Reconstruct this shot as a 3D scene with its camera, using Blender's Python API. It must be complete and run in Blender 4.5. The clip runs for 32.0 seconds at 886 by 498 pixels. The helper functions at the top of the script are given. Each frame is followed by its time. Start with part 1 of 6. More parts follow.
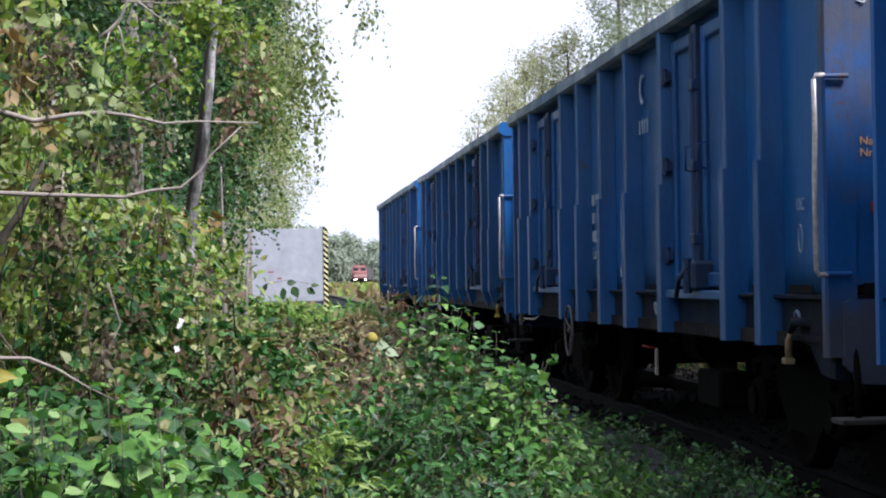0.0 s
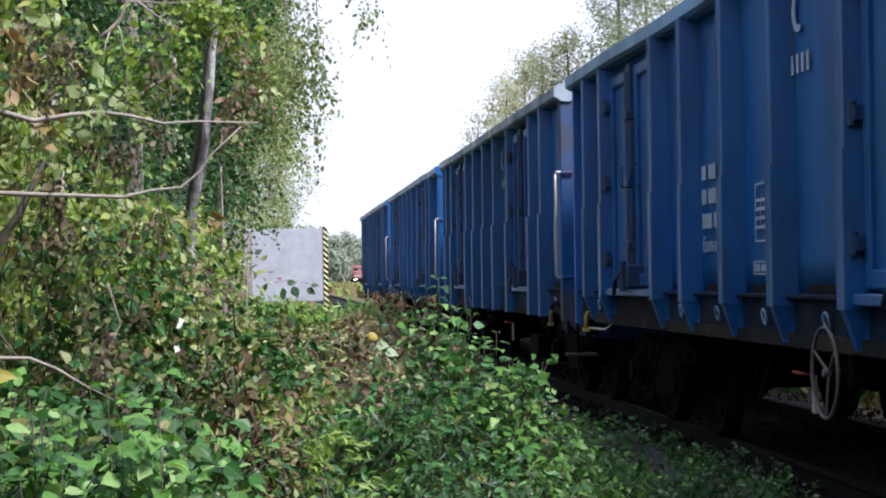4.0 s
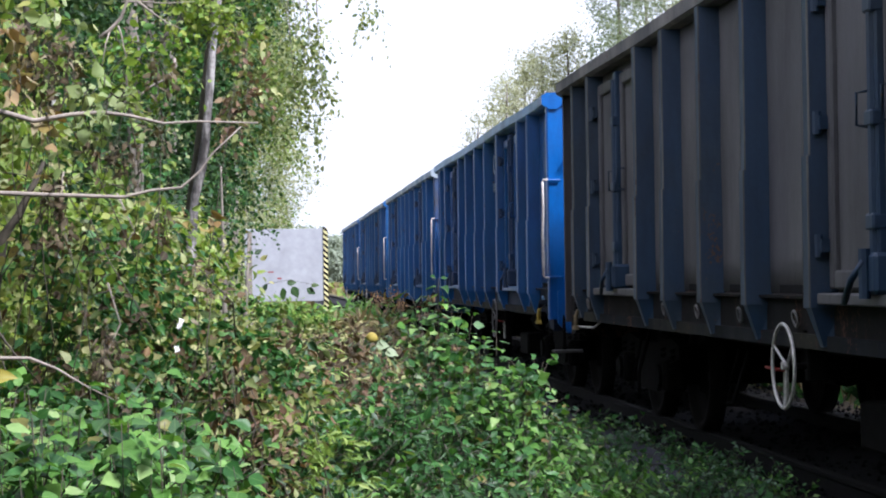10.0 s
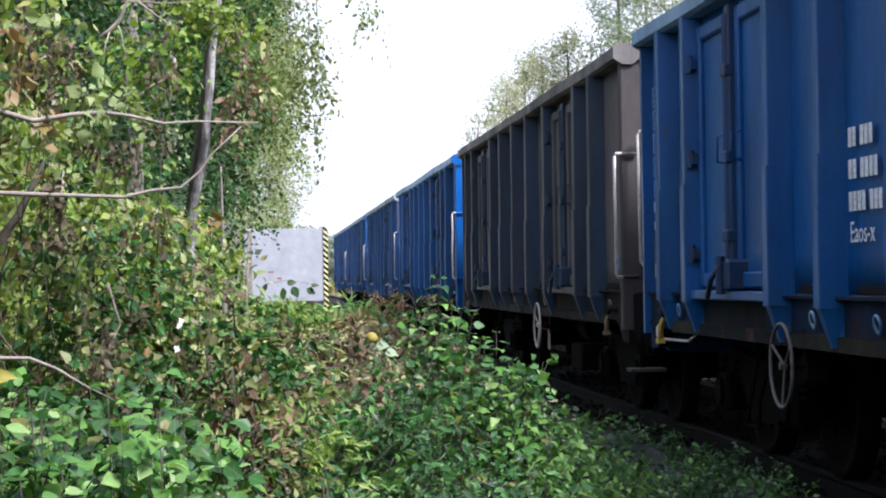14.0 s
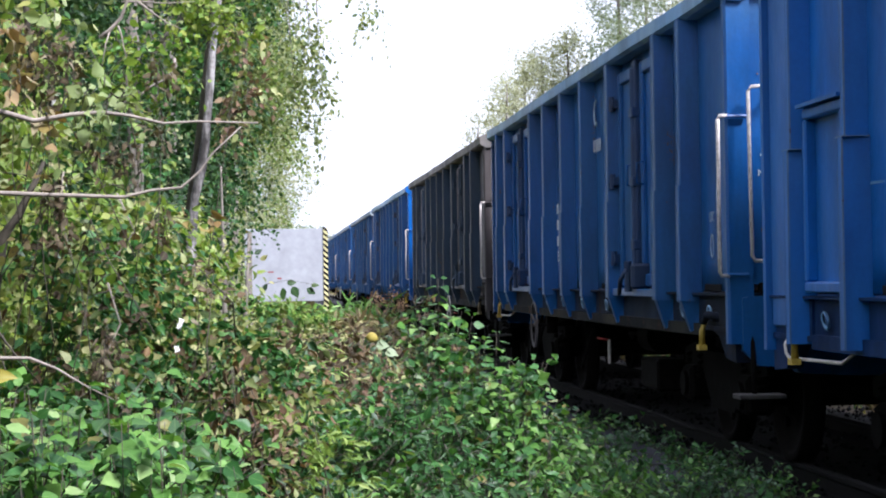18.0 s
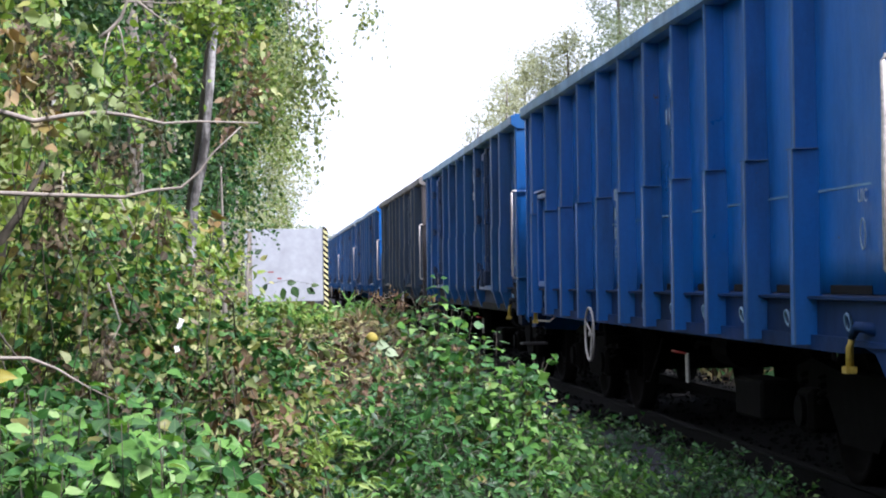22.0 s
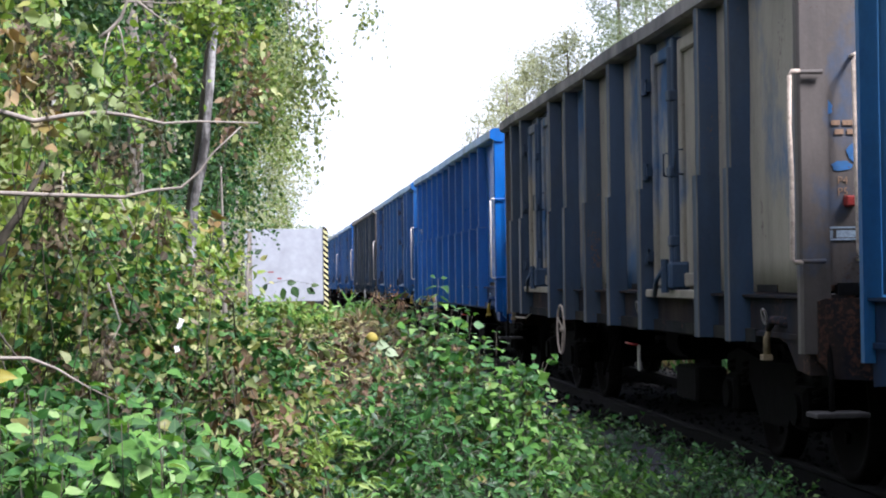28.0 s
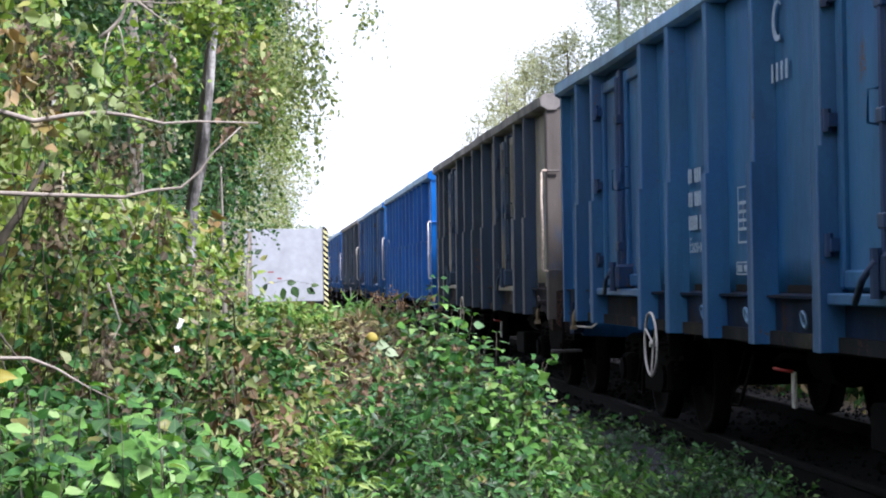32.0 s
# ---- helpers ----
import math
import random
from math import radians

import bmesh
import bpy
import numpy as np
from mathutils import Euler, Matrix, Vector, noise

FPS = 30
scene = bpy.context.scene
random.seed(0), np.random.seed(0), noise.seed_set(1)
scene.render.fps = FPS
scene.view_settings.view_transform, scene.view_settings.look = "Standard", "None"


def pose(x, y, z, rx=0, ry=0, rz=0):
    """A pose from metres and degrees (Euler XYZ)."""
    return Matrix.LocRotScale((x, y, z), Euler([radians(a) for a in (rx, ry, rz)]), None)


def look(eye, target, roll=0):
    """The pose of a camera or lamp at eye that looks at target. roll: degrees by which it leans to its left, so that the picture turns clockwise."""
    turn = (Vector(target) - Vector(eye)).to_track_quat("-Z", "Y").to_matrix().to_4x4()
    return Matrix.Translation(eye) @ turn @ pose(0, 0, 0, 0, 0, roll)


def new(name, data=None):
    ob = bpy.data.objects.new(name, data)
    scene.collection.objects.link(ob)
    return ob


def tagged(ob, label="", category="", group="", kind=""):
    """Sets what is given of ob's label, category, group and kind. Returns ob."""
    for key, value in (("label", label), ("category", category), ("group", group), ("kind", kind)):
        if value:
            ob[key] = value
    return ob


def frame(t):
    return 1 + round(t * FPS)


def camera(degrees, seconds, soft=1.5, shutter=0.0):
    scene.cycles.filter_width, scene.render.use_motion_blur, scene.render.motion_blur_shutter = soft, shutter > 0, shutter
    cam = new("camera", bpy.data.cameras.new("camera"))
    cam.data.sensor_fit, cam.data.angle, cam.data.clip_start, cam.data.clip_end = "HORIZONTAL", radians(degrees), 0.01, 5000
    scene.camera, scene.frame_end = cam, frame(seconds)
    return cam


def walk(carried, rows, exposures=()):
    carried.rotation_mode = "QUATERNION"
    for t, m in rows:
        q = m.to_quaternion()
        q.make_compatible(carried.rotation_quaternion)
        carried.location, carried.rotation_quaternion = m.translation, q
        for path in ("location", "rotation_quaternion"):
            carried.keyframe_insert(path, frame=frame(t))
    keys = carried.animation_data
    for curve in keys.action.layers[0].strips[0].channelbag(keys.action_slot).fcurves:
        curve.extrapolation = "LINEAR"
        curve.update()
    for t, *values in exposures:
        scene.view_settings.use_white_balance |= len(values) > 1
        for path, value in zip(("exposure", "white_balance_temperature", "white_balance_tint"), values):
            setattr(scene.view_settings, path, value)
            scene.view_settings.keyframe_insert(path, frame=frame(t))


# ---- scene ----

# ======== camera ========
EYE = Vector((0.0, 0.0, 1.31))
YAW, PITCH, ROLL = radians(5.13), radians(0.84), -0.85
AIM = EYE + Vector((math.sin(YAW) * math.cos(PITCH), math.cos(YAW) * math.cos(PITCH), math.sin(PITCH)))
cam = camera(25.4, 32.0, soft=2.0)
walk(cam, [(0.0, look(EYE, AIM, ROLL)), (32.0, look(EYE, AIM, ROLL))], exposures=[(t, e + 0.13, 5900, 21) for t, e in ((0.0, 0.5), (6.0, 0.6), (9.0, 0.7), (13.0, 0.77), (18.0, 0.85), (24.0, 0.9), (32.0, 0.92))])

# ======== light: a bright hazy sky, veiled sun high behind the camera ========
SUN_EL, SUN_AZ = radians(48), radians(140)
world = bpy.data.worlds.new("sky")
scene.world = world
world.use_nodes = True
sky = world.node_tree.nodes.new("ShaderNodeTexSky")
sky.sky_type, sky.sun_disc, sky.sun_elevation, sky.sun_rotation = "NISHITA", False, SUN_EL, SUN_AZ
sky.dust_density, sky.air_density, sky.ozone_density = 5.0, 1.0, 1.0
# thin high cloud over most of the sky
wt = world.node_tree
wtc, wno, wrp, wmx = wt.nodes.new("ShaderNodeTexCoord"), wt.nodes.new("ShaderNodeTexNoise"), wt.nodes.new("ShaderNodeValToRGB"), wt.nodes.new("ShaderNodeMix")
wno.inputs["Scale"].default_value, wno.inputs["Detail"].default_value = 2.2, 6
wrp.color_ramp.elements[0].position, wrp.color_ramp.elements[0].color = 0.3, (0.72, 0.72, 0.72, 1)
wrp.color_ramp.elements[1].position, wrp.color_ramp.elements[1].color = 0.55, (0.97, 0.97, 0.97, 1)
wmx.data_type = "RGBA"
wmx.inputs[7].default_value = (5.2, 5.5, 5.9, 1)
wt.links.new(wtc.outputs["Generated"], wno.inputs["Vector"])
wt.links.new(wno.outputs["Fac"], wrp.inputs[0])
wt.links.new(wrp.outputs[0], wmx.inputs[0])
wt.links.new(sky.outputs[0], wmx.inputs[6])
wt.links.new(wmx.outputs[2], wt.nodes["Background"].inputs[0])
world.node_tree.nodes["Background"].inputs[1].default_value = 0.15
sun = new("sun", bpy.data.lights.new("sun", "SUN"))
sun.data.energy, sun.data.angle, sun.data.color = 4.6, radians(14), (1.0, 0.97, 0.92)
toward = Vector((math.sin(SUN_AZ) * math.cos(SUN_EL), math.cos(SUN_AZ) * math.cos(SUN_EL), math.sin(SUN_EL)))
sun.matrix_basis = look(toward * 50, (0, 0, 0))

# ======== the plan ========
TRACK_X = 4.41          # centre line of the near track
RAIL_Z = 0.0            # rail head
HALF = 6.52             # half of a wagon body
GROUND_Z = -0.22
# centres of the nine wagons along the track when the clip starts, head first
CENTRES = (44.55, 30.62, 16.62, 2.75, -11.40, -25.45, -39.38, -53.60, -68.28)
COEF = (71.282, 25.073, 9.789, -208.783, 446.556, -364.828, 101.664)


def run(t):
    """How far the train has rolled after t seconds."""
    u = t / 32.0
    return sum(c * u ** (k + 1) for k, c in enumerate(COEF))


# ======== mesh helpers ========
def part(name, bm, material, parent=None, label="", smooth=False):
    me = bpy.data.meshes.new(name)
    bm.to_mesh(me)
    bm.free()
    for m in (material if isinstance(material, (list, tuple)) else [material]):
        me.materials.append(m)
    if smooth:
        me.polygons.foreach_set("use_smooth", [True] * len(me.polygons))
    ob = new(name, me)
    ob.parent = parent
    if label:
        tagged(ob, label)
    return ob


def empty(name, m=None):
    ob = new(name)
    ob.empty_display_size = 0.2
    if m is not None:
        ob.matrix_basis = m
    return ob


def box(bm, x0, x1, y0, y1, z0, z1, bevel=0.0, slot=0):
    m = Matrix.LocRotScale(((x0 + x1) / 2, (y0 + y1) / 2, (z0 + z1) / 2), None, (abs(x1 - x0), abs(y1 - y0), abs(z1 - z0)))
    vs = bmesh.ops.create_cube(bm, size=1.0, matrix=m)["verts"]
    fs = {f for v in vs for f in v.link_faces}
    for f in fs:
        f.material_index = slot
    if bevel:
        es = list({e for v in vs for e in v.link_edges})
        bmesh.ops.bevel(bm, geom=es, offset=bevel, segments=1, affect="EDGES")
    return bm


def prism(bm, outline, axis, a, b, slot=0):
    """Extrudes a closed outline of 2D points along an axis from a to b."""
    def at(p, w):
        q = [p[0], p[1]]
        q.insert(axis, w)
        return q
    lo = [bm.verts.new(at(p, a)) for p in outline]
    hi = [bm.verts.new(at(p, b)) for p in outline]
    n = len(outline)
    fs = [bm.faces.new((lo[i], lo[(i + 1) % n], hi[(i + 1) % n], hi[i])) for i in range(n)]
    fs += [bm.faces.new(lo), bm.faces.new(hi)]
    for f in fs:
        f.material_index = slot
    bmesh.ops.recalc_face_normals(bm, faces=fs)
    return bm


def cyl(bm, a, b, r, r2=None, seg=12, slot=0):
    a, b = Vector(a), Vector(b)
    m = Matrix.Translation((a + b) / 2) @ (b - a).to_track_quat("Z", "Y").to_matrix().to_4x4()
    vs = bmesh.ops.create_cone(bm, cap_ends=True, segments=seg, radius1=r, radius2=r if r2 is None else r2, depth=(b - a).length, matrix=m)["verts"]
    for f in {f for v in vs for f in v.link_faces}:
        f.material_index = slot
    return bm


def tube(bm, points, radii, seg=7, slot=0):
    """A bent tube through the points, with a radius at each."""
    pts = [Vector(p) for p in points]
    if not isinstance(radii, (list, tuple)):
        radii = [radii] * len(pts)
    rings = []
    up = Vector((0.31, 0.17, 0.93)).normalized()
    for i, p in enumerate(pts):
        d = (pts[min(i + 1, len(pts) - 1)] - pts[max(i - 1, 0)]).normalized()
        a = d.cross(up)
        if a.length < 0.05:
            a = d.cross(Vector((1, 0, 0)))
        a.normalize()
        b = d.cross(a)
        rings.append([bm.verts.new(p + radii[i] * (a * math.cos(2 * math.pi * k / seg) + b * math.sin(2 * math.pi * k / seg))) for k in range(seg)])
    fs = []
    for r0, r1 in zip(rings, rings[1:]):
        fs += [bm.faces.new((r0[k], r0[(k + 1) % seg], r1[(k + 1) % seg], r1[k])) for k in range(seg)]
    fs += [bm.faces.new(rings[0][::-1]), bm.faces.new(rings[-1])]
    for f in fs:
        f.material_index = slot
        f.smooth = True
    return bm


def ring(bm, centre, axis, r, thick, seg=28, seg2=6):
    """A torus round an axis."""
    q = Vector(axis).to_track_quat("Z", "Y").to_matrix()
    rows = []
    for i in range(seg):
        a = 2 * math.pi * i / seg
        row = []
        for j in range(seg2):
            b = 2 * math.pi * j / seg2
            v = Vector(((r + thick * math.cos(b)) * math.cos(a), (r + thick * math.cos(b)) * math.sin(a), thick * math.sin(b)))
            row.append(bm.verts.new(Vector(centre) + q @ v))
        rows.append(row)
    for i in range(seg):
        for j in range(seg2):
            f = bm.faces.new((rows[i][j], rows[(i + 1) % seg][j], rows[(i + 1) % seg][(j + 1) % seg2], rows[i][(j + 1) % seg2]))
            f.smooth = True
    return bm


# ======== materials ========
def nodes_of(name):
    mat = bpy.data.materials.new(name)
    mat.use_nodes = True
    nt = mat.node_tree
    return mat, nt, nt.nodes["Principled BSDF"]


def ramp(nt, source, stops, constant=False):
    r = nt.nodes.new("ShaderNodeValToRGB")
    if constant:
        r.color_ramp.interpolation = "CONSTANT"
    while len(r.color_ramp.elements) < len(stops):
        r.color_ramp.elements.new(0.5)
    for e, (p, c) in zip(r.color_ramp.elements, stops):
        e.position, e.color = p, (*c, 1) if len(c) == 3 else c
    nt.links.new(source, r.inputs[0])
    return r.outputs[0]


def noise_of(nt, scale, stretch=(1, 1, 1), detail=5, rough=0.6, shift=(0, 0, 0), space="Object"):
    tc, mp, no = nt.nodes.new("ShaderNodeTexCoord"), nt.nodes.new("ShaderNodeMapping"), nt.nodes.new("ShaderNodeTexNoise")
    mp.inputs["Scale"].default_value, mp.inputs["Location"].default_value = stretch, shift
    no.inputs["Scale"].default_value, no.inputs["Detail"].default_value, no.inputs["Roughness"].default_value = scale, detail, rough
    nt.links.new(tc.outputs[space], mp.inputs[0])
    nt.links.new(mp.outputs[0], no.inputs["Vector"])
    return no.outputs["Fac"]


def blend(nt, fac, a, b, mode="MIX"):
    mx = nt.nodes.new("ShaderNodeMix")
    mx.data_type, mx.blend_type = "RGBA", mode
    for s, v in ((0, fac), (6, a), (7, b)):
        if isinstance(v, (int, float)):
            mx.inputs[s].default_value = v
        elif isinstance(v, tuple):
            mx.inputs[s].default_value = (*v, 1)
        else:
            nt.links.new(v, mx.inputs[s])
    return mx.outputs[2]


def bump(nt, bsdf, height, strength, dist=0.01):
    b = nt.nodes.new("ShaderNodeBump")
    b.inputs["Strength"].default_value, b.inputs["Distance"].default_value = strength, dist
    nt.links.new(height, b.inputs["Height"])
    nt.links.new(b.outputs[0], bsdf.inputs["Normal"])


def paint(name, base, worn, wear=0.35, rust=0.3, rough=0.5, shift=0.0, rust_col=(0.09, 0.045, 0.03), gloss=0.42):
    """Old wagon paint: fading in broad patches, streaks running down, rust breaking through."""
    mat, nt, bs = nodes_of(name)
    broad = noise_of(nt, 0.9, (1, 1, 0.7), 6, 0.65, (shift, shift, 0))
    streak = noise_of(nt, 5.0, (1, 1, 0.09), 5, 0.6, (0, shift, 0))
    fine = noise_of(nt, 38.0, (1, 1, 1), 4, 0.7)
    c = blend(nt, ramp(nt, broad, ((0.62 - wear * 0.5, (0, 0, 0)), (0.72 - wear * 0.35, (1, 1, 1)))), base, worn)
    dark = tuple(v * 0.55 for v in base)
    c = blend(nt, ramp(nt, streak, ((0.48, (0, 0, 0)), (0.75, (0.55, 0.55, 0.55)))), c, dark)
    rs = nt.nodes.new("ShaderNodeMath")
    rs.operation = "MULTIPLY"
    nt.links.new(noise_of(nt, 2.6, (1, 1, 0.5), 8, 0.72, (0, 0, shift)), rs.inputs[0])
    nt.links.new(ramp(nt, fine, ((0.3, (0.75, 0.75, 0.75)), (0.7, (1.2, 1.2, 1.2)))), rs.inputs[1])
    c = blend(nt, ramp(nt, rs.outputs[0], ((0.72 - rust * 0.4, (0, 0, 0)), (0.78 - rust * 0.4, (1, 1, 1)))), c, rust_col)
    soot = noise_of(nt, 1.5, (1, 1, 0.3), 7, 0.7, (shift, 0, shift))
    c = blend(nt, 0.8, c, ramp(nt, soot, ((0.34, (0.5, 0.5, 0.52)), (0.56, (1, 1, 1)))), "MULTIPLY")
    c = blend(nt, 0.35, c, ramp(nt, fine, ((0.3, (0.6, 0.6, 0.6)), (0.7, (1, 1, 1)))), "MULTIPLY")
    nt.links.new(c, bs.inputs["Base Color"])
    bs.inputs["Specular IOR Level"].default_value = gloss
    nt.links.new(ramp(nt, broad, ((0.3, (rough - 0.1,) * 3), (0.7, (rough + 0.2,) * 3))), bs.inputs["Roughness"])
    bump(nt, bs, noise_of(nt, 3.0, (1, 1, 1), 6, 0.6), 0.35, 0.02)
    return mat


def plain(name, colour, rough=0.6, metal=0.0, vary=0.35, scale=25.0, relief=0.2, spec=0.5):
    mat, nt, bs = nodes_of(name)
    n = noise_of(nt, scale, (1, 1, 1), 6, 0.65)
    n2 = noise_of(nt, scale * 0.09, (1, 1, 1), 4, 0.6)
    lo, hi = tuple(v * (1 - vary) for v in colour), tuple(min(1, v * (1 + vary)) for v in colour)
    c = ramp(nt, n, ((0.3, lo), (0.7, hi)))
    c = blend(nt, 0.5, c, ramp(nt, n2, ((0.35, (0.6, 0.6, 0.6)), (0.65, (1, 1, 1)))), "MULTIPLY")
    nt.links.new(c, bs.inputs["Base Color"])
    bs.inputs["Roughness"].default_value, bs.inputs["Metallic"].default_value, bs.inputs["Specular IOR Level"].default_value = rough, metal, spec
    if relief:
        bump(nt, bs, n, relief, 0.006)
    return mat


def arith(nt, op, a, b=None):
    n = nt.nodes.new("ShaderNodeMath")
    n.operation = op
    for k, v in enumerate((a, b)):
        if v is None:
            continue
        if isinstance(v, (int, float)):
            n.inputs[k].default_value = v
        else:
            nt.links.new(v, n.inputs[k])
    return n.outputs[0]


def leaf_mat(name, stops, rough=0.45, through_light=0.35, veins=True):
    """Leaves that differ one by one, veined, thin enough to let light through."""
    mat, nt, bs = nodes_of(name)
    geo = nt.nodes.new("ShaderNodeNewGeometry")
    c = ramp(nt, geo.outputs["Random Per Island"], stops)
    c = blend(nt, 0.7, c, ramp(nt, noise_of(nt, 45.0, (1, 1, 1), 4), ((0.3, (0.55, 0.6, 0.55)), (0.7, (1, 1, 1)))), "MULTIPLY")
    c = blend(nt, 0.5, c, ramp(nt, noise_of(nt, 2.2, (1, 1, 1), 3), ((0.35, (0.62, 0.66, 0.62)), (0.65, (1.0, 1.0, 0.95)))), "MULTIPLY")
    if veins:
        tc, sp = nt.nodes.new("ShaderNodeTexCoord"), nt.nodes.new("ShaderNodeSeparateXYZ")
        nt.links.new(tc.outputs["UV"], sp.inputs[0])
        ax = arith(nt, "ABSOLUTE", sp.outputs[0])
        side = arith(nt, "SINE", arith(nt, "MULTIPLY", arith(nt, "SUBTRACT", sp.outputs[1], arith(nt, "MULTIPLY", ax, 0.8)), 46.0))
        rib_line = ramp(nt, ax, ((0.0, (1, 1, 1)), (0.035, (0, 0, 0))))
        vein = arith(nt, "MAXIMUM", rib_line, arith(nt, "MULTIPLY", ramp(nt, side, ((0.6, (0, 0, 0)), (1.0, (1, 1, 1)))), 0.25))
        c = blend(nt, arith(nt, "MULTIPLY", vein, 0.22), c, (0.3, 0.45, 0.16))
        bump(nt, bs, arith(nt, "SUBTRACT", side, arith(nt, "MULTIPLY", rib_line, 2.0)), 0.1, 0.001)
    nt.links.new(c, bs.inputs["Base Color"])
    bs.inputs["Roughness"].default_value, bs.inputs["Specular IOR Level"].default_value = rough, 0.26
    tr = nt.nodes.new("ShaderNodeBsdfTranslucent")
    mx = nt.nodes.new("ShaderNodeMixShader")
    mx.inputs[0].default_value = through_light
    nt.links.new(blend(nt, 1.0, c, (1.0, 1.0, 0.5), "MULTIPLY"), tr.inputs[0])
    nt.links.new(bs.outputs[0], mx.inputs[1])
    nt.links.new(tr.outputs[0], mx.inputs[2])
    nt.links.new(mx.outputs[0], nt.nodes["Material Output"].inputs[0])
    return mat


STEEL = plain("bare_steel", (0.35, 0.34, 0.33), 0.4, 0.8, 0.25, 30)
DULLWHEEL = plain("dull_wheel_steel", (0.11, 0.1, 0.1), 0.7, 0.2, 0.35, 40)
GALV = plain("worn_handrail_steel", (0.52, 0.49, 0.46), 0.45, 0.3, 0.35, 40)
# running gear colours: brake dust plus the shade under the wagons, painted in
SHADED_GRIME = plain("shade_dark_brake_dust", (0.006, 0.0056, 0.0052), 0.95, 0.0, 0.4, 12, 0.4, 0.06)
WHEELSTEEL = plain("shade_dark_wheel_steel", (0.008, 0.007, 0.0065), 0.9, 0.0, 0.3, 20, 0.2, 0.08)
RUSTY = plain("rusty_iron", (0.13, 0.07, 0.045), 0.8, 0.0, 0.5, 22, 0.5)
HOOK_Y = plain("yellow_hook_paint", (0.42, 0.3, 0.04), 0.55, 0.0, 0.3, 30)
RED = plain("red_lamp_bracket", (0.28, 0.018, 0.012), 0.6, 0.0, 0.3, 30)
WHITE = plain("white_stencil", (0.62, 0.66, 0.7), 0.7, 0.0, 0.35, 60, 0.0)
YELLOW = plain("yellow_sign", (0.85, 0.5, 0.02), 0.5, 0.0, 0.15, 30)
BLACK = plain("black_paint", (0.01, 0.01, 0.011), 0.8, 0.0, 0.3, 30, 0.2, 0.1)
PALEBOX = plain("pale_brake_lever_plate", (0.42, 0.4, 0.35), 0.7, 0.0, 0.4, 20)

# ======== the train ========
PANEL_X, RIB_X, BAR_X = 1.40, 1.54, 1.545
RIM_Z, DECK_Z, SILL_Z = 3.20, 1.20, 0.91


def lettering(words, size, m, parent, mat=None, name="lettering"):
    """Painted words as thin meshes lying on a face."""
    cu = bpy.data.curves.new(name, "FONT")
    cu.body, cu.size, cu.extrude, cu.resolution_u = words, size, 0.001, 2
    ob = bpy.data.objects.new(name, cu)
    me = bpy.data.meshes.new_from_object(ob)
    bpy.data.objects.remove(ob)
    me.materials.clear()
    me.materials.append(mat or WHITE)
    ob = new(name, me)
    ob.parent = parent
    ob.matrix_basis = m
    return ob


SIDE_FACE = Matrix(((0, 0, -1, 0), (-1, 0, 0, 0), (0, 1, 0, 0), (0, 0, 0, 1)))   # writing on the side that faces the path
END_FACE = Matrix(((1, 0, 0, 0), (0, 0, -1, 0), (0, 1, 0, 0), (0, 0, 0, 1)))     # writing on the rear end


def bars(parent, m, rows, mat=None, name="stencil"):
    """Illegible stencils: rows of (x, y, width, height)."""
    for x, y, w, h in rows:
        bm = bmesh.new()
        box(bm, x, x + w, y, y + h, 0.0, 0.0025)
        ob = part(name, bm, mat or WHITE, parent)
        ob.matrix_basis = m


def rib(wagon, sx, y, paint_m, z0=SILL_Z, z1=3.09, half=0.045, stepped=False, depth=RIB_X, square=False):
    """An upright stake of hat section; its foot tapers back to the sill."""
    bm = bmesh.new()
    base, out = sx * (PANEL_X - 0.01), sx * depth
    def hat(za, zb, ya, yb, xo):
        prism(bm, ((base, y - ya), (base, y + ya), (xo, y + yb), (xo, y - yb)), 2, za, zb)
        # pale slivers paint the light caught along the two outer edges
        for s in (-1, 1):
            e = y + s * yb
            prism(bm, ((xo - sx * 0.008, e + s * 0.0025), (xo + sx * 0.0015, e + s * 0.001), (xo + sx * 0.0015, e - s * 0.007)), 2, za, zb, 1)
    if stepped:
        hat(1.99, z1, half + 0.02, half, out - sx * 0.018)
        hat(z0 + 0.005, 1.99, half + 0.045, half + 0.012, out)
        # cap in the same pale colour, a painted light line at the step
        cap = bmesh.new()
        box(cap, base, sx * (depth + 0.003), y - half - 0.05, y + half + 0.05, 1.986, 1.992)
        part("weld_cap", cap, LIT_EDGE_BLUE, wagon)
    elif square:
        hat(1.97, z1, half + 0.03, half, out - sx * 0.012)
        hat(z0 - 0.02, 1.97, half + 0.036, half + 0.01, out + sx * 0.012)
    else:
        hat(1.93, z1, half + 0.03, half, out)
        hat(1.12, 1.93, half + 0.035, half + 0.006, out + sx * 0.012)
        lo = [bm.verts.new(p) for p in ((base, y - half - 0.03, z0 + 0.03), (base, y + half + 0.03, z0 + 0.03), (sx * (PANEL_X + 0.07), y + half * 0.6, z0), (sx * (PANEL_X + 0.07), y - half * 0.6, z0))]
        hi = [bm.verts.new(p) for p in ((base, y - half - 0.03, 1.12), (base, y + half + 0.03, 1.12), (out, y + half, 1.12), (out, y - half, 1.12))]
        fs = [bm.faces.new((lo[i], lo[(i + 1) % 4], hi[(i + 1) % 4], hi[i])) for i in range(4)] + [bm.faces.new(lo)]
        bmesh.ops.recalc_face_normals(bm, faces=fs)
    return part("rib", bm, [paint_m, LIT_EDGE_GREY if paint_m is BLUE_DARK else LIT_EDGE_BLUE], wagon)


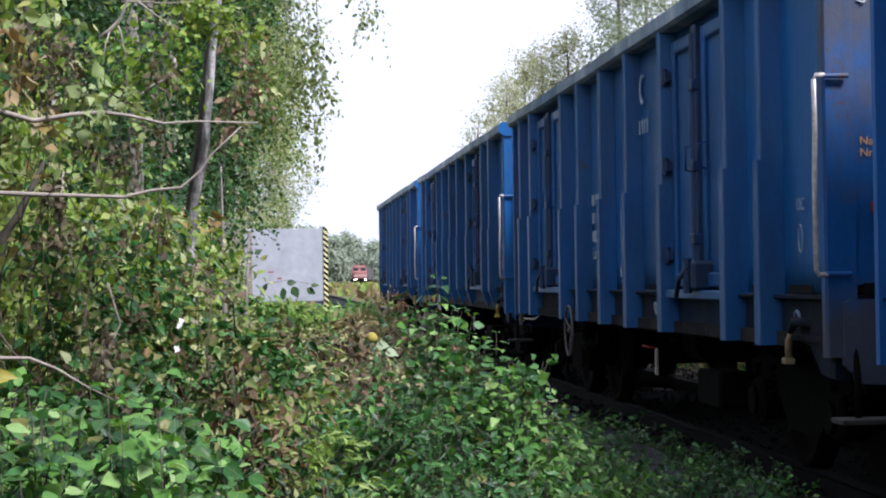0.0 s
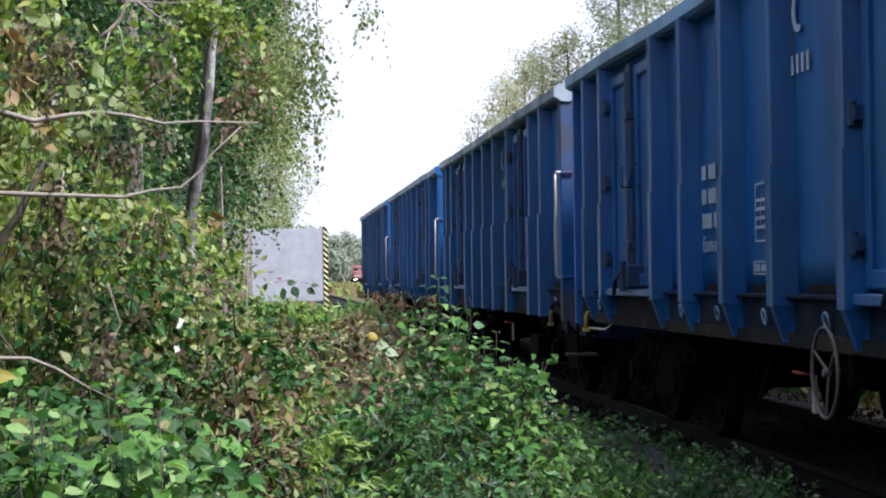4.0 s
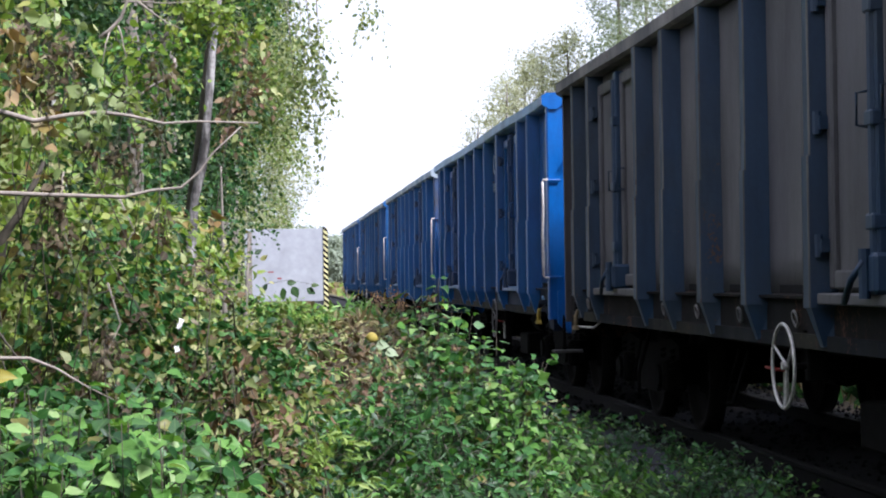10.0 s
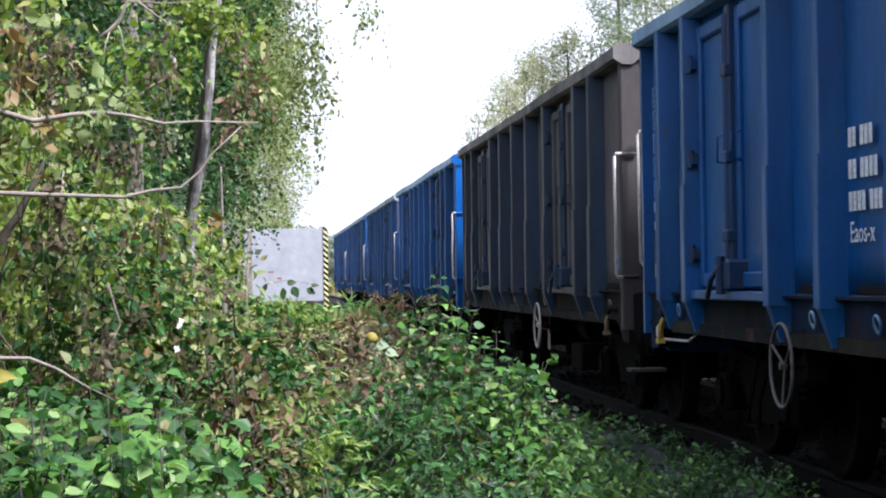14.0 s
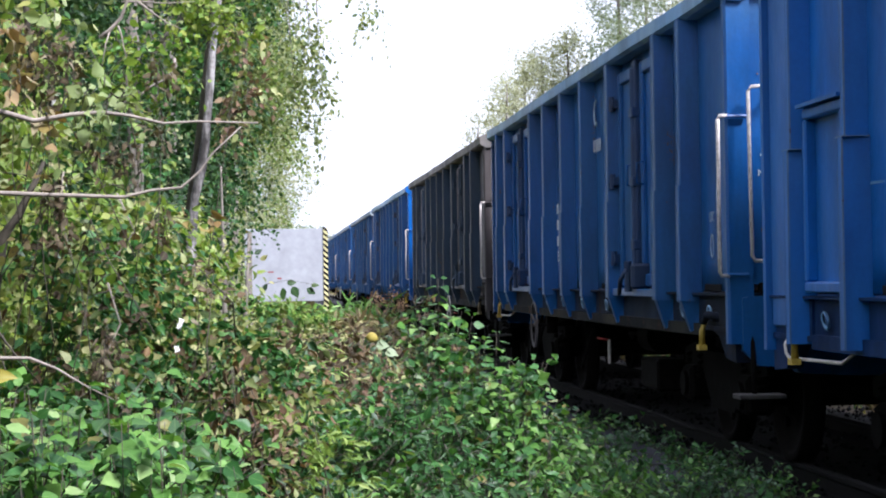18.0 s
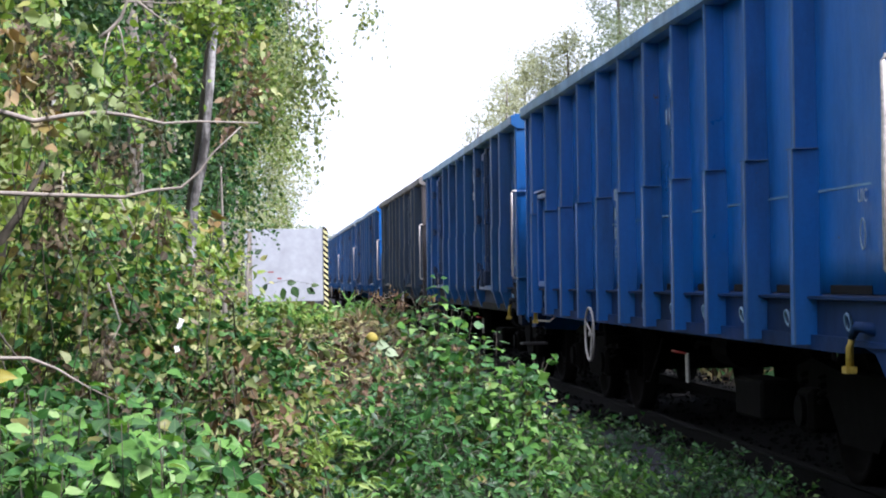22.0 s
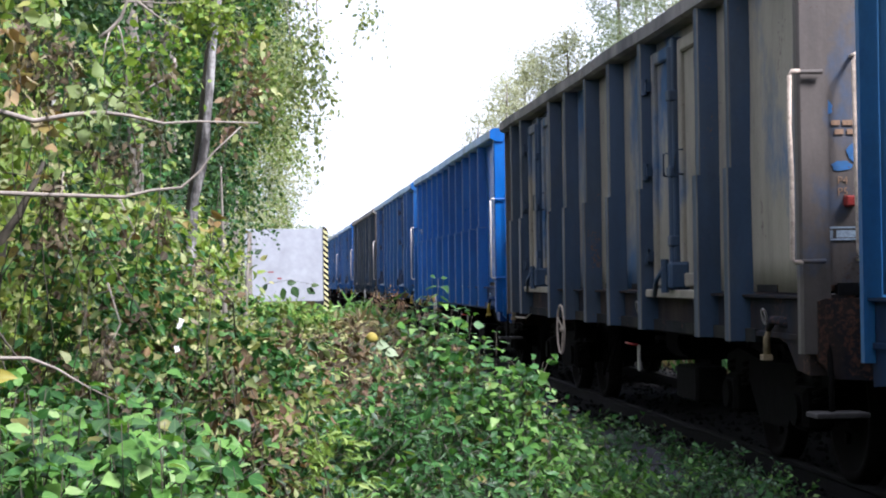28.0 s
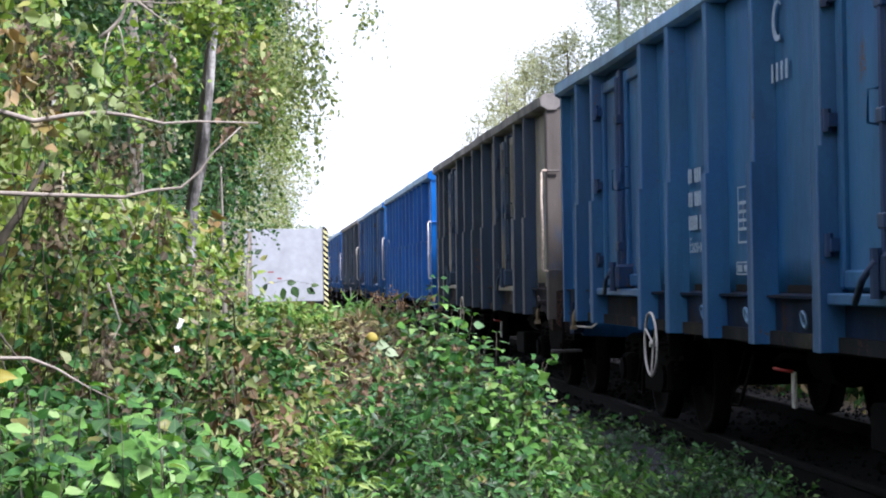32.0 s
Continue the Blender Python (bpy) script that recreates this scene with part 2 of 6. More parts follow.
def door(wagon, sx, ya, yb, panel_m, frame_m, square=False):
    """A pair of side doors between two posts: pressed leaves, hinges, centre lock bar and catch."""
    fit_m = frame_m if frame_m is BLUE_DARK else FITTING
    for y in (ya, yb):
        rib(wagon, sx, y, frame_m, half=0.05, square=square)
    mid = (ya + yb) / 2
    x0, x1 = sx * PANEL_X, sx * (PANEL_X + 0.05)
    for a, b in ((ya + 0.1, mid - 0.06), (mid + 0.06, yb - 0.1)):
        bm = bmesh.new()
        box(bm, x0, sx * (PANEL_X + 0.02), a, b, 1.24, 2.98)
        for c, d, e, f in ((a, a + 0.09, 1.22, 3.0), (b - 0.09, b, 1.22, 3.0), (a + 0.09, b - 0.09, 2.9, 3.0), (a + 0.09, b - 0.09, 1.22, 1.32)):
            box(bm, x0, sx * (PANEL_X + 0.055), c, d, e, f, 0.012)
        leaf = part("door_leaf", bm, [panel_m], wagon)
        hy = a - 0.02 if a < mid - 0.2 else b + 0.02
        for z in (1.45, 2.1, 2.75):
            hb = bmesh.new()
            cyl(hb, (sx * (PANEL_X + 0.1), hy, z - 0.06), (sx * (PANEL_X + 0.1), hy, z + 0.06), 0.025, seg=8)
            box(hb, x0, sx * (PANEL_X + 0.1), hy - 0.05, hy + 0.05, z - 0.035, z + 0.035)
            part("hinge", hb, fit_m, leaf)
        gb = bmesh.new()
        gy = b - 0.14 if a < mid - 0.2 else a + 0.14
        tube(gb, [(sx * (PANEL_X + 0.05), gy, 2.02), (sx * (PANEL_X + 0.11), gy, 2.03), (sx * (PANEL_X + 0.11), gy, 2.19), (sx * (PANEL_X + 0.05), gy, 2.2)], 0.008, 6)
        part("grab_handle", gb, frame_m, leaf)
    bm = bmesh.new()
    box(bm, x0, sx * (PANEL_X + 0.09), mid - 0.055, mid + 0.055, 1.3, 3.02, 0.01)
    cyl(bm, (sx * (PANEL_X + 0.09), mid, 1.3), (sx * (PANEL_X + 0.09), mid, 2.95), 0.028, seg=8)
    for z in (1.55, 2.05, 2.6):
        box(bm, x0, sx * (PANEL_X + 0.12), mid - 0.06, mid + 0.06, z - 0.04, z + 0.04, 0.01)
    lock = part("lock_bar", bm, fit_m, wagon)
    bm = bmesh.new()
    box(bm, x0, sx * (PANEL_X + 0.16), mid - 0.2, mid + 0.06, 1.2, 1.4, 0.02)
    cyl(bm, (sx * (PANEL_X + 0.17), mid - 0.08, 1.18), (sx * (PANEL_X + 0.17), mid - 0.08, 1.42), 0.03, seg=8)
    tube(bm, [(sx * (PANEL_X + 0.18), mid - 0.1, 1.36), (sx * (PANEL_X + 0.22), mid - 0.02, 1.27), (sx * (PANEL_X + 0.2), mid + 0.16, 1.16)], 0.018, 6)
    part("catch", bm, fit_m, lock)
    bm = bmesh.new()
    box(bm, x0, sx * (PANEL_X + 0.12), ya + 0.09, yb - 0.09, 1.14, 1.2, 0.008)
    part("threshold", bm, panel_m, wagon)


def bogie(wagon, y, spin):
    """A two-axle bogie: cast side frames, springs, axle boxes and two wheelsets that turn."""
    top = empty("bogie", pose(0, y, 0))
    top.parent = wagon
    for sx in (-1, 1):
        bm = bmesh.new()
        outline = ((-1.3, 0.62), (-1.3, 0.72), (-0.95, 0.78), (-0.35, 0.72), (0.35, 0.72), (0.95, 0.78), (1.3, 0.72), (1.3, 0.62), (0.62, 0.55), (0.35, 0.3), (-0.35, 0.3), (-0.62, 0.55))
        prism(bm, outline, 0, sx * 0.96, sx * 1.06)
        part("side_frame", bm, SHADED_GRIME, top)
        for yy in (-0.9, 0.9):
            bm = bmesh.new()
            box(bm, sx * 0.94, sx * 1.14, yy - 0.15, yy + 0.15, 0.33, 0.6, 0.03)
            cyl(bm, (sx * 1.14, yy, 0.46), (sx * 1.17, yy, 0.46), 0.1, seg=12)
            part("axle_box", bm, SHADED_GRIME, top)
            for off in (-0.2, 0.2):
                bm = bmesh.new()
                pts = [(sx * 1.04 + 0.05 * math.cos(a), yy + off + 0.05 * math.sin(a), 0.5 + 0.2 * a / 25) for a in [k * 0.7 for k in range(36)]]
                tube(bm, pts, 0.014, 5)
                part("spring", bm, SHADED_GRIME, top)
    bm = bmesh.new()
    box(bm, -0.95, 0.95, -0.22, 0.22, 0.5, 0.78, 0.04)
    part("bolster", bm, SHADED_GRIME, top)
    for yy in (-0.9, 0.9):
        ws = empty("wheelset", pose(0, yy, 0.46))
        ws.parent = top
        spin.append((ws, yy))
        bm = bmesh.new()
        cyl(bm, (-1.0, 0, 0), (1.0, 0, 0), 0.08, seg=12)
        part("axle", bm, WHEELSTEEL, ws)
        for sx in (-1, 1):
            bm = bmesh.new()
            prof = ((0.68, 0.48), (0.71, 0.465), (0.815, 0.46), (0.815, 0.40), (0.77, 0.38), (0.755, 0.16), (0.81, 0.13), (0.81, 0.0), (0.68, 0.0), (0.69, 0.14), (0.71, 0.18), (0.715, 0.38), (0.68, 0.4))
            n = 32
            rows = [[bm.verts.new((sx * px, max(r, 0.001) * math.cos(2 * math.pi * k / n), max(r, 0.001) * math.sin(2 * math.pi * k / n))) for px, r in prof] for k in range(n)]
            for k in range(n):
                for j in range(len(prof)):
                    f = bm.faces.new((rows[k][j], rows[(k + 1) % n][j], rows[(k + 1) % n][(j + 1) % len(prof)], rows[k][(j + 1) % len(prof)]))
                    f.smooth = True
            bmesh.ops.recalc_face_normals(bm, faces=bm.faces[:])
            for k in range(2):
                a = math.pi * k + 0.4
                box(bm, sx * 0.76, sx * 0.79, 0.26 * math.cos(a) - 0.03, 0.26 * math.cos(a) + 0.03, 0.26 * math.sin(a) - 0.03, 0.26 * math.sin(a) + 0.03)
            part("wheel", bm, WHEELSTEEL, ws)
    return top


def gondola(label, shell_m, rib_m, end_m, rim_m, sill_m, wheel_y, doors=True, hook_m=None, rail_m=None, end_kind="plain", square=False, bar_z=(1.30, 2.31), end_bar="bow", lamp_z=1.62, bar_dy=0.0, wheel_m=None, lamp=True, tail=0.0, nose=0.0, end_x=1.285):
    """A four-axle open goods wagon, head towards +y. Returns the thing and its wheelsets."""
    hook_m, rail_m = hook_m or HOOK_Y, rail_m or GALV
    wagon = tagged(empty("open_goods_wagon"), label, "goods wagon", "wagons of the train")
    spin = []
    # --- tub
    for sx in (-1, 1):
        bm = bmesh.new()
        box(bm, sx * (PANEL_X - 0.02), sx * PANEL_X, -HALF - tail + 0.22, HALF + nose - 0.1, DECK_Z - 0.005, 3.1)
        bmesh.ops.subdivide_edges(bm, edges=[e for e in bm.edges if abs(e.verts[0].co.y - e.verts[1].co.y) > 1], cuts=60)
        bmesh.ops.subdivide_edges(bm, edges=[e for e in bm.edges if abs(e.verts[0].co.z - e.verts[1].co.z) > 1], cuts=8)
        for v in bm.verts:
            k = max(0.0, 1 - abs(v.co.z - 2.15) / 0.9)
            v.co.x += 0.016 * k * (noise.noise((v.co.y * 0.8 + wheel_y * 3, v.co.z * 0.9, sx * 7.0)))
        part("side_panel", bm, shell_m, wagon, smooth=True)
        bm = bmesh.new()
        prism(bm, ((sx * 1.35, 3.08), (sx * 1.35, 3.2), (sx * 1.38, 3.22), (sx * 1.49, 3.22), (sx * 1.545, 3.195), (sx * 1.545, 3.10), (sx * 1.51, 3.08)), 1, -HALF - tail, HALF + nose)
        bmesh.ops.subdivide_edges(bm, edges=[e for e in bm.edges if abs(e.verts[0].co.y - e.verts[1].co.y) > 1], cuts=40)
        for v in bm.verts:
            w = noise.noise((v.co.y * 0.35, wheel_y * 2.3, sx * 3.0))
            v.co.z += 0.02 * w
            v.co.x += 0.025 * noise.noise((v.co.y * 0.3, wheel_y * 1.7 + 5, sx * 3.0))
        part("top_rail", bm, rim_m, wagon)
        bm = bmesh.new()
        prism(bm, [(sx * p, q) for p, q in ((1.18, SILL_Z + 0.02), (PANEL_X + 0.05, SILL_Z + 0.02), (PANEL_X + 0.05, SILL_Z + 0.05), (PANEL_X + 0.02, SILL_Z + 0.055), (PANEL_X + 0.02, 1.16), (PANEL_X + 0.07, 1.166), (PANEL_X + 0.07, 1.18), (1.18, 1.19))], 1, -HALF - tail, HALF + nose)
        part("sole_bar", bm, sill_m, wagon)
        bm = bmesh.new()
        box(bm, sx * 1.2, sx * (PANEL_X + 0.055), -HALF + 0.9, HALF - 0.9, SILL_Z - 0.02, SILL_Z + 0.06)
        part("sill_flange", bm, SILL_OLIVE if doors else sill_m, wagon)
    bm = bmesh.new()
    box(bm, -1.3, 1.3, -HALF + 0.06, HALF - 0.06, DECK_Z, DECK_Z + 0.07)
    part("floor", bm, RUSTY, wagon)
    for sy in (-1, 1):
        reach = HALF + (tail if sy < 0 else nose)
        bm = bmesh.new()
        box(bm, -PANEL_X, PANEL_X, sy * (reach - 0.05), sy * (reach - 0.02), DECK_Z + 0.04, 3.1)
        part("end_panel", bm, end_m, wagon)
        bm = bmesh.new()
        prism(bm, ((-1.54, 3.1), (-1.54, 3.19), (-1.49, 3.222), (1.49, 3.222), (1.54, 3.19), (1.54, 3.1), (1.46, 3.05), (1.38, 3.05), (1.32, 3.1), (-1.32, 3.1), (-1.38, 3.05), (-1.46, 3.05)), 1, sy * (reach - 0.07), sy * (reach + 0.03))
        part("end_rail", bm, RIM_BROWN if rim_m is RIM_BROWN else RIM_GREY if end_m is BLUE_STAINED else end_m, wagon)
        # corner posts and the low end beam
        post_w = 0.17 if sy < 0 else 0.08
        for sx in (-1, 1):
            bm = bmesh.new()
            prism(bm, ((sx * 1.32, sy * reach), (sx * 1.475, sy * (reach + 0.004)), (sx * 1.49, sy * (reach - 0.012)), (sx * 1.49, sy * (reach - 0.07)), (sx * 1.39, sy * (reach - post_w)), (sx * 1.32, sy * (reach - 0.1))), 2, 0.86, 3.08)
            part("corner_post", bm, end_m, wagon)
            bm = bmesh.new()
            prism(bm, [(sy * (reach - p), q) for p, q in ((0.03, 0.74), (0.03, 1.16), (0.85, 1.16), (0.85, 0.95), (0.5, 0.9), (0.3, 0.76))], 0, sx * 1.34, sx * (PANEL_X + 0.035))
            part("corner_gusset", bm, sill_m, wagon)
        bm = bmesh.new()
        prism(bm, ((-1.4, 0.82), (-1.4, 1.15), (-1.36, 1.165), (1.36, 1.165), (1.4, 1.15), (1.4, 0.82), (1.3, 0.72), (0.95, 0.70), (-0.95, 0.70), (-1.3, 0.72)), 1, sy * (reach - 0.12), sy * (reach + 0.025))
        part("head_stock", bm, sill_m if end_m in (COAL_END, RUST_END) else end_m, wagon)
        # a solid black block paints the dark inside of the slot
        bm = bmesh.new()
        box(bm, -1.28, 1.28, sy * (reach - 0.06), sy * (reach + 0.006), 1.18, 1.25)
        part("drain_slot", bm, BLACK, wagon)
        for x in (-0.55, 0.55):
            bm = bmesh.new()
            prism(bm, ((x - 0.09, sy * (reach - 0.03)), (x + 0.09, sy * (reach - 0.03)), (x + 0.05, sy * (reach + 0.1)), (x - 0.05, sy * (reach + 0.1))), 2, 1.1, 3.06)
            part("end_rib", bm, end_m, wagon)
        if end_kind == "shelf":
            bm = bmesh.new()
            prism(bm, ((sy * (reach - 0.03), 1.93), (sy * (reach + 0.17), 1.9), (sy * (reach + 0.17), 1.86), (sy * (reach - 0.03), 1.8)), 0, -1.25, 1.25)
            part("end_shelf", bm, end_m, wagon)
        # buffers, coupling
        for sx in (-1, 1):
            bm = bmesh.new()
            cyl(bm, (sx * 0.875, sy * reach, 1.03), (sx * 0.875, sy * (reach + 0.28), 1.03), 0.13, 0.11, 14)
            buf = part("buffer", bm, SHADED_GRIME, wagon)
            bm = bmesh.new()
            cyl(bm, (sx * 0.875, sy * (reach + 0.3), 1.03), (sx * 0.875, sy * (reach + 0.46), 1.03), 0.085, seg=12)
            cyl(bm, (sx * 0.875, sy * (reach + 0.46), 1.03), (sx * 0.875, sy * (reach + 0.5), 1.03), 0.225, 0.215, 20)
            part("buffer_head", bm, WHEELSTEEL, buf)
        bm = bmesh.new()
        tube(bm, [(0, sy * reach, 1.0), (0, sy * (reach + 0.25), 1.0), (0, sy * (reach + 0.36), 1.06), (0, sy * (reach + 0.38), 1.14)], [0.05, 0.05, 0.045, 0.02], 8)
        ring(bm, (0, sy * (reach + 0.45), 0.93), (1, 0, 0), 0.13, 0.025, 16)
        part("coupling_hook", bm, SHADED_GRIME, wagon)
        bm = bmesh.new()
        tube(bm, [(0.35, sy * reach, 0.9), (0.36, sy * (reach + 0.2), 0.8), (0.34, sy * (reach + 0.42), 0.55), (0.3, sy * (reach + 0.46), 0.6)], 0.028, 7)
        part("brake_hose", bm, BLACK, wagon)
        # corner hand bars, end hand bars, steps, tow hooks
        for sx in (-1, 1):
            if sx == sy:
                bm = bmesh.new()
                yb, (z0, z1) = sy * (reach + 0.03 + max(0.0, bar_dy - 0.1)), bar_z
                kink = 0.005 * math.sin(wheel_y * 9 + sx)
                tube(bm, [(sx * 1.485, yb, z0 - 0.004), (sx * (BAR_X - 0.012), yb, z0 - 0.004), (sx * BAR_X, yb, z0 + 0.02), (sx * (BAR_X - kink), yb, z0 + 0.45), (sx * (BAR_X + kink), yb, z1 - 0.3), (sx * BAR_X, yb, z1 - 0.02), (sx * (BAR_X - 0.012), yb, z1 + 0.004), (sx * 1.485, yb, z1 + 0.004)], 0.0135, 8)
                bar = part("hand_bar", bm, rail_m, wagon, "bent steel hand bar")
                for z in (z0, z1):
                    bm = bmesh.new()
                    cyl(bm, (sx * 1.36, yb, z), (sx * 1.495, yb, z), 0.014, 0.012, 8)
                    part("bar_bracket", bm, end_m, bar)
                bm = bmesh.new()
                ye = sy * (reach + 0.11)
                if end_bar == "bow":
                    tube(bm, [(sx * 1.18, sy * (reach - 0.02), 2.5), (sx * 1.19, ye, 2.5), (sx * (end_x - 0.015), ye, 2.49), (sx * (end_x + 0.005), ye, 2.46), (sx * end_x, ye, 1.9), (sx * (end_x - 0.005), ye, 1.42), (sx * (end_x - 0.025), ye, 1.39), (sx * 1.17, ye, 1.38), (sx * 1.16, sy * (reach - 0.02), 1.38)], 0.0125, 7)
                else:
                    tube(bm, [(sx * 1.3, sy * (reach - 0.02), 2.52), (sx * 1.29, ye, 2.55), (sx * 1.1, ye, 2.57), (sx * 0.6, ye, 2.57), (sx * 0.58, sy * (reach - 0.02), 2.54)], 0.0125, 7)
                if end_bar != "none":
                    part("end_bar", bm, rail_m, wagon)
                else:
                    bm.free()
            if sy < 0:
                bm = bmesh.new()
                box(bm, sx * 1.16, sx * 1.46, sy * (reach - 0.05), sy * (reach + 0.17), 0.515, 0.545, 0.006)
                st = part("step", bm, plain_step, wagon)
                bm = bmesh.new()
                tube(bm, [(sx * 1.34, sy * (reach + 0.0), 0.95), (sx * 1.34, sy * (reach + 0.04), 0.75), (sx * 1.34, sy * (reach + 0.05), 0.53)], 0.017, 6)
                part("step_hanger", bm, SHADED_GRIME, st)
            bm = bmesh.new()
            yh = sy * (reach - 0.72)
            tube(bm, [(sx * 1.48, yh, 0.99), (sx * 1.5, yh, 0.93), (sx * 1.5, yh, 0.82)], [0.018, 0.02, 0.022], 8)
            prism(bm, ((yh - 0.042, 0.8), (yh + 0.042, 0.8), (yh + 0.04, 0.835), (yh + 0.015, 0.825), (yh - 0.015, 0.825), (yh - 0.04, 0.835)), 0, sx * 1.475, sx * 1.53)
            hk = part("tow_hook", bm, hook_m, wagon)
            bm = bmesh.new()
            tube(bm, [(sx * 1.38, yh + sy * 0.24, 1.0), (sx * 1.45, yh + sy * 0.18, 1.03), (sx * 1.48, yh + sy * 0.07, 1.035), (sx * 1.49, yh, 0.98)], [0.03, 0.03, 0.028, 0.02], 8)
            part("hook_arm", bm, sill_m, hk)
            # low shunting bar under the leading corner
            if sy > 0:
                bm = bmesh.new()
                tube(bm, [(sx * 1.40, sy * (reach - 0.32), 0.98), (sx * 1.45, sy * (reach - 0.33), 0.9), (sx * 1.45, sy * (reach - 0.35), 0.85), (sx * 1.45, sy * (reach - 0.42), 0.825), (sx * 1.45, sy * (reach - 1.45), 0.835), (sx * 1.38, sy * (reach - 1.5), 0.9)], 0.0105, 6)
                part("shunting_bar", bm, rail_m, wagon)
        # lamp bracket
        if not lamp:
            continue
        bm = bmesh.new()
        box(bm, -1.235, -1.175, sy * (reach - 0.03), sy * (reach + 0.045), lamp_z, lamp_z + 0.06, 0.008)
        part("lamp_bracket", bm, RED, wagon, "red square lamp bracket")
    # --- sides: ribs and doors
    for sx in (-1, 1):
        if doors:
            door(wagon, sx, 2.5, 4.75, shell_m, rib_m, square)
            door(wagon, sx, -4.42, -2.4, shell_m, rib_m, square)
            ys = (5.62, 1.45, 0.22, -1.0, -5.3)
            for y in ys:
                rib(wagon, sx, y, rib_m, square=square)
        else:
            for k in range(10):
                rib(wagon, sx, -4.88 + 1.07 * k, rib_m, half=0.024, stepped=True)
            rib(wagon, sx, 5.78, rib_m, half=0.024, stepped=True)
            bm = bmesh.new()
            box(bm, sx * PANEL_X, sx * (PANEL_X + 0.06), 5.86, 6.42, 1.0, 3.08, 0.01)
            part("corner_plate", bm, rib_m, wagon)
            bm = bmesh.new()
            box(bm, sx * PANEL_X, sx * (PANEL_X + 0.004), -HALF + 0.35, HALF - 0.35, 1.745, 1.757)
            part("weld_seam", bm, rim_m, wagon)
            bm = bmesh.new()
            box(bm, sx * PANEL_X, sx * (PANEL_X + 0.03), 4.94, 5.56, 1.26, 2.14)
            hatch = part("side_hatch", bm, rib_m, wagon)
            for a, b, c, d in ((4.88, 5.62, 2.14, 2.2), (4.88, 4.94, 1.26, 2.14), (5.56, 5.62, 1.26, 2.14), (4.88, 5.62, 1.2, 1.26)):
                bm = bmesh.new()
                box(bm, sx * PANEL_X, sx * (PANEL_X + 0.09), a, b, c, d, 0.01)
                part("hatch_bar", bm, rib_m, hatch)
            bm = bmesh.new()
            box(bm, sx * PANEL_X, sx * (PANEL_X + 0.12), 4.86, 5.64, 2.205, 2.225)
            part("hatch_ledge", bm, rib_m, hatch)
        edges = [-HALF + 0.36, -5.3, -4.42, -2.4, -1.0, 0.22, 1.45, 2.5, 4.75, HALF - 0.36] if doors else [-HALF + 0.36] + [-4.88 + 1.07 * k for k in range(10)] + [HALF - 0.36]
        for a, b in zip(edges, edges[1:]):
            if b - a > 0.5 and not (doors and b - a > 1.9):
                w = (b - a) * 0.28
                # slots along the side, their dark inside painted as black blocks
                bm = bmesh.new()
                box(bm, sx * (PANEL_X - 0.03), sx * (PANEL_X + 0.006), (a + b) / 2 - w, (a + b) / 2 + w, 1.195, 1.24)
                part("drain_slot", bm, BLACK, wagon)
                bm = bmesh.new()
                ym = (a + b) / 2
                ring(bm, (sx * (PANEL_X + 0.05), ym - 0.1, 1.05), (1, 0, 0.2), 0.045, 0.01, 12, 5)
                part("lashing_ring", bm, rim_m, wagon)
        # label holder with a paper slip near the leading end
        bm = bmesh.new()
        yl = (HALF - 0.62) * (1 if sx < 0 else -1)
        box(bm, sx * PANEL_X, sx * (PANEL_X + 0.03), yl - 0.07, yl + 0.07, 1.34, 1.6, 0.006)
        holder = part("label_holder", bm, BLACK, wagon)
        bm = bmesh.new()
        box(bm, sx * (PANEL_X + 0.028), sx * (PANEL_X + 0.034), yl - 0.05, yl + 0.05, 1.37, 1.55)
        part("paper_slip", bm, PAPER_SLIP, holder)
        # brake hand wheel
        wy = wheel_y if sx < 0 else -wheel_y
        bm = bmesh.new()
        ring(bm, (sx * 1.55, wy, 0.79), (1, 0, 0), 0.235, 0.0105, 32, 6)
        for k in range(3):
            a = 0.5 + k * 2 * math.pi / 3
            cyl(bm, (sx * 1.53, wy, 0.79), (sx * 1.55, wy + 0.235 * math.cos(a), 0.79 + 0.235 * math.sin(a)), 0.008, seg=6)
        cyl(bm, (sx * 1.52, wy, 0.79), (sx * 1.56, wy, 0.79), 0.022, seg=8)
        hw = part("brake_wheel", bm, wheel_m or rail_m, wagon, "spoked steel hand-brake wheel")
        bm = bmesh.new()
        box(bm, sx * 1.3, sx * 1.42, wy - 0.04, wy + 0.04, 0.7, 1.0, 0.01)
        cyl(bm, (sx * 1.15, wy, 0.79), (sx * 1.525, wy, 0.79), 0.018, seg=8)
        part("wheel_bracket", bm, SHADED_GRIME, hw)
        # brake changeover lever and its plate
        bm = bmesh.new()
        box(bm, sx * 1.28, sx * 1.30, -1.02, -0.95, 0.5, 0.72, 0.006)
        part("brake_plate", bm, PALEBOX, wagon)
        bm = bmesh.new()
        tube(bm, [(sx * 1.3, -1.0, 0.72), (sx * 1.36, -0.97, 0.73), (sx * 1.37, -0.82, 0.735)], 0.01, 6)
        part("brake_lever", bm, RED, wagon)
        bm = bmesh.new()
        tube(bm, [(sx * 1.25, 0.1, 0.8), (sx * 1.36, 0.1, 0.45), (sx * 1.36, 0.35, 0.44), (sx * 1.25, 0.35, 0.8)], 0.013, 6)
        part("pull_loop", bm, SHADED_GRIME, wagon)
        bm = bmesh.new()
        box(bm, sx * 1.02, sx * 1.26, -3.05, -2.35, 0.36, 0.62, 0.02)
        part("brake_box", bm, SHADED_GRIME, wagon)
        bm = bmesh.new()
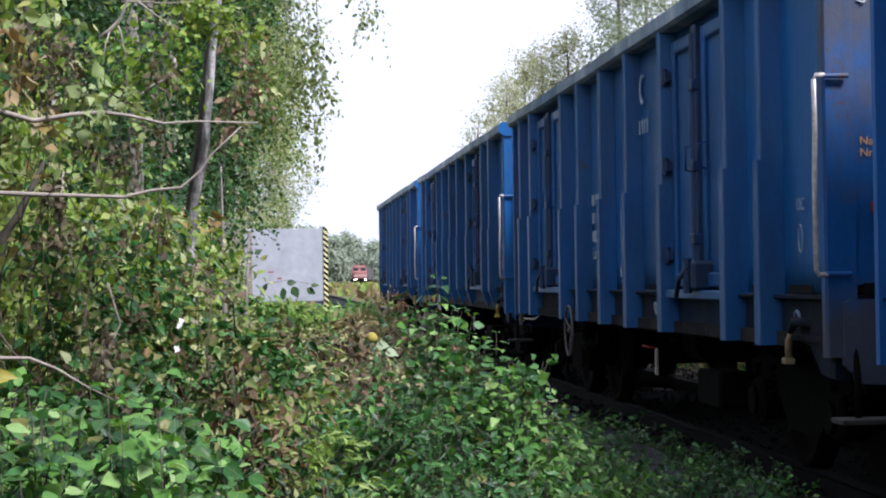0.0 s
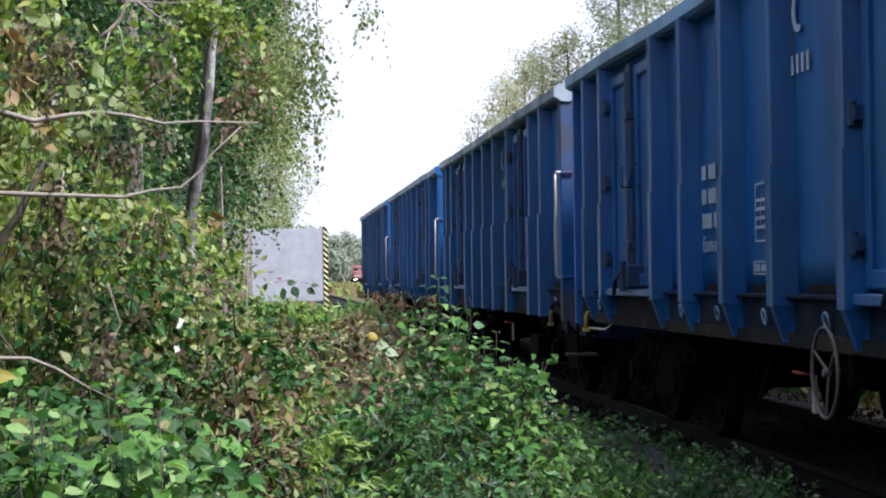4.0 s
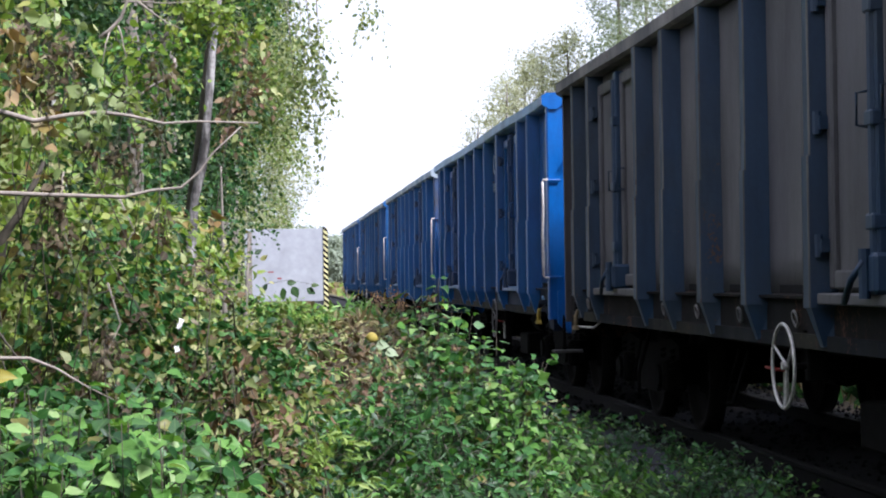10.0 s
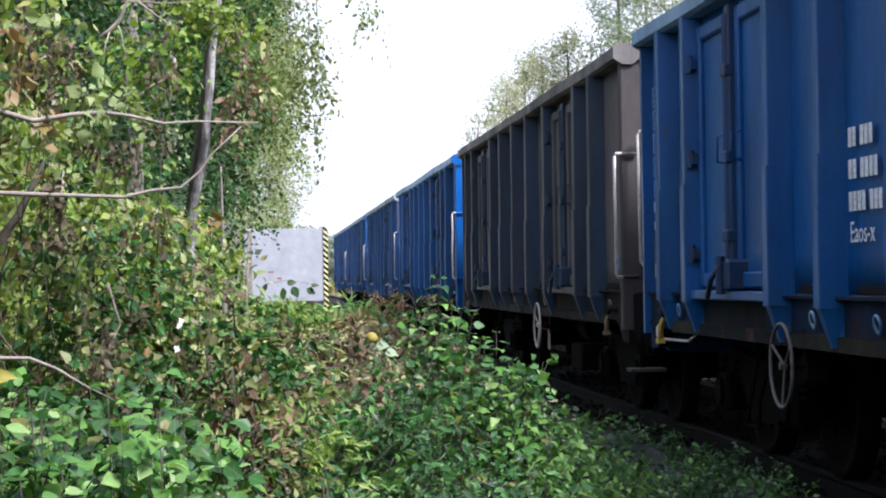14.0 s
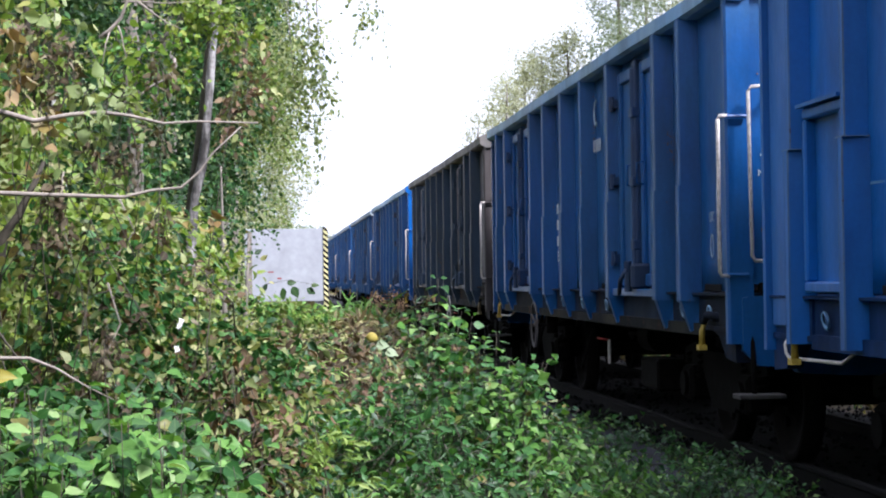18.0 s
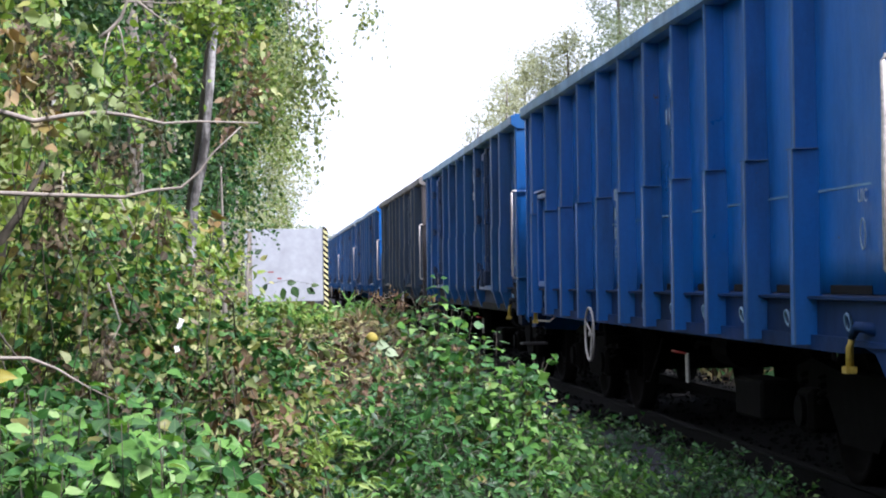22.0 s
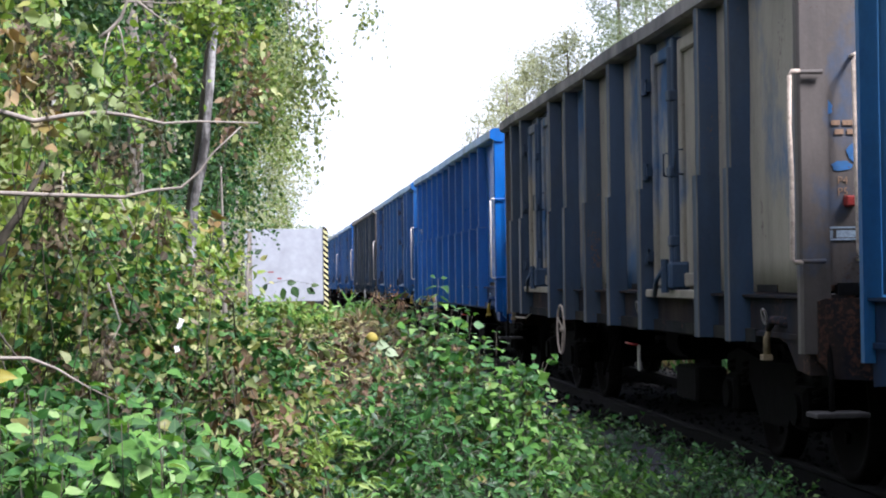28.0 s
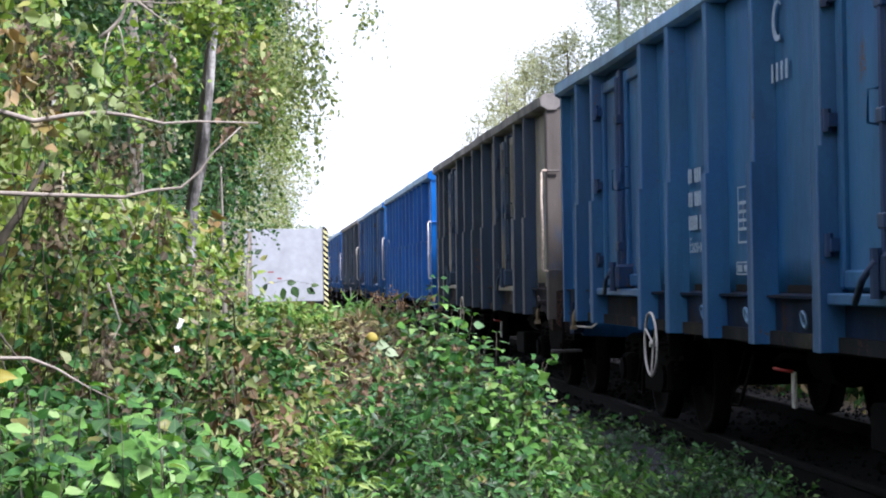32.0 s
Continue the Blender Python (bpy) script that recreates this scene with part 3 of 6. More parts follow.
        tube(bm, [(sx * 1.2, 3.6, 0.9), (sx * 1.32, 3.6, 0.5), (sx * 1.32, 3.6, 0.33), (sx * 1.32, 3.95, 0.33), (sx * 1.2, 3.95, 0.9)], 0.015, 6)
        part("side_step", bm, SHADED_GRIME, wagon)
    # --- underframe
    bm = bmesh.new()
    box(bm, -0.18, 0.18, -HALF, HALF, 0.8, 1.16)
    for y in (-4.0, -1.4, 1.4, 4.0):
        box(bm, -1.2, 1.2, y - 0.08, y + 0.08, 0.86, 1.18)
    part("centre_beam", bm, SHADED_GRIME, wagon)
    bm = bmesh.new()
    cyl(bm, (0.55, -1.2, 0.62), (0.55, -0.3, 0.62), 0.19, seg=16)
    part("air_tank", bm, SHADED_GRIME, wagon)
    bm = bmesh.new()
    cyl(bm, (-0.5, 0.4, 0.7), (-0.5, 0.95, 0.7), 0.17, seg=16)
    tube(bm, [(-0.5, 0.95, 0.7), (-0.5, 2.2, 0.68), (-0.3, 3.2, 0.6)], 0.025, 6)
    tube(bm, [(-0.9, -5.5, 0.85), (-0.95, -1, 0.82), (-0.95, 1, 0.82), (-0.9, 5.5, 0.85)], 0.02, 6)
    part("brake_gear", bm, SHADED_GRIME, wagon)
    for y in (-4.5, 4.5):
        bogie(wagon, y, spin)
    return wagon, spin


PAPER_SLIP = plain("paper_slip_white", (0.5, 0.5, 0.48), 0.8, 0.0, 0.2, 40, 0.0)
plain_step = plain("step_board", (0.035, 0.032, 0.03), 0.95, 0.0, 0.35, 18)
# paints: fresh blue to bare grey-brown
BLUE_DEEP = paint("deep_blue_paint", (0.003, 0.09, 0.29), (0.008, 0.1, 0.27), 0.3, 0.08, 0.42, 1.0)
BLUE_NEW = paint("fresh_blue_paint", (0.003, 0.112, 0.41), (0.006, 0.112, 0.375), 0.2, 0.0, 0.36, 3.0)
BLUE_MID = paint("blue_paint", (0.003, 0.082, 0.285), (0.005, 0.09, 0.255), 0.3, 0.14, 0.38, 5.0)
BLUE_OLD = paint("faded_blue_paint", (0.007, 0.088, 0.235), (0.02, 0.115, 0.24), 0.4, 0.2, 0.5, 7.0)
BLUE_STAINED = paint("rust_stained_blue_paint", (0.008, 0.09, 0.29), (0.06, 0.07, 0.1), 0.4, 0.3, 0.5, 19.0, gloss=0.3)
BLUE_DARK = paint("dark_blue_rib_paint", (0.015, 0.04, 0.082), (0.03, 0.048, 0.072), 0.3, 0.15, 0.5, 9.0)
GREY_BROWN = paint("coal_dusted_grey_paint", (0.09, 0.085, 0.092), (0.11, 0.105, 0.105), 0.35, 0.2, 0.62, 11.0, (0.06, 0.048, 0.044))
FITTING = paint("greasy_blue_fitting", (0.005, 0.04, 0.13), (0.012, 0.03, 0.07), 0.4, 0.22, 0.5, 25.0)
COAL_END = paint("coal_brown_end_paint", (0.055, 0.048, 0.05), (0.07, 0.062, 0.06), 0.35, 0.25, 0.75, 15.0, (0.05, 0.036, 0.032))
RUST_PATCH = paint("rusty_grey_paint_with_blue_remains", (0.25, 0.225, 0.175), (0.015, 0.085, 0.2), 0.25, 0.25, 0.62, 13.0, (0.1, 0.068, 0.055))
RUST_END = paint("rust_brown_end_paint", (0.095, 0.082, 0.072), (0.02, 0.08, 0.18), 0.14, 0.35, 0.65, 17.0, (0.07, 0.048, 0.04))
# grey and blue rims lightened: sky light on the top rails is in the colour
RIM_GREY = paint("weathered_skylit_rim", (0.3, 0.36, 0.41), (0.12, 0.2, 0.29), 0.4, 0.2, 0.6, 2.0)
RIM_BLUE = paint("skylit_blue_rim", (0.12, 0.28, 0.5), (0.2, 0.33, 0.45), 0.4, 0.05, 0.45, 4.0)
RIM_BROWN = paint("brown_rim", (0.2, 0.185, 0.17), (0.1, 0.1, 0.1), 0.4, 0.25, 0.7, 6.0)
# sill paints: dust and rust, darkened further for the shade low on the sides
SILL_OLIVE = paint("olive_dusted_shaded_sill", (0.028, 0.028, 0.02), (0.013, 0.015, 0.018), 0.4, 0.3, 0.85, 8.0, gloss=0.12)
SILL_NEW = paint("dusty_shaded_new_blue_sill", (0.003, 0.03, 0.125), (0.01, 0.03, 0.08), 0.35, 0.1, 0.6, 16.0, gloss=0.12)
SILL_GREY = paint("shaded_coal_grey_sill", (0.011, 0.011, 0.0115), (0.018, 0.016, 0.015), 0.35, 0.3, 0.85, 12.0, gloss=0.12)
SILL_RUST = paint("rusty_shaded_brown_sill", (0.032, 0.024, 0.021), (0.014, 0.019, 0.03), 0.35, 0.35, 0.85, 14.0, gloss=0.12)
# edge paints made paler to carry the light on the rib edges
LIT_EDGE_BLUE = paint("lit_blue_edge", (0.04, 0.15, 0.36), (0.14, 0.22, 0.34), 0.4, 0.2, 0.6, 21.0)
LIT_EDGE_GREY = paint("lit_grey_edge", (0.1, 0.1, 0.1), (0.2, 0.19, 0.17), 0.4, 0.3, 0.7, 23.0)
SILL_BLUE = paint("dirty_shaded_blue_sill", (0.003, 0.017, 0.05), (0.012, 0.013, 0.015), 0.4, 0.4, 0.75, 10.0, (0.026, 0.016, 0.011), gloss=0.12)
OLD_HOOK = plain("rusty_hook", (0.2, 0.15, 0.08), 0.75, 0.0, 0.4, 25)
RUSTY_BAR = plain("rust_brown_hand_bar", (0.5, 0.41, 0.33), 0.65, 0.1, 0.35, 40)

KINDS = (
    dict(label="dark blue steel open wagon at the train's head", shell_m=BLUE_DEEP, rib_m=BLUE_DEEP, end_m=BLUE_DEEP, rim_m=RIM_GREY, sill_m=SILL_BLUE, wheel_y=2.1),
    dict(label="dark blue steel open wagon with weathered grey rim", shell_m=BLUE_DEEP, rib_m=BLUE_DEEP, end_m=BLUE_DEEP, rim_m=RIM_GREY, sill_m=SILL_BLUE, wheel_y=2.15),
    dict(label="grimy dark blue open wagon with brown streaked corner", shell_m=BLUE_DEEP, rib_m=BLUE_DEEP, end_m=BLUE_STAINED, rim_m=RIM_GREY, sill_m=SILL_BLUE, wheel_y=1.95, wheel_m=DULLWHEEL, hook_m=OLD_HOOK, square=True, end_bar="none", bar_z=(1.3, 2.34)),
    dict(label="bright blue open wagon with shade-darkened sill and yellow hook", shell_m=BLUE_MID, rib_m=BLUE_MID, end_m=BLUE_NEW, rim_m=RIM_BLUE, sill_m=SILL_BLUE, wheel_y=-2.1, wheel_m=DULLWHEEL, end_bar="flat"),
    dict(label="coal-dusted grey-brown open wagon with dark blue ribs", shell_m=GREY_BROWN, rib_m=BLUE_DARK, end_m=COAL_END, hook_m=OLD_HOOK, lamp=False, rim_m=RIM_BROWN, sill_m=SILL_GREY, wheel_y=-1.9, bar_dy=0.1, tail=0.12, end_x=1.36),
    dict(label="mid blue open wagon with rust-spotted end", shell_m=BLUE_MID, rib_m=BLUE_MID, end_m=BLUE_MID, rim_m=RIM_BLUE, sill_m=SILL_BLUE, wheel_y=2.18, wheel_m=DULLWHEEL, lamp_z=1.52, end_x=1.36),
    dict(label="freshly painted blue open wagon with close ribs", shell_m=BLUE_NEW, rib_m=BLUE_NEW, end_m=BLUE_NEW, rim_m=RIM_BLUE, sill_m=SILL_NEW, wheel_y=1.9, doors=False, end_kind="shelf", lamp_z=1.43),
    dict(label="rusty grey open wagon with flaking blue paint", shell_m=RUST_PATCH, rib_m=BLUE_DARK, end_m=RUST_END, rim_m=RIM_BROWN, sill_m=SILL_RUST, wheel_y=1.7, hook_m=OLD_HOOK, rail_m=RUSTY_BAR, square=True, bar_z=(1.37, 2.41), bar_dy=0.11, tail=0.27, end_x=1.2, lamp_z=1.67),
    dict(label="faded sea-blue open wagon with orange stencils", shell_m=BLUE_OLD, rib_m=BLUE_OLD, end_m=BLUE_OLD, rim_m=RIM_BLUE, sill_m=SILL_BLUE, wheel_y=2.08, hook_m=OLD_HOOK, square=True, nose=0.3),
)
TRAIN = [gondola(**k) for k in KINDS]


# ======== stencils ========
def on_side(y, z):
    return Matrix.Translation((-PANEL_X - 0.021, y, z)) @ SIDE_FACE


def on_end(x, z, tail=0.0):
    return Matrix.Translation((x, -HALF - tail + 0.014, z)) @ END_FACE


def frame_bars(parent, m, w, h, mat, t=0.012):
    bars(parent, m, ((0, 0, w, t), (0, h - t, w, t), (0, t, t, h - 2 * t), (w - t, t, t, h - 2 * t)), mat, "stencil_frame")


DULL_ORANGE = plain("dull_orange_stencil", (0.24, 0.15, 0.09), 0.75, 0.0, 0.4, 60, 0.0)
DAB_BLUE = paint("blue_paint_remains", (0.012, 0.13, 0.36), (0.05, 0.12, 0.22), 0.4, 0.35, 0.6, 27.0)
ORANGE = plain("orange_stencil", (0.55, 0.3, 0.12), 0.7, 0.0, 0.35, 60, 0.0)
FADED = plain("faded_stencil", (0.3, 0.38, 0.46), 0.75, 0.0, 0.4, 60, 0.0)
STENCIL = plain("dulled_white_stencil", (0.6, 0.64, 0.68), 0.75, 0.0, 0.4, 60, 0.0)
TABLE = plain("black_table_field", (0.02, 0.02, 0.022), 0.7, 0.0, 0.3, 60, 0.0)


def glyph_bars(parent, m, counts, w, h, gap, mat, name="stencil"):
    """A painted line as one short bar a sign, in groups of the given lengths."""
    x, rows = 0.0, []
    for n in counts:
        for k in range(n):
            rows.append((x, 0, w, h))
            x += w + gap
        x += w
    bars(parent, m, rows, mat, name)


def side_marks(wagon, mat, oval=True, crest=True, y0=1.2):
    # number block as bars, the class letters below it
    for k, counts in enumerate(((2, 3), (2, 4), (4, 3))):
        glyph_bars(wagon, on_side(y0 + 0.06, 1.95 - 0.165 * k), counts, 0.055, 0.1, 0.018, mat)
    lettering("Eaos-x", 0.155, on_side(y0 + 0.06, 1.46), wagon, mat)
    # load table
    frame_bars(wagon, on_side(-0.2, 1.5), 0.36, 0.36, mat)
    bars(wagon, on_side(-0.22, 1.58), ((0, 0, 0.3, 0.02), (0, 0.055, 0.34, 0.02), (0, 0.11, 0.28, 0.02), (0, 0.165, 0.34, 0.02), (0.11, 0, 0.01, 0.19)), mat)
    frame_bars(wagon, on_side(-0.14, 1.3), 0.4, 0.085, mat, 0.01)
    glyph_bars(wagon, on_side(-0.17, 1.32), (3, 3), 0.03, 0.045, 0.014, mat)
    # operator's mark: plain bars and a crescent
    if crest:
        glyph_bars(wagon, on_side(-0.98, 2.43), (5,), 0.045, 0.11, 0.06, mat, "operator_bar")
        bm = bmesh.new()
        arc = [(0.12 * math.cos(a), 0.12 * math.sin(a)) for a in [0.9 + 0.28 * k for k in range(16)]]
        inn = [(0.024 + 0.088 * math.cos(a), 0.008 + 0.094 * math.sin(a)) for a in [0.9 + 0.28 * k for k in range(16)]]
        for k in range(15):
            prism(bm, (arc[k], arc[k + 1], inn[k + 1], inn[k]), 2, 0.0, 0.003)
        ob = part("operator_crescent", bm, FADED, wagon)
        ob.matrix_basis = Matrix.Translation((-0.004, 0, 0)) @ on_side(-1.25, 2.78)
    # corner letters
    if oval:
        lettering("UIC", 0.1, on_side(-5.72, 1.66), wagon, FADED)
        bm = bmesh.new()
        ring(bm, (0.08, 0, 0), (0, 0, 1), 0.04, 0.004, 20, 4)
        part("oval_mark", bm, FADED, wagon).matrix_basis = on_side(-5.72, 1.5) @ Matrix.Diagonal((1, 1.9, 1, 1))
    # data plate and load grid at the leading end
    lead = 6.35
    for z, h, w in ((2.6, 0.15, 0.27), (2.43, 0.14, 0.27), (2.25, 0.14, 0.2), (2.07, 0.14, 0.27), (1.91, 0.12, 0.27)):
        frame_bars(wagon, on_side(lead, z), w, h, FADED, 0.008)
        bars(wagon, on_side(lead - 0.04, z + 0.035), ((0, 0, w * 0.6, 0.012), (0.02, 0.04, w * 0.5, 0.012)), FADED)
    bars(wagon, on_side(lead, 1.79), ((0, 0, 0.02, 0.08), (0.02, 0.06, 0.1, 0.02), (0.16, 0.02, 0.08, 0.05)), mat)
    glyph_bars(wagon, on_side(lead, 1.66), (4,), 0.03, 0.06, 0.025, mat)
    bm = bmesh.new()
    box(bm, 0, 0.3, 0, 0.34, 0, 0.002)
    part("table_field", bm, TABLE, wagon).matrix_basis = on_side(lead + 0.02, 1.26)
    for k in range(4):
        frame_bars(wagon, Matrix.Translation((-0.004, 0, 0)) @ on_side(lead - 0.02 - 0.06 * k, 1.3), 0.056, 0.09, mat, 0.008)
    bars(wagon, Matrix.Translation((-0.004, 0, 0)) @ on_side(lead - 0.04, 1.46), ((0, 0, 0.16, 0.05),), mat)


def end_marks(wagon, words, mat, x0=-1.29, top=1.98, size=0.062, step=0.062, tail=0.0):
    for k, (dx, w) in enumerate(words):
        lettering(w, size, on_end(x0 + dx, top - step * k, tail), wagon, mat)


for k in (2, 3, 5, 6, 8):
    side_marks(TRAIN[k][0], STENCIL if k == 5 else FADED)
side_marks(TRAIN[0][0], FADED, crest=False)
side_marks(TRAIN[1][0], FADED, crest=False)
end_marks(TRAIN[2][0], ((0, "NaprP4"), (0, "NnP3"), (0.08, "P4"), (0.08, "P5")), ORANGE)
end_marks(TRAIN[3][0], ((0, "NaprP5 13"), (0, "NnP3   12"), (0.07, "P4   12"), (0.07, "P5   12")), STENCIL)
end_marks(TRAIN[5][0], ((0, "NnP3"), (0.08, "P4"), (0.08, "P5")), WHITE, -1.28, 1.93)
end_marks(TRAIN[6][0], ((0, "P-4.20."), (0, "P-5.20.")), WHITE, -1.22, 1.7)
end_marks(TRAIN[7][0], ((0, "P4"), (0, "P5")), DULL_ORANGE, -1.27, 1.795, tail=0.27)
bars(TRAIN[7][0], on_end(-1.3, 2.07, 0.27), ((0.0, 0.05, 0.05, 0.028), (0.065, 0.05, 0.12, 0.028), (0.02, 0, 0.05, 0.028), (0.09, 0, 0.09, 0.028)), DULL_ORANGE)
frame_bars(TRAIN[7][0], on_end(-1.36, 1.485, 0.27), 0.3, 0.075, FADED, 0.01)
bars(TRAIN[7][0], on_end(-1.34, 1.5, 0.27), ((0, 0, 0.04, 0.04), (0.06, 0, 0.11, 0.04), (0.2, 0, 0.05, 0.04)), FADED)
frame_bars(TRAIN[6][0], on_end(-1.26, 1.36), 0.09, 0.07, WHITE, 0.01)
bars(TRAIN[6][0], on_end(-1.15, 1.36), ((0, 0, 0.2, 0.012), (0.02, 0.025, 0.18, 0.04)), WHITE)
# blue dabs left on the rusty end
for x, z, w, h in ((-1.38, 2.17, 0.1, 0.1), (-1.31, 1.86, 0.14, 0.07), (-1.22, 1.9, 0.14, 0.14), (-1.14, 1.95, 0.12, 0.08)):
    bm = bmesh.new()
    bmesh.ops.create_circle(bm, cap_ends=True, segments=14, radius=0.5)
    for v in bm.verts:
        v.co *= 0.85 + 0.3 * noise.noise(v.co * 3 + Vector((x, z, 0)) * 9)
        v.co.x, v.co.y = v.co.x * w, v.co.y * h
    bmesh.ops.solidify(bm, geom=bm.faces[:], thickness=0.002)
    part("paint_dab", bm, DAB_BLUE, TRAIN[7][0]).matrix_basis = on_end(x + w / 2, z + h / 2, 0.27)
bars(TRAIN[4][0], on_end(-1.3, 1.72, 0.12), ((0, 0, 0.05, 0.03), (0.065, 0, 0.11, 0.03)), FADED, "faded_plate")
for k in range(2):
    glyph_bars(TRAIN[4][0], on_end(-1.28, 1.64 - 0.075 * k, 0.12), (2, 2), 0.012, 0.035, 0.02, ORANGE)
# small blue plate on the grey-brown wagon's corner panel
bars(TRAIN[4][0], on_side(-6.05, 1.36), ((0, 0, 0.1, 0.06), (0, 0.075, 0.1, 0.06)), BLUE_NEW, "blue_plate")
bars(TRAIN[4][0], on_side(-5.2, 1.5), ((0, 0.1 * k, 0.05, 0.06) for k in range(4)), FADED)
# high-voltage warning on the new wagon's end
bm = bmesh.new()
prism(bm, ((-0.105, 0), (0.105, 0), (0, 0.18)), 2, 0, 0.004)
tri = part("warning_triangle", bm, BLACK, TRAIN[6][0], "yellow warning triangle")
tri.matrix_basis = on_end(-1.24, 2.22)
bm = bmesh.new()
prism(bm, ((-0.082, 0.013), (0.082, 0.013), (0, 0.155)), 2, 0.003, 0.006)
part("yellow_field", bm, YELLOW, tri)
bm = bmesh.new()
prism(bm, ((0.01, 0.12), (-0.025, 0.07), (0.0, 0.07), (-0.01, 0.025), (0.028, 0.082), (0.004, 0.082)), 2, 0.005, 0.008)
part("flash", bm, BLACK, tri)

# chalk scribble high on the stained end
bm = bmesh.new()
tube(bm, [(0.0, 0.0, 0), (0.03, 0.03, 0), (0.0, 0.05, 0), (-0.02, 0.02, 0), (0.02, 0.01, 0)], 0.007, 4)
tube(bm, [(0.05, 0.04, 0), (0.11, 0.07, 0), (0.16, 0.08, 0), (0.13, 0.07, 0), (0.12, -0.06, 0)], 0.007, 4)
part("chalk_mark", bm, WHITE, TRAIN[2][0]).matrix_basis = on_end(-1.27, 2.72)
# rust spots on the mid blue end
for k in range(16):
    bm = bmesh.new()
    bmesh.ops.create_circle(bm, cap_ends=True, segments=9, radius=random.uniform(0.006, 0.022))
    for v in bm.verts:
        v.co *= random.uniform(0.7, 1.3)
    bmesh.ops.solidify(bm, geom=bm.faces[:], thickness=0.002)
    part("rust_spot", bm, RUSTY if k % 3 else WHITE, TRAIN[5][0]).matrix_basis = on_end(random.uniform(-1.3, -1.0), random.uniform(1.35, 2.6))

# ======== ground, track bed, rails ========
SOIL = plain("dark_soil", (0.055, 0.047, 0.036), 0.98, 0.0, 0.45, 6, 0.6, 0.05)
# cinder blackened to paint the shade beneath the train
SHADE_CINDER = plain("shade_black_cinder", (0.011, 0.011, 0.012), 0.95, 0.0, 0.4, 30, 0.6, 0.08)
CINDER = plain("dark_cinder", (0.045, 0.046, 0.054), 0.95, 0.0, 0.5, 40, 0.8, 0.12)
MEADOW = plain("dry_meadow", (0.13, 0.115, 0.06), 0.98, 0.0, 0.5, 1.5, 0.6, 0.05)
# stones under the train, darkened in colour for its shade
STONE = plain("shade_dark_ballast_stone", (0.009, 0.009, 0.01), 0.95, 0.0, 0.5, 9, 0.6, 0.12)
SLEEPER = plain("tarred_sleeper", (0.06, 0.047, 0.038), 0.85, 0.0, 0.4, 14, 0.6)
# rails near black, with the shade under the train in the colour
RAIL = plain("shade_dark_rail", (0.008, 0.0075, 0.0075), 0.95, 0.0, 0.3, 20, 0.2, 0.2)


def ground_z(x, y):
    return GROUND_Z + 0.05 * noise.noise((x * 0.5, y * 0.3, 1.0)) - (0.1 if abs(x - TRACK_X) < 2.2 else 0.0)


bm = bmesh.new()
xs = [-600, -150, -40, -15, -8, -5, -3, -2, -1, 0, 1, 2, 2.2, 3, 4, 5, 6, 6.7, 8, 12, 20, 45, 150, 600]
ys = [-150, -60, -25, -10, -5] + [0.5 * k * 4 for k in range(40)] + [90, 110, 150, 220, 320, 500, 900, 1500]
grid = [[bm.verts.new((x, y, ground_z(x, y))) for x in xs] for y in ys]
for r0, r1 in zip(grid, grid[1:]):
    for i in range(len(xs) - 1):
        f = bm.faces.new((r0[i], r0[i + 1], r1[i + 1], r1[i]))
        f.smooth = True
        f.material_index = 1 if r0[0].co.y > 60 else 0
tagged(part("ground", bm, [SOIL, MEADOW]), "dark soil running into dry meadow", "ground", kind="structure")

bm = bmesh.new()
n = 160
prof = ((2.15, -0.27), (2.42, 0.02), (2.78, 0.05), (2.95, -0.08), (3.15, -0.13), (5.8, -0.13), (6.2, -0.2), (6.7, -0.4))
rows = []
for k in range(n + 1):
    y = -90 + 340 * k / n
    rows.append([bm.verts.new((x + 0.08 * noise.noise((y * 0.7, i, 3)), y, z + 0.02 * noise.noise((y * 1.3, i, 9)))) for i, (x, z) in enumerate(prof)])
for r0, r1 in zip(rows, rows[1:]):
    for i in range(len(prof) - 1):
        f = bm.faces.new((r0[i], r0[i + 1], r1[i + 1], r1[i]))
        f.smooth = True
        # the strip beneath the wagons takes the shade-black cinder
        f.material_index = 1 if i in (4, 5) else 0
tagged(part("track_bed", bm, [CINDER, SHADE_CINDER]), "dark cinder track bed with the train's shade painted along its middle", "track bed", kind="structure")

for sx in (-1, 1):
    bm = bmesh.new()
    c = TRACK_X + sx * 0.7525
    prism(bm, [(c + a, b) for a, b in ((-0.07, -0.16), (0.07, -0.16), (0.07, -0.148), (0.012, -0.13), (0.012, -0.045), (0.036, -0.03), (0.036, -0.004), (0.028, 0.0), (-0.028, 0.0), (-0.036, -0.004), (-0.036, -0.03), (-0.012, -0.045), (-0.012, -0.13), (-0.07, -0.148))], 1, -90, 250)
    tagged(part("rail", bm, RAIL), "steel rail with the shade under the train in its colour", "rail", "rails", "structure")

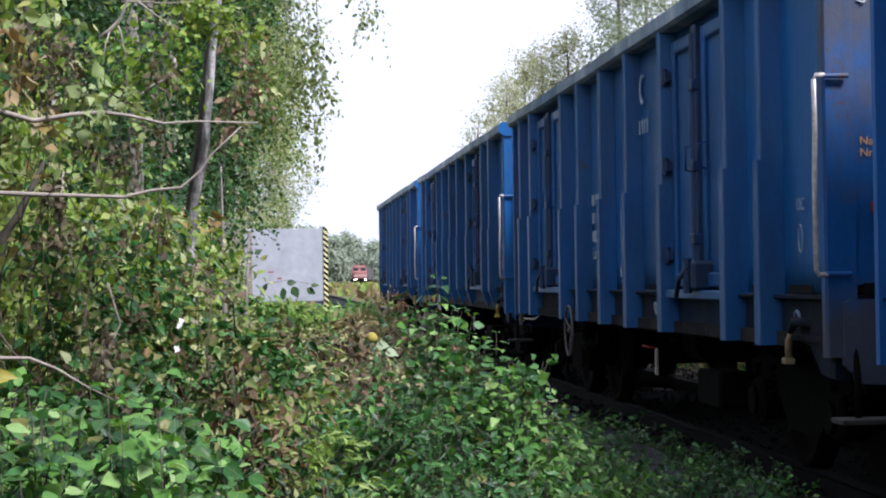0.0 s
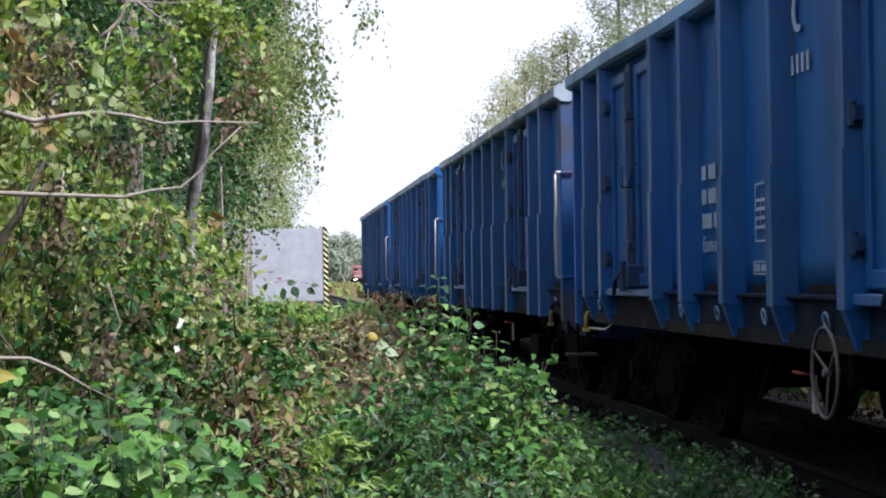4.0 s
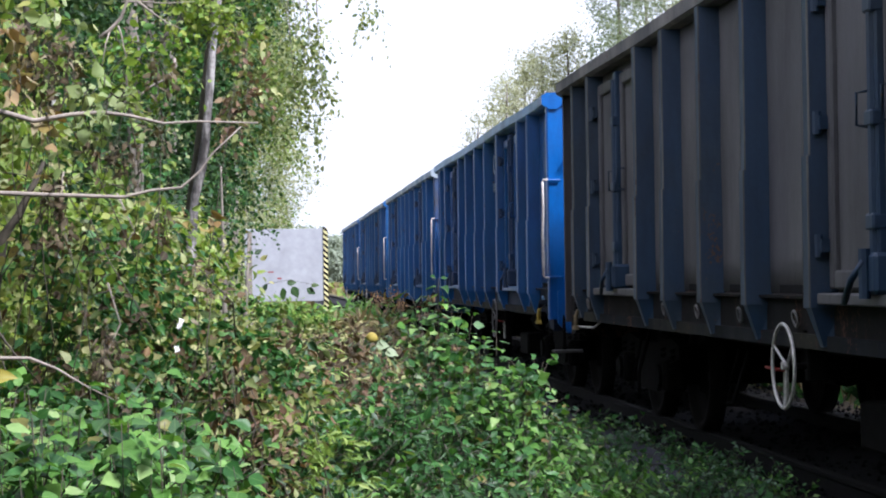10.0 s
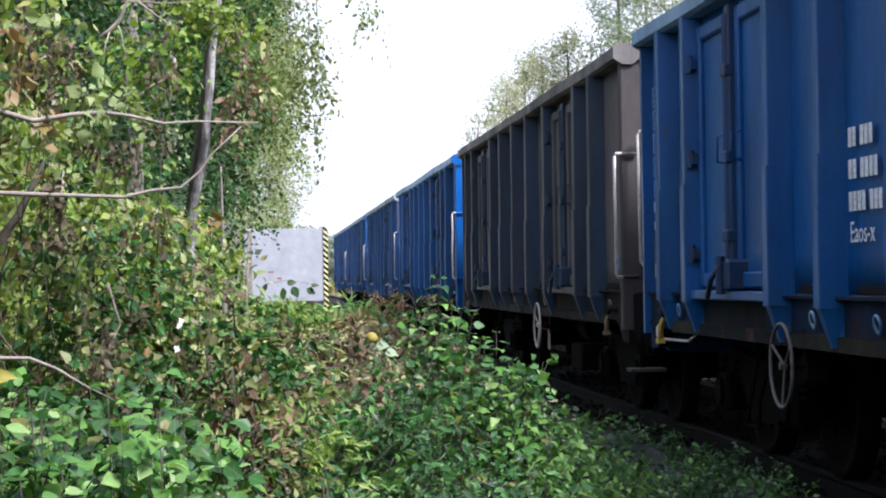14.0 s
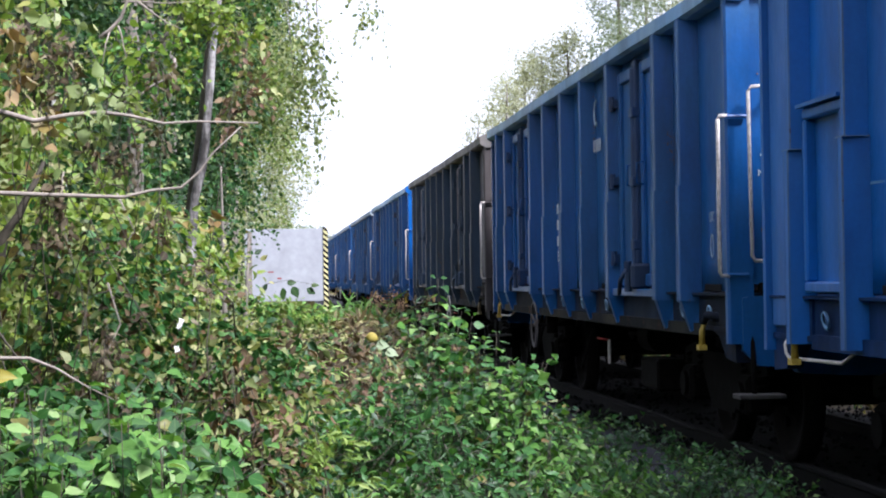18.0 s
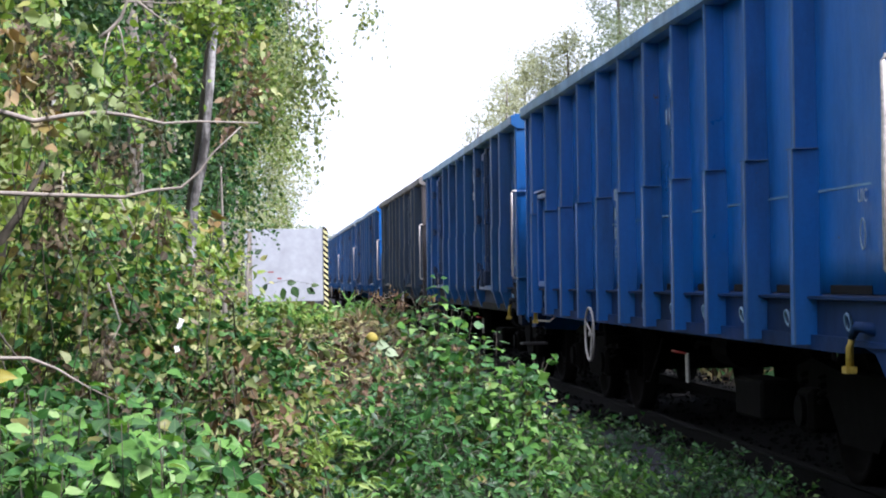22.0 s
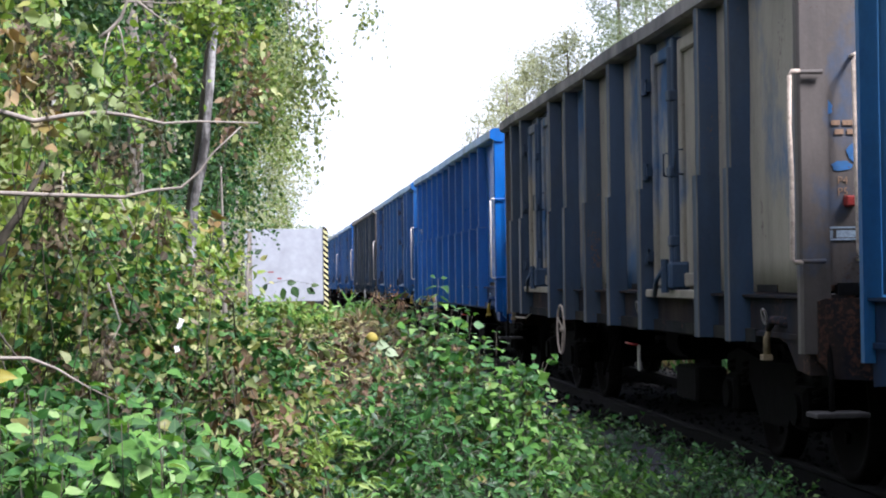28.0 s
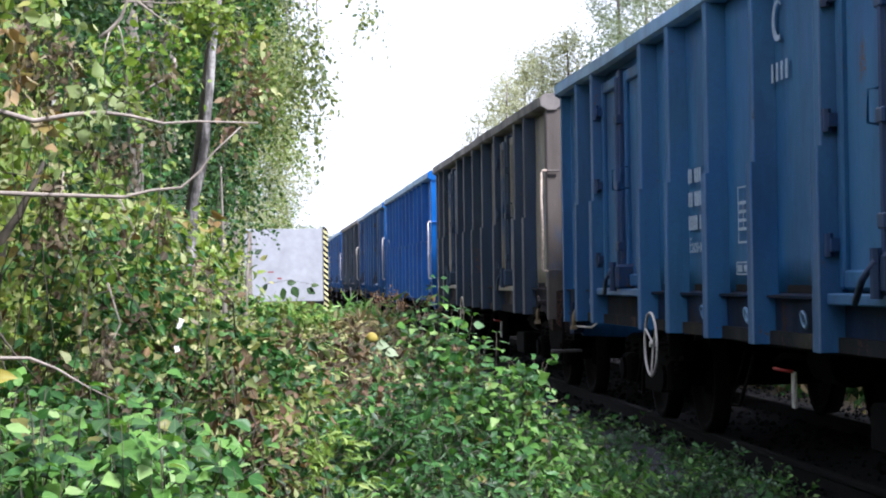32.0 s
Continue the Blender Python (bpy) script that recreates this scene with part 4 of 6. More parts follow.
def scatter_stones(name, count, fn, smin, smax, label):
    vs, fs = [], []
    rng = np.random.default_rng(5)
    tpl = np.array([(1, 0, 0), (-1, 0, 0), (0, 1, 0), (0, -1, 0), (0, 0, 1), (0, 0, -1)], float)
    tri = ((0, 2, 4), (2, 1, 4), (1, 3, 4), (3, 0, 4), (2, 0, 5), (1, 2, 5), (3, 1, 5), (0, 3, 5))
    for k in range(count):
        x, y, z = fn(rng)
        s = rng.uniform(smin, smax)
        p = tpl * rng.uniform(0.6, 1.2, (6, 3)) * s + rng.uniform(-0.3, 0.3, (6, 3)) * s
        b = len(vs)
        vs += [tuple(q + (x, y, z)) for q in p]
        fs += [tuple(b + i for i in t) for t in tri]
    me = bpy.data.meshes.new(name)
    me.from_pydata(vs, [], fs)
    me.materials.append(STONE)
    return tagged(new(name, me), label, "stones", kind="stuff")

scatter_stones("ballast", 9000, lambda r: (r.uniform(3.15, 6.3), 6 + 60 * r.random() ** 1.5, -0.13 + r.uniform(-0.02, 0.02)), 0.012, 0.035, "near-black ballast stones with the train's shade in their colour")

# ======== foliage ========
def birch_bark(name):
    """Pale bark with dark torn patches running round and along the stem."""
    mat, nt, bs = nodes_of(name)
    a = noise_of(nt, 14.0, (1, 1, 0.25), 6, 0.7)
    b = noise_of(nt, 30.0, (0.3, 0.3, 2.0), 4, 0.6)
    c = ramp(nt, a, ((0.4, (0.03, 0.028, 0.026)), (0.48, (0.13, 0.125, 0.12)), (0.6, (0.38, 0.375, 0.36))))
    c = blend(nt, 0.6, c, ramp(nt, b, ((0.35, (0.45, 0.42, 0.4)), (0.6, (1, 1, 1)))), "MULTIPLY")
    nt.links.new(c, bs.inputs["Base Color"])
    bs.inputs["Roughness"].default_value = 0.85
    bump(nt, bs, a, 0.8, 0.02)
    return mat


BROAD = (np.array([(0, 0, 0), (-0.2, 0.16, 0.05), (-0.3, 0.4, 0.07), (-0.17, 0.72, 0.03), (0, 1.0, -0.1), (0.17, 0.72, 0.03), (0.3, 0.4, 0.07), (0.2, 0.16, 0.05), (0, 0.3, -0.01), (0, 0.66, -0.02)]),
         ((0, 8, 1), (1, 8, 2), (2, 8, 9), (2, 9, 3), (3, 9, 4), (0, 7, 8), (7, 6, 8), (6, 9, 8), (6, 5, 9), (5, 4, 9)))
SMALL = (np.array([(0, 0, 0), (-0.3, 0.4, 0.05), (-0.18, 0.75, 0.03), (0, 1.0, -0.04), (0.18, 0.75, 0.03), (0.3, 0.4, 0.05), (0, 0.5, -0.02)]),
         ((0, 6, 1), (1, 6, 2), (2, 6, 3), (0, 5, 6), (5, 4, 6), (4, 3, 6)))
NARROW = (np.array([(0, 0, 0), (-0.09, 0.35, 0.02), (0, 1.0, -0.12), (0.09, 0.35, 0.02)]), ((0, 3, 1), (1, 3, 2)))

OVATE = (BROAD[0] * (1.28, 1, 1), BROAD[1])
MID = (np.array([(0, 0, 0), (-0.33, 0.38, 0.07), (0, 1.0, -0.1), (0.33, 0.38, 0.07), (0, 0.45, -0.02)]), ((0, 4, 1), (1, 4, 2), (0, 3, 4), (3, 2, 4)))
MINI = (np.array([(0, 0, 0), (-0.32, 0.45, 0.05), (0, 1.0, -0.06), (0.32, 0.45, 0.05)]), ((0, 3, 1), (1, 3, 2)))


def unit(v):
    return v / np.maximum(np.linalg.norm(v, axis=1, keepdims=True), 1e-9)


def leaves(name, pos, way, face, size, shape, mats, parent=None, label="", rng=None):
    """Leaf blades as one mesh: where each starts, where it points, what it faces, how long it is."""
    tpl, tri = shape
    way = unit(way)
    side = unit(np.cross(way, face))
    nrm = np.cross(side, way)
    n, m = len(pos), len(tpl)
    s = size[:, None, None]
    bend = 1 + (0 if rng is None else rng.uniform(-1.2, 2.0, (n, 1, 1)))
    v = pos[:, None] + s * (tpl[None, :, :1] * side[:, None] + tpl[None, :, 1:2] * way[:, None] + tpl[None, :, 2:] * bend * nrm[:, None])
    t = np.array(tri)
    f = (t[None] + (np.arange(n) * m)[:, None, None]).reshape(-1, 3)
    me = bpy.data.meshes.new(name)
    me.vertices.add(n * m)
    me.vertices.foreach_set("co", v.astype(np.float32).ravel())
    me.loops.add(len(f) * 3)
    me.loops.foreach_set("vertex_index", f.astype(np.int32).ravel())
    me.polygons.add(len(f))
    me.polygons.foreach_set("loop_start", np.arange(0, len(f) * 3, 3, dtype=np.int32))
    me.polygons.foreach_set("use_smooth", np.ones(len(f), dtype=bool))
    uv = me.uv_layers.new(name="UVMap")
    uv.data.foreach_set("uv", np.tile(tpl[t.ravel()][:, :2], (n, 1)).astype(np.float32).ravel())
    for mt in mats:
        me.materials.append(mt)
    if len(mats) > 1:
        k = np.repeat((np.arange(n) // 7 * 7919 % 101) % len(mats), len(tri))
        me.polygons.foreach_set("material_index", k.astype(np.int32))
    me.update(calc_edges=True)
    ob = new(name, me)
    ob.parent = parent
    return tagged(ob, label)


def sprays(rng, clumps, twigs, per_twig, length, size, droop=0.3, up=0.35, flat=0.5, spread=0.55):
    """Leafy twigs in clumps given as (centre, radii): twig starts, ends, and where leaves sit on them."""
    starts, ends, P, W, F, S = [], [], [], [], [], []
    for c, r in clumps:
        d = unit(rng.normal(size=(twigs, 3)))
        rad = rng.uniform(0.15, 1.0, (twigs, 1)) ** 0.5
        a = np.array(c) + d * np.array(r) * rad * 0.8
        w = unit(d * spread + np.array((0, 0, up)) + rng.normal(size=(twigs, 3)) * 0.45)
        ln = length * rng.uniform(0.5, 1.25, (twigs, 1))
        b = a + w * ln - np.array((0, 0, 1)) * droop * ln * 0.6
        starts.append(a)
        ends.append(b)
        for k in range(per_twig):
            u = (k + 0.6) / per_twig
            p = a + w * ln * u - np.array((0, 0, 1)) * droop * ln * 0.6 * u * u
            out = unit(np.cross(w, rng.normal(size=(twigs, 3))))
            lw = unit(w * 0.55 + out * (1.0 if k < per_twig - 1 else 0.2) + np.array((0, 0, -0.35)) + rng.normal(size=(twigs, 3)) * 0.2)
            fc = unit(np.array((0.1, -0.5, 0.85)) * (flat + 0.1) + rng.normal(size=(twigs, 3)) * (1 - flat) + d * 0.4)
            P.append(p + rng.normal(size=(twigs, 3)) * 0.01)
            W.append(lw)
            F.append(fc)
            S.append(size * rng.uniform(0.5, 1.2, twigs) * (1.0 - 0.3 * abs(u - 0.5)))
    cat = np.concatenate
    return cat(starts), cat(ends), cat(P), cat(W), cat(F), cat(S)


LANCE = (np.array([(0, 0, 0), (-0.1, 0.25, 0.03), (-0.12, 0.5, 0.03), (0, 1.0, -0.1), (0.12, 0.5, 0.03), (0.1, 0.25, 0.03), (0, 0.5, -0.02)]), ((0, 6, 1), (1, 6, 2), (2, 6, 3), (0, 5, 6), (5, 4, 6), (4, 3, 6)))
CURLED = (np.array([(0, 0, 0), (-0.17, 0.3, 0.12), (-0.1, 0.7, 0.22), (0, 1.0, -0.2), (0.14, 0.7, 0.16), (0.2, 0.3, -0.04)]), ((0, 5, 1), (1, 5, 4), (1, 4, 2), (2, 4, 3)))


def stems_mesh(name, rng, base, clumps, r0, mat, parent, label="", twig_lines=None, twig_r=0.003, every=1):
    bm = bmesh.new()
    base = Vector(base)
    for c, r in clumps[::every]:
        c = Vector(c)
        p = base + Vector((rng.normal() * 0.12, rng.normal() * 0.12, 0))
        mid = p.lerp(c, 0.5) + Vector((rng.normal() * 0.1, rng.normal() * 0.1, 0.12))
        tube(bm, [p, p.lerp(mid, 0.5) + Vector((rng.normal() * 0.03, rng.normal() * 0.03, 0)), mid, mid.lerp(c, 0.6), c], [r0, r0 * 0.85, r0 * 0.65, r0 * 0.45, r0 * 0.25], 6)
    if twig_lines is not None:
        for a, b in zip(*twig_lines):
            a, b = Vector(a), Vector(b)
            tube(bm, [a, a.lerp(b, 0.5) + Vector((0, 0, 0.02)), b], [twig_r * 1.4, twig_r, twig_r * 0.6], 3)
    return part(name, bm, mat, parent, label)


G = leaf_mat
FRESH = G("fresh_green_leaf", ((0.0, (0.036, 0.11, 0.022)), (0.45, (0.112, 0.28, 0.05)), (0.85, (0.225, 0.43, 0.1)), (1.0, (0.37, 0.52, 0.21))), 0.38)
GREEN = G("green_leaf", ((0.0, (0.014, 0.055, 0.018)), (0.5, (0.032, 0.122, 0.03)), (0.92, (0.072, 0.225, 0.055)), (0.98, (0.22, 0.25, 0.06)), (1.0, (0.2, 0.1, 0.04))), 0.4)
BLUEGREEN = G("blue_green_leaf", ((0.0, (0.025, 0.075, 0.036)), (0.6, (0.065, 0.155, 0.075)), (1.0, (0.2, 0.3, 0.19))), 0.35)
LIME = G("lime_leaf", ((0.0, (0.13, 0.23, 0.04)), (0.5, (0.26, 0.4, 0.08)), (0.9, (0.4, 0.52, 0.15)), (1.0, (0.48, 0.46, 0.14))), 0.42, 0.42)
OLIVE = G("olive_autumn_leaf", ((0.0, (0.08, 0.12, 0.04)), (0.3, (0.26, 0.31, 0.11)), (0.75, (0.48, 0.5, 0.23)), (0.92, (0.54, 0.5, 0.24)), (0.97, (0.22, 0.13, 0.07)), (1.0, (0.12, 0.06, 0.04))), 0.45)
TREELEAF = G("tree_leaf", ((0.0, (0.12, 0.18, 0.08)), (0.5, (0.29, 0.35, 0.15)), (0.85, (0.46, 0.5, 0.24)), (1.0, (0.56, 0.54, 0.3))), 0.42, 0.48)
# very dark leaves: the shade inside the tree line is in their colour
DARK_LEAF = G("dark_shaded_leaf", ((0.0, (0.012, 0.038, 0.015)), (0.5, (0.026, 0.072, 0.024)), (0.93, (0.05, 0.11, 0.03)), (1.0, (0.16, 0.22, 0.05))), 0.4, 0.3)
# bright yellow-green, with sun through the leaves painted into the colour
SUNNY = G("sunlit_yellow_green_leaf", ((0.0, (0.16, 0.28, 0.03)), (0.5, (0.3, 0.42, 0.06)), (1.0, (0.46, 0.52, 0.12))), 0.42, 0.5)
# paled well beyond real foliage to put distance haze into the colour
FARLEAF = G("haze_paled_tree_leaf", ((0.0, (0.48, 0.49, 0.4)), (0.6, (0.62, 0.62, 0.52)), (1.0, (0.7, 0.69, 0.62))), 0.5, 0.6)
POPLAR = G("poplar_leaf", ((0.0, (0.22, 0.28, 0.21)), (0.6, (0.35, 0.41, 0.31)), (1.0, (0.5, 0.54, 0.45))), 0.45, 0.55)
WITHER = G("curled_brown_leaf", ((0.0, (0.06, 0.038, 0.026)), (0.5, (0.16, 0.11, 0.075)), (0.9, (0.28, 0.2, 0.14)), (1.0, (0.4, 0.33, 0.25))), 0.7, 0.25)
RUSSET = G("russet_vine_leaf", ((0.0, (0.16, 0.08, 0.06)), (0.5, (0.28, 0.16, 0.12)), (1.0, (0.38, 0.27, 0.17))), 0.6, 0.35)
DRY = G("withered_leaf", ((0.0, (0.045, 0.028, 0.02)), (0.5, (0.1, 0.062, 0.04)), (0.9, (0.19, 0.12, 0.07)), (1.0, (0.3, 0.17, 0.08))), 0.7, 0.2)
STRAW = G("straw_grass", ((0.0, (0.17, 0.115, 0.06)), (0.6, (0.28, 0.21, 0.11)), (1.0, (0.36, 0.33, 0.15))), 0.7, 0.3)
# grey-green leaves with the haze of the far wood mixed in
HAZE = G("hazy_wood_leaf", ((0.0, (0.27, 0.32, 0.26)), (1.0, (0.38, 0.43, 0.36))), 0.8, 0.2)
STRIPE_YELLOW = plain("pale_yellow_paint", (0.66, 0.62, 0.3), 0.6, 0.0, 0.2, 20, 0.1)
BARK = plain("grey_bark", (0.2, 0.18, 0.15), 0.9, 0.0, 0.5, 18, 0.8)
PALEBARK = plain("pale_birch_bark", (0.42, 0.4, 0.36), 0.85, 0.0, 0.45, 9, 0.6)
STEM = plain("brown_stem", (0.06, 0.052, 0.036), 0.85, 0.0, 0.4, 30, 0.3)
MOTTLED = birch_bark("mottled_birch_bark")
DRYSTALK = plain("dry_stalk", (0.16, 0.12, 0.08), 0.9, 0.0, 0.3, 30, 0.2)
GREENSTEM = plain("green_stem", (0.1, 0.14, 0.05), 0.7, 0.0, 0.3, 30, 0.2)
BARETWIG = plain("bleached_twig", (0.3, 0.26, 0.22), 0.85, 0.0, 0.35, 30, 0.4)


def shrub(rng, name, label, base, clumps, twigs, per_twig, length, size, mats, shape=BROAD, stem=0.012, twig_geo=True, group="", droop=0.3, up=0.35, flat=0.5, category="shrub", twig_r=0.0018, every=1):
    top = tagged(empty(name, pose(0, 0, 0)), label, category, group)
    top.location = base
    b = np.array(base)
    loc = [((c[0] - b[0], c[1] - b[1], c[2] - b[2]), r) for c, r in clumps]
    a, e, P, W, F, S = sprays(rng, loc, twigs, per_twig, length, size, droop, up, flat)
    leaves("foliage", P, W, F, S, shape, mats, top, rng=rng)
    stems_mesh("stalk", rng, (0, 0, 0), loc, stem, STEM, top, twig_lines=(a, e) if twig_geo else None, twig_r=twig_r, every=every)
    return top


def upright(rng, name, label, base, tips, gap, size, mats, group, category="shrub", stem=0.004, bare_part=0.35):
    """Upright stems with pairs of opposite leaves, each pair turned a quarter against the last."""
    top = tagged(empty(name, pose(*base)), label, category, group)
    b = np.array(base)
    P, W, F, S = [], [], [], []
    for tip in tips:
        end = np.array(tip) - b
        foot = np.array((end[0] * 0.55 + rng.normal() * 0.04, end[1] * 0.55 + rng.normal() * 0.04, 0.0))
        bow = np.array((rng.normal(), rng.normal(), 0)) * 0.05
        line = lambda u: foot + (end - foot) * u + bow * math.sin(math.pi * u)
        bm = bmesh.new()
        tube(bm, [line(k / 5) for k in range(6)], [stem * (1.2 - 0.9 * k / 5) for k in range(6)], 5)
        part("stem", bm, STEM, top)
        length = np.linalg.norm(end - foot)
        n = max(3, int(length * (1 - bare_part) / gap))
        turn = rng.uniform(0, math.pi)
        for k in range(n):
            u = bare_part + (1 - bare_part) * (k + 1) / n
            big = size * (0.5 + 0.6 * math.sin(math.pi * min(1.0, 1.25 - 0.95 * k / n))) * rng.uniform(0.8, 1.15)
            a = turn + k * math.pi / 2 + rng.normal() * 0.2
            for s in (0, math.pi):
                if rng.random() < 0.12:
                    continue
                out = np.array((math.cos(a + s), math.sin(a + s), 0.0))
                P.append(line(u) + out * 0.012)
                W.append(out + np.array((0, -0.25, rng.uniform(-0.75, 0.1) + (0.7 if k == n - 1 else 0))))
                F.append(np.array((0.05, -0.45, 0.9)) + out * 0.35 + rng.normal(size=3) * 0.3)
                S.append(big * (0.55 if k == n - 1 else 1.0))
    leaves("foliage", np.array(P), np.array(W), np.array(F), np.array(S), OVATE, mats, top, rng=rng)
    return top


def hedge_run(rng, name, label, specs, twigs, per_twig, length, size, mats, **kw):
    """Shrubs side by side: each spec is (x, y, foot, top, radius)."""
    for x, y, z0, z1, r in specs:
        k = max(2, round((z1 - z0) / (r * 0.75)))
        clumps = []
        for j in range(k):
            zz = z0 + (z1 - z0) * (j + 0.6) / k
            for q in range(2):
                clumps.append(((x + rng.normal() * r * 0.35, y + rng.normal() * r * 0.35, zz + rng.normal() * 0.05), (r, r, (z1 - z0) / k * 0.75)))
        shrub(rng, name, label, (x, y, GROUND_Z), clumps, twigs, per_twig, length, size, mats, **{"every": 9, "stem": 0.0025, **kw})


def tree(rng, name, label, base, height, crown, n_clumps, twigs, per_twig, length, size, mats, bark, trunk_r, lean=(0, 0), crown_from=0.25, shape=MINI, droop=0.5, group="", limbs=12):
    """A tapered trunk, limbs that fork off it, and a crown of leafy twigs round the limb ends."""
    top = tagged(empty(name, pose(*base)), label, "tree", group)
    pts = [Vector((lean[0] * u * height + 0.06 * height * 0.12 * math.sin(u * 7 + base[0]), lean[1] * u * u * height, u * height)) for u in [k / 9 for k in range(10)]]
    bm = bmesh.new()
    tube(bm, pts, [trunk_r * (1.15 - u) + 0.01 for u in [k / 9 for k in range(10)]], 10)
    part("trunk", bm, bark, top)
    clumps = []
    for k in range(n_clumps):
        u = crown_from + (1 - crown_from) * (k + rng.random()) / n_clumps
        at = pts[min(9, int(u * 9))].lerp(pts[min(9, int(u * 9) + 1)], (u * 9) % 1)
        a = rng.uniform(0, 2 * math.pi)
        reach = crown * (0.35 + 0.75 * math.sin(math.pi * min(1, (u - crown_from) / (1 - crown_from) * 0.8 + 0.2))) * rng.uniform(0.45, 1.0)
        c = at + Vector((math.cos(a) * reach, math.sin(a) * reach, rng.uniform(-0.1, 0.25) * crown))
        rr = crown * rng.uniform(0.22, 0.42)
        clumps.append((tuple(c), (rr, rr, rr * 0.8)))
        if k % max(1, n_clumps // limbs) == 0:
            lb = bmesh.new()
            tube(lb, [at - Vector((0, 0, 0.1 * crown)), at.lerp(c, 0.4) + Vector((0, 0, 0.08 * crown)), c], [trunk_r * 0.4 * (1.1 - u), trunk_r * 0.25 * (1.1 - u), 0.008], 6)
            part("limb", lb, bark, top)
    _, _, P, W, F, S = sprays(rng, clumps, twigs, per_twig, length, size, droop, 0.2, 0.4)
    leaves("crown", P, W, F, S, shape, mats, top, rng=rng)
    return top

# ======== plants ========
rng = np.random.default_rng(11)
PATHSIDE, LINE, UNDER = "shrubs by the path", "hedge beside the track", "undergrowth"
# fresh broad-leaved shrubs close to the path
hedge_run(rng, "dogwood_shrub", "fresh green broad-leaved shrub beside the path", ((-0.66, 4.7, 0.2, 0.95, 0.2), (-0.42, 4.6, 0.2, 0.9, 0.18), (-0.2, 4.9, 0.1, 0.82, 0.18), (-0.78, 5.2, 0.2, 1.02, 0.2), (-0.48, 5.2, 0.2, 0.9, 0.2), (-0.55, 4.3, 0.2, 0.8, 0.16)), 20, 6, 0.21, 0.052, [FRESH, GREEN], group=PATHSIDE, flat=0.7, up=0.5, shape=OVATE)
for k in range(8):
    tips = []
    for q in range(12):
        far, u = rng.uniform(4.0, 5.3), 0.018 + 0.128 * (k + rng.random()) / 8
        tips.append((-far * u, far, 1.31 - far * (0.046 + 0.06 * rng.random() + 0.6 * max(0.0, 0.075 - u))))
    mid_x = sum(p[0] for p in tips) / 12
    upright(rng, "dogwood_shrub", "upright dogwood stems with fresh green paired leaves", (mid_x, 4.65, GROUND_Z), tips, 0.055, 0.05, [FRESH, GREEN, FRESH], PATHSIDE, stem=0.003)
# large pale leaves of a creeper high in the hedge
shrub(rng, "creeper", "large pale lime-green creeper leaves in the hedge", (-0.9, 7.0, GROUND_Z), [((-0.62, 5.75, 2.02), (0.08, 0.06, 0.07)), ((-0.46, 5.78, 1.86), (0.1, 0.06, 0.05)), ((-0.5, 5.75, 1.85), (0.1, 0.06, 0.05)), ((-0.4, 5.8, 1.6), (0.12, 0.06, 0.06)), ((-0.55, 5.8, 1.3), (0.12, 0.06, 0.1))], 6, 5, 0.14, 0.05, [LIME], group=LINE, category="climber", every=4, flat=0.35, stem=0.004)
PALELIME = G("pale_lime_leaf", ((0.0, (0.3, 0.4, 0.15)), (0.6, (0.44, 0.53, 0.24)), (1.0, (0.52, 0.58, 0.32))), 0.45, 0.45)
TANLEAF = G("tan_dying_leaf", ((0.0, (0.42, 0.33, 0.2)), (0.5, (0.52, 0.42, 0.26)), (0.85, (0.36, 0.2, 0.08)), (1.0, (0.4, 0.33, 0.1))), 0.6, 0.4)
shrub(rng, "creeper", "large pale creeper leaves before the hedge", (-0.9, 7.0, GROUND_Z), [(p, (0.035, 0.03, 0.02)) for p in ((-0.49, 5.5, 1.845), (-0.445, 5.5, 1.84), (-0.41, 5.5, 1.82), (-0.53, 5.5, 1.8), (-0.38, 5.5, 1.81), (-0.565, 5.5, 2.05), (-0.46, 5.5, 1.8), (-0.6, 5.5, 1.72))], 4, 3, 0.07, 0.05, [PALELIME], group=LINE, category="climber", every=4, flat=0.3, stem=0.003, shape=OVATE, droop=0.8, up=-0.2)
shrub(rng, "creeper", "dying tan and orange creeper leaves high in the hedge", (-1.1, 7.0, GROUND_Z), [(p, (0.02, 0.02, 0.02)) for p in ((-0.685, 5.5, 1.97), (-0.675, 5.5, 1.92), (-0.7, 5.5, 2.03), (-0.62, 5.5, 1.8), (-0.59, 5.5, 1.78), (-0.695, 5.5, 1.86))], 3, 3, 0.05, 0.05, [TANLEAF], group=LINE, category="climber", every=4, flat=0.2, stem=0.003, shape=OVATE, droop=1.2, up=-0.5)
# olive hedge of climbers behind it
hedge_run(rng, "hedge_shrub", "olive green hedge shrub with climbers and browning leaves", ((-1.1, 6.3, -0.2, 2.5, 0.34), (-1.08, 6.9, -0.2, 2.1, 0.28), (-0.62, 7.2, -0.2, 1.62, 0.28), (-0.42, 7.8, -0.2, 1.5, 0.26), (-1.35, 7.6, -0.2, 2.9, 0.36), (-1.1, 8.4, -0.2, 2.2, 0.3), (-0.42, 9.2, -0.2, 1.6, 0.28)), 62, 7, 0.27, 0.049, [OLIVE, LIME, SUNNY, OLIVE, GREEN, LIME], group=LINE, droop=0.9, flat=0.3, twig_geo=False)
hedge_run(rng, "hedge_shrub", "low browning shrub at the hedge's foot", ((-0.55, 6.2, -0.2, 1.35, 0.26), (-0.2, 6.8, -0.2, 1.15, 0.24), (-0.05, 7.3, -0.2, 1.05, 0.2)), 62, 7, 0.25, 0.045, [OLIVE, GREEN, DRY, GREEN, GREEN], group=LINE, droop=0.9, flat=0.3, twig_geo=False)
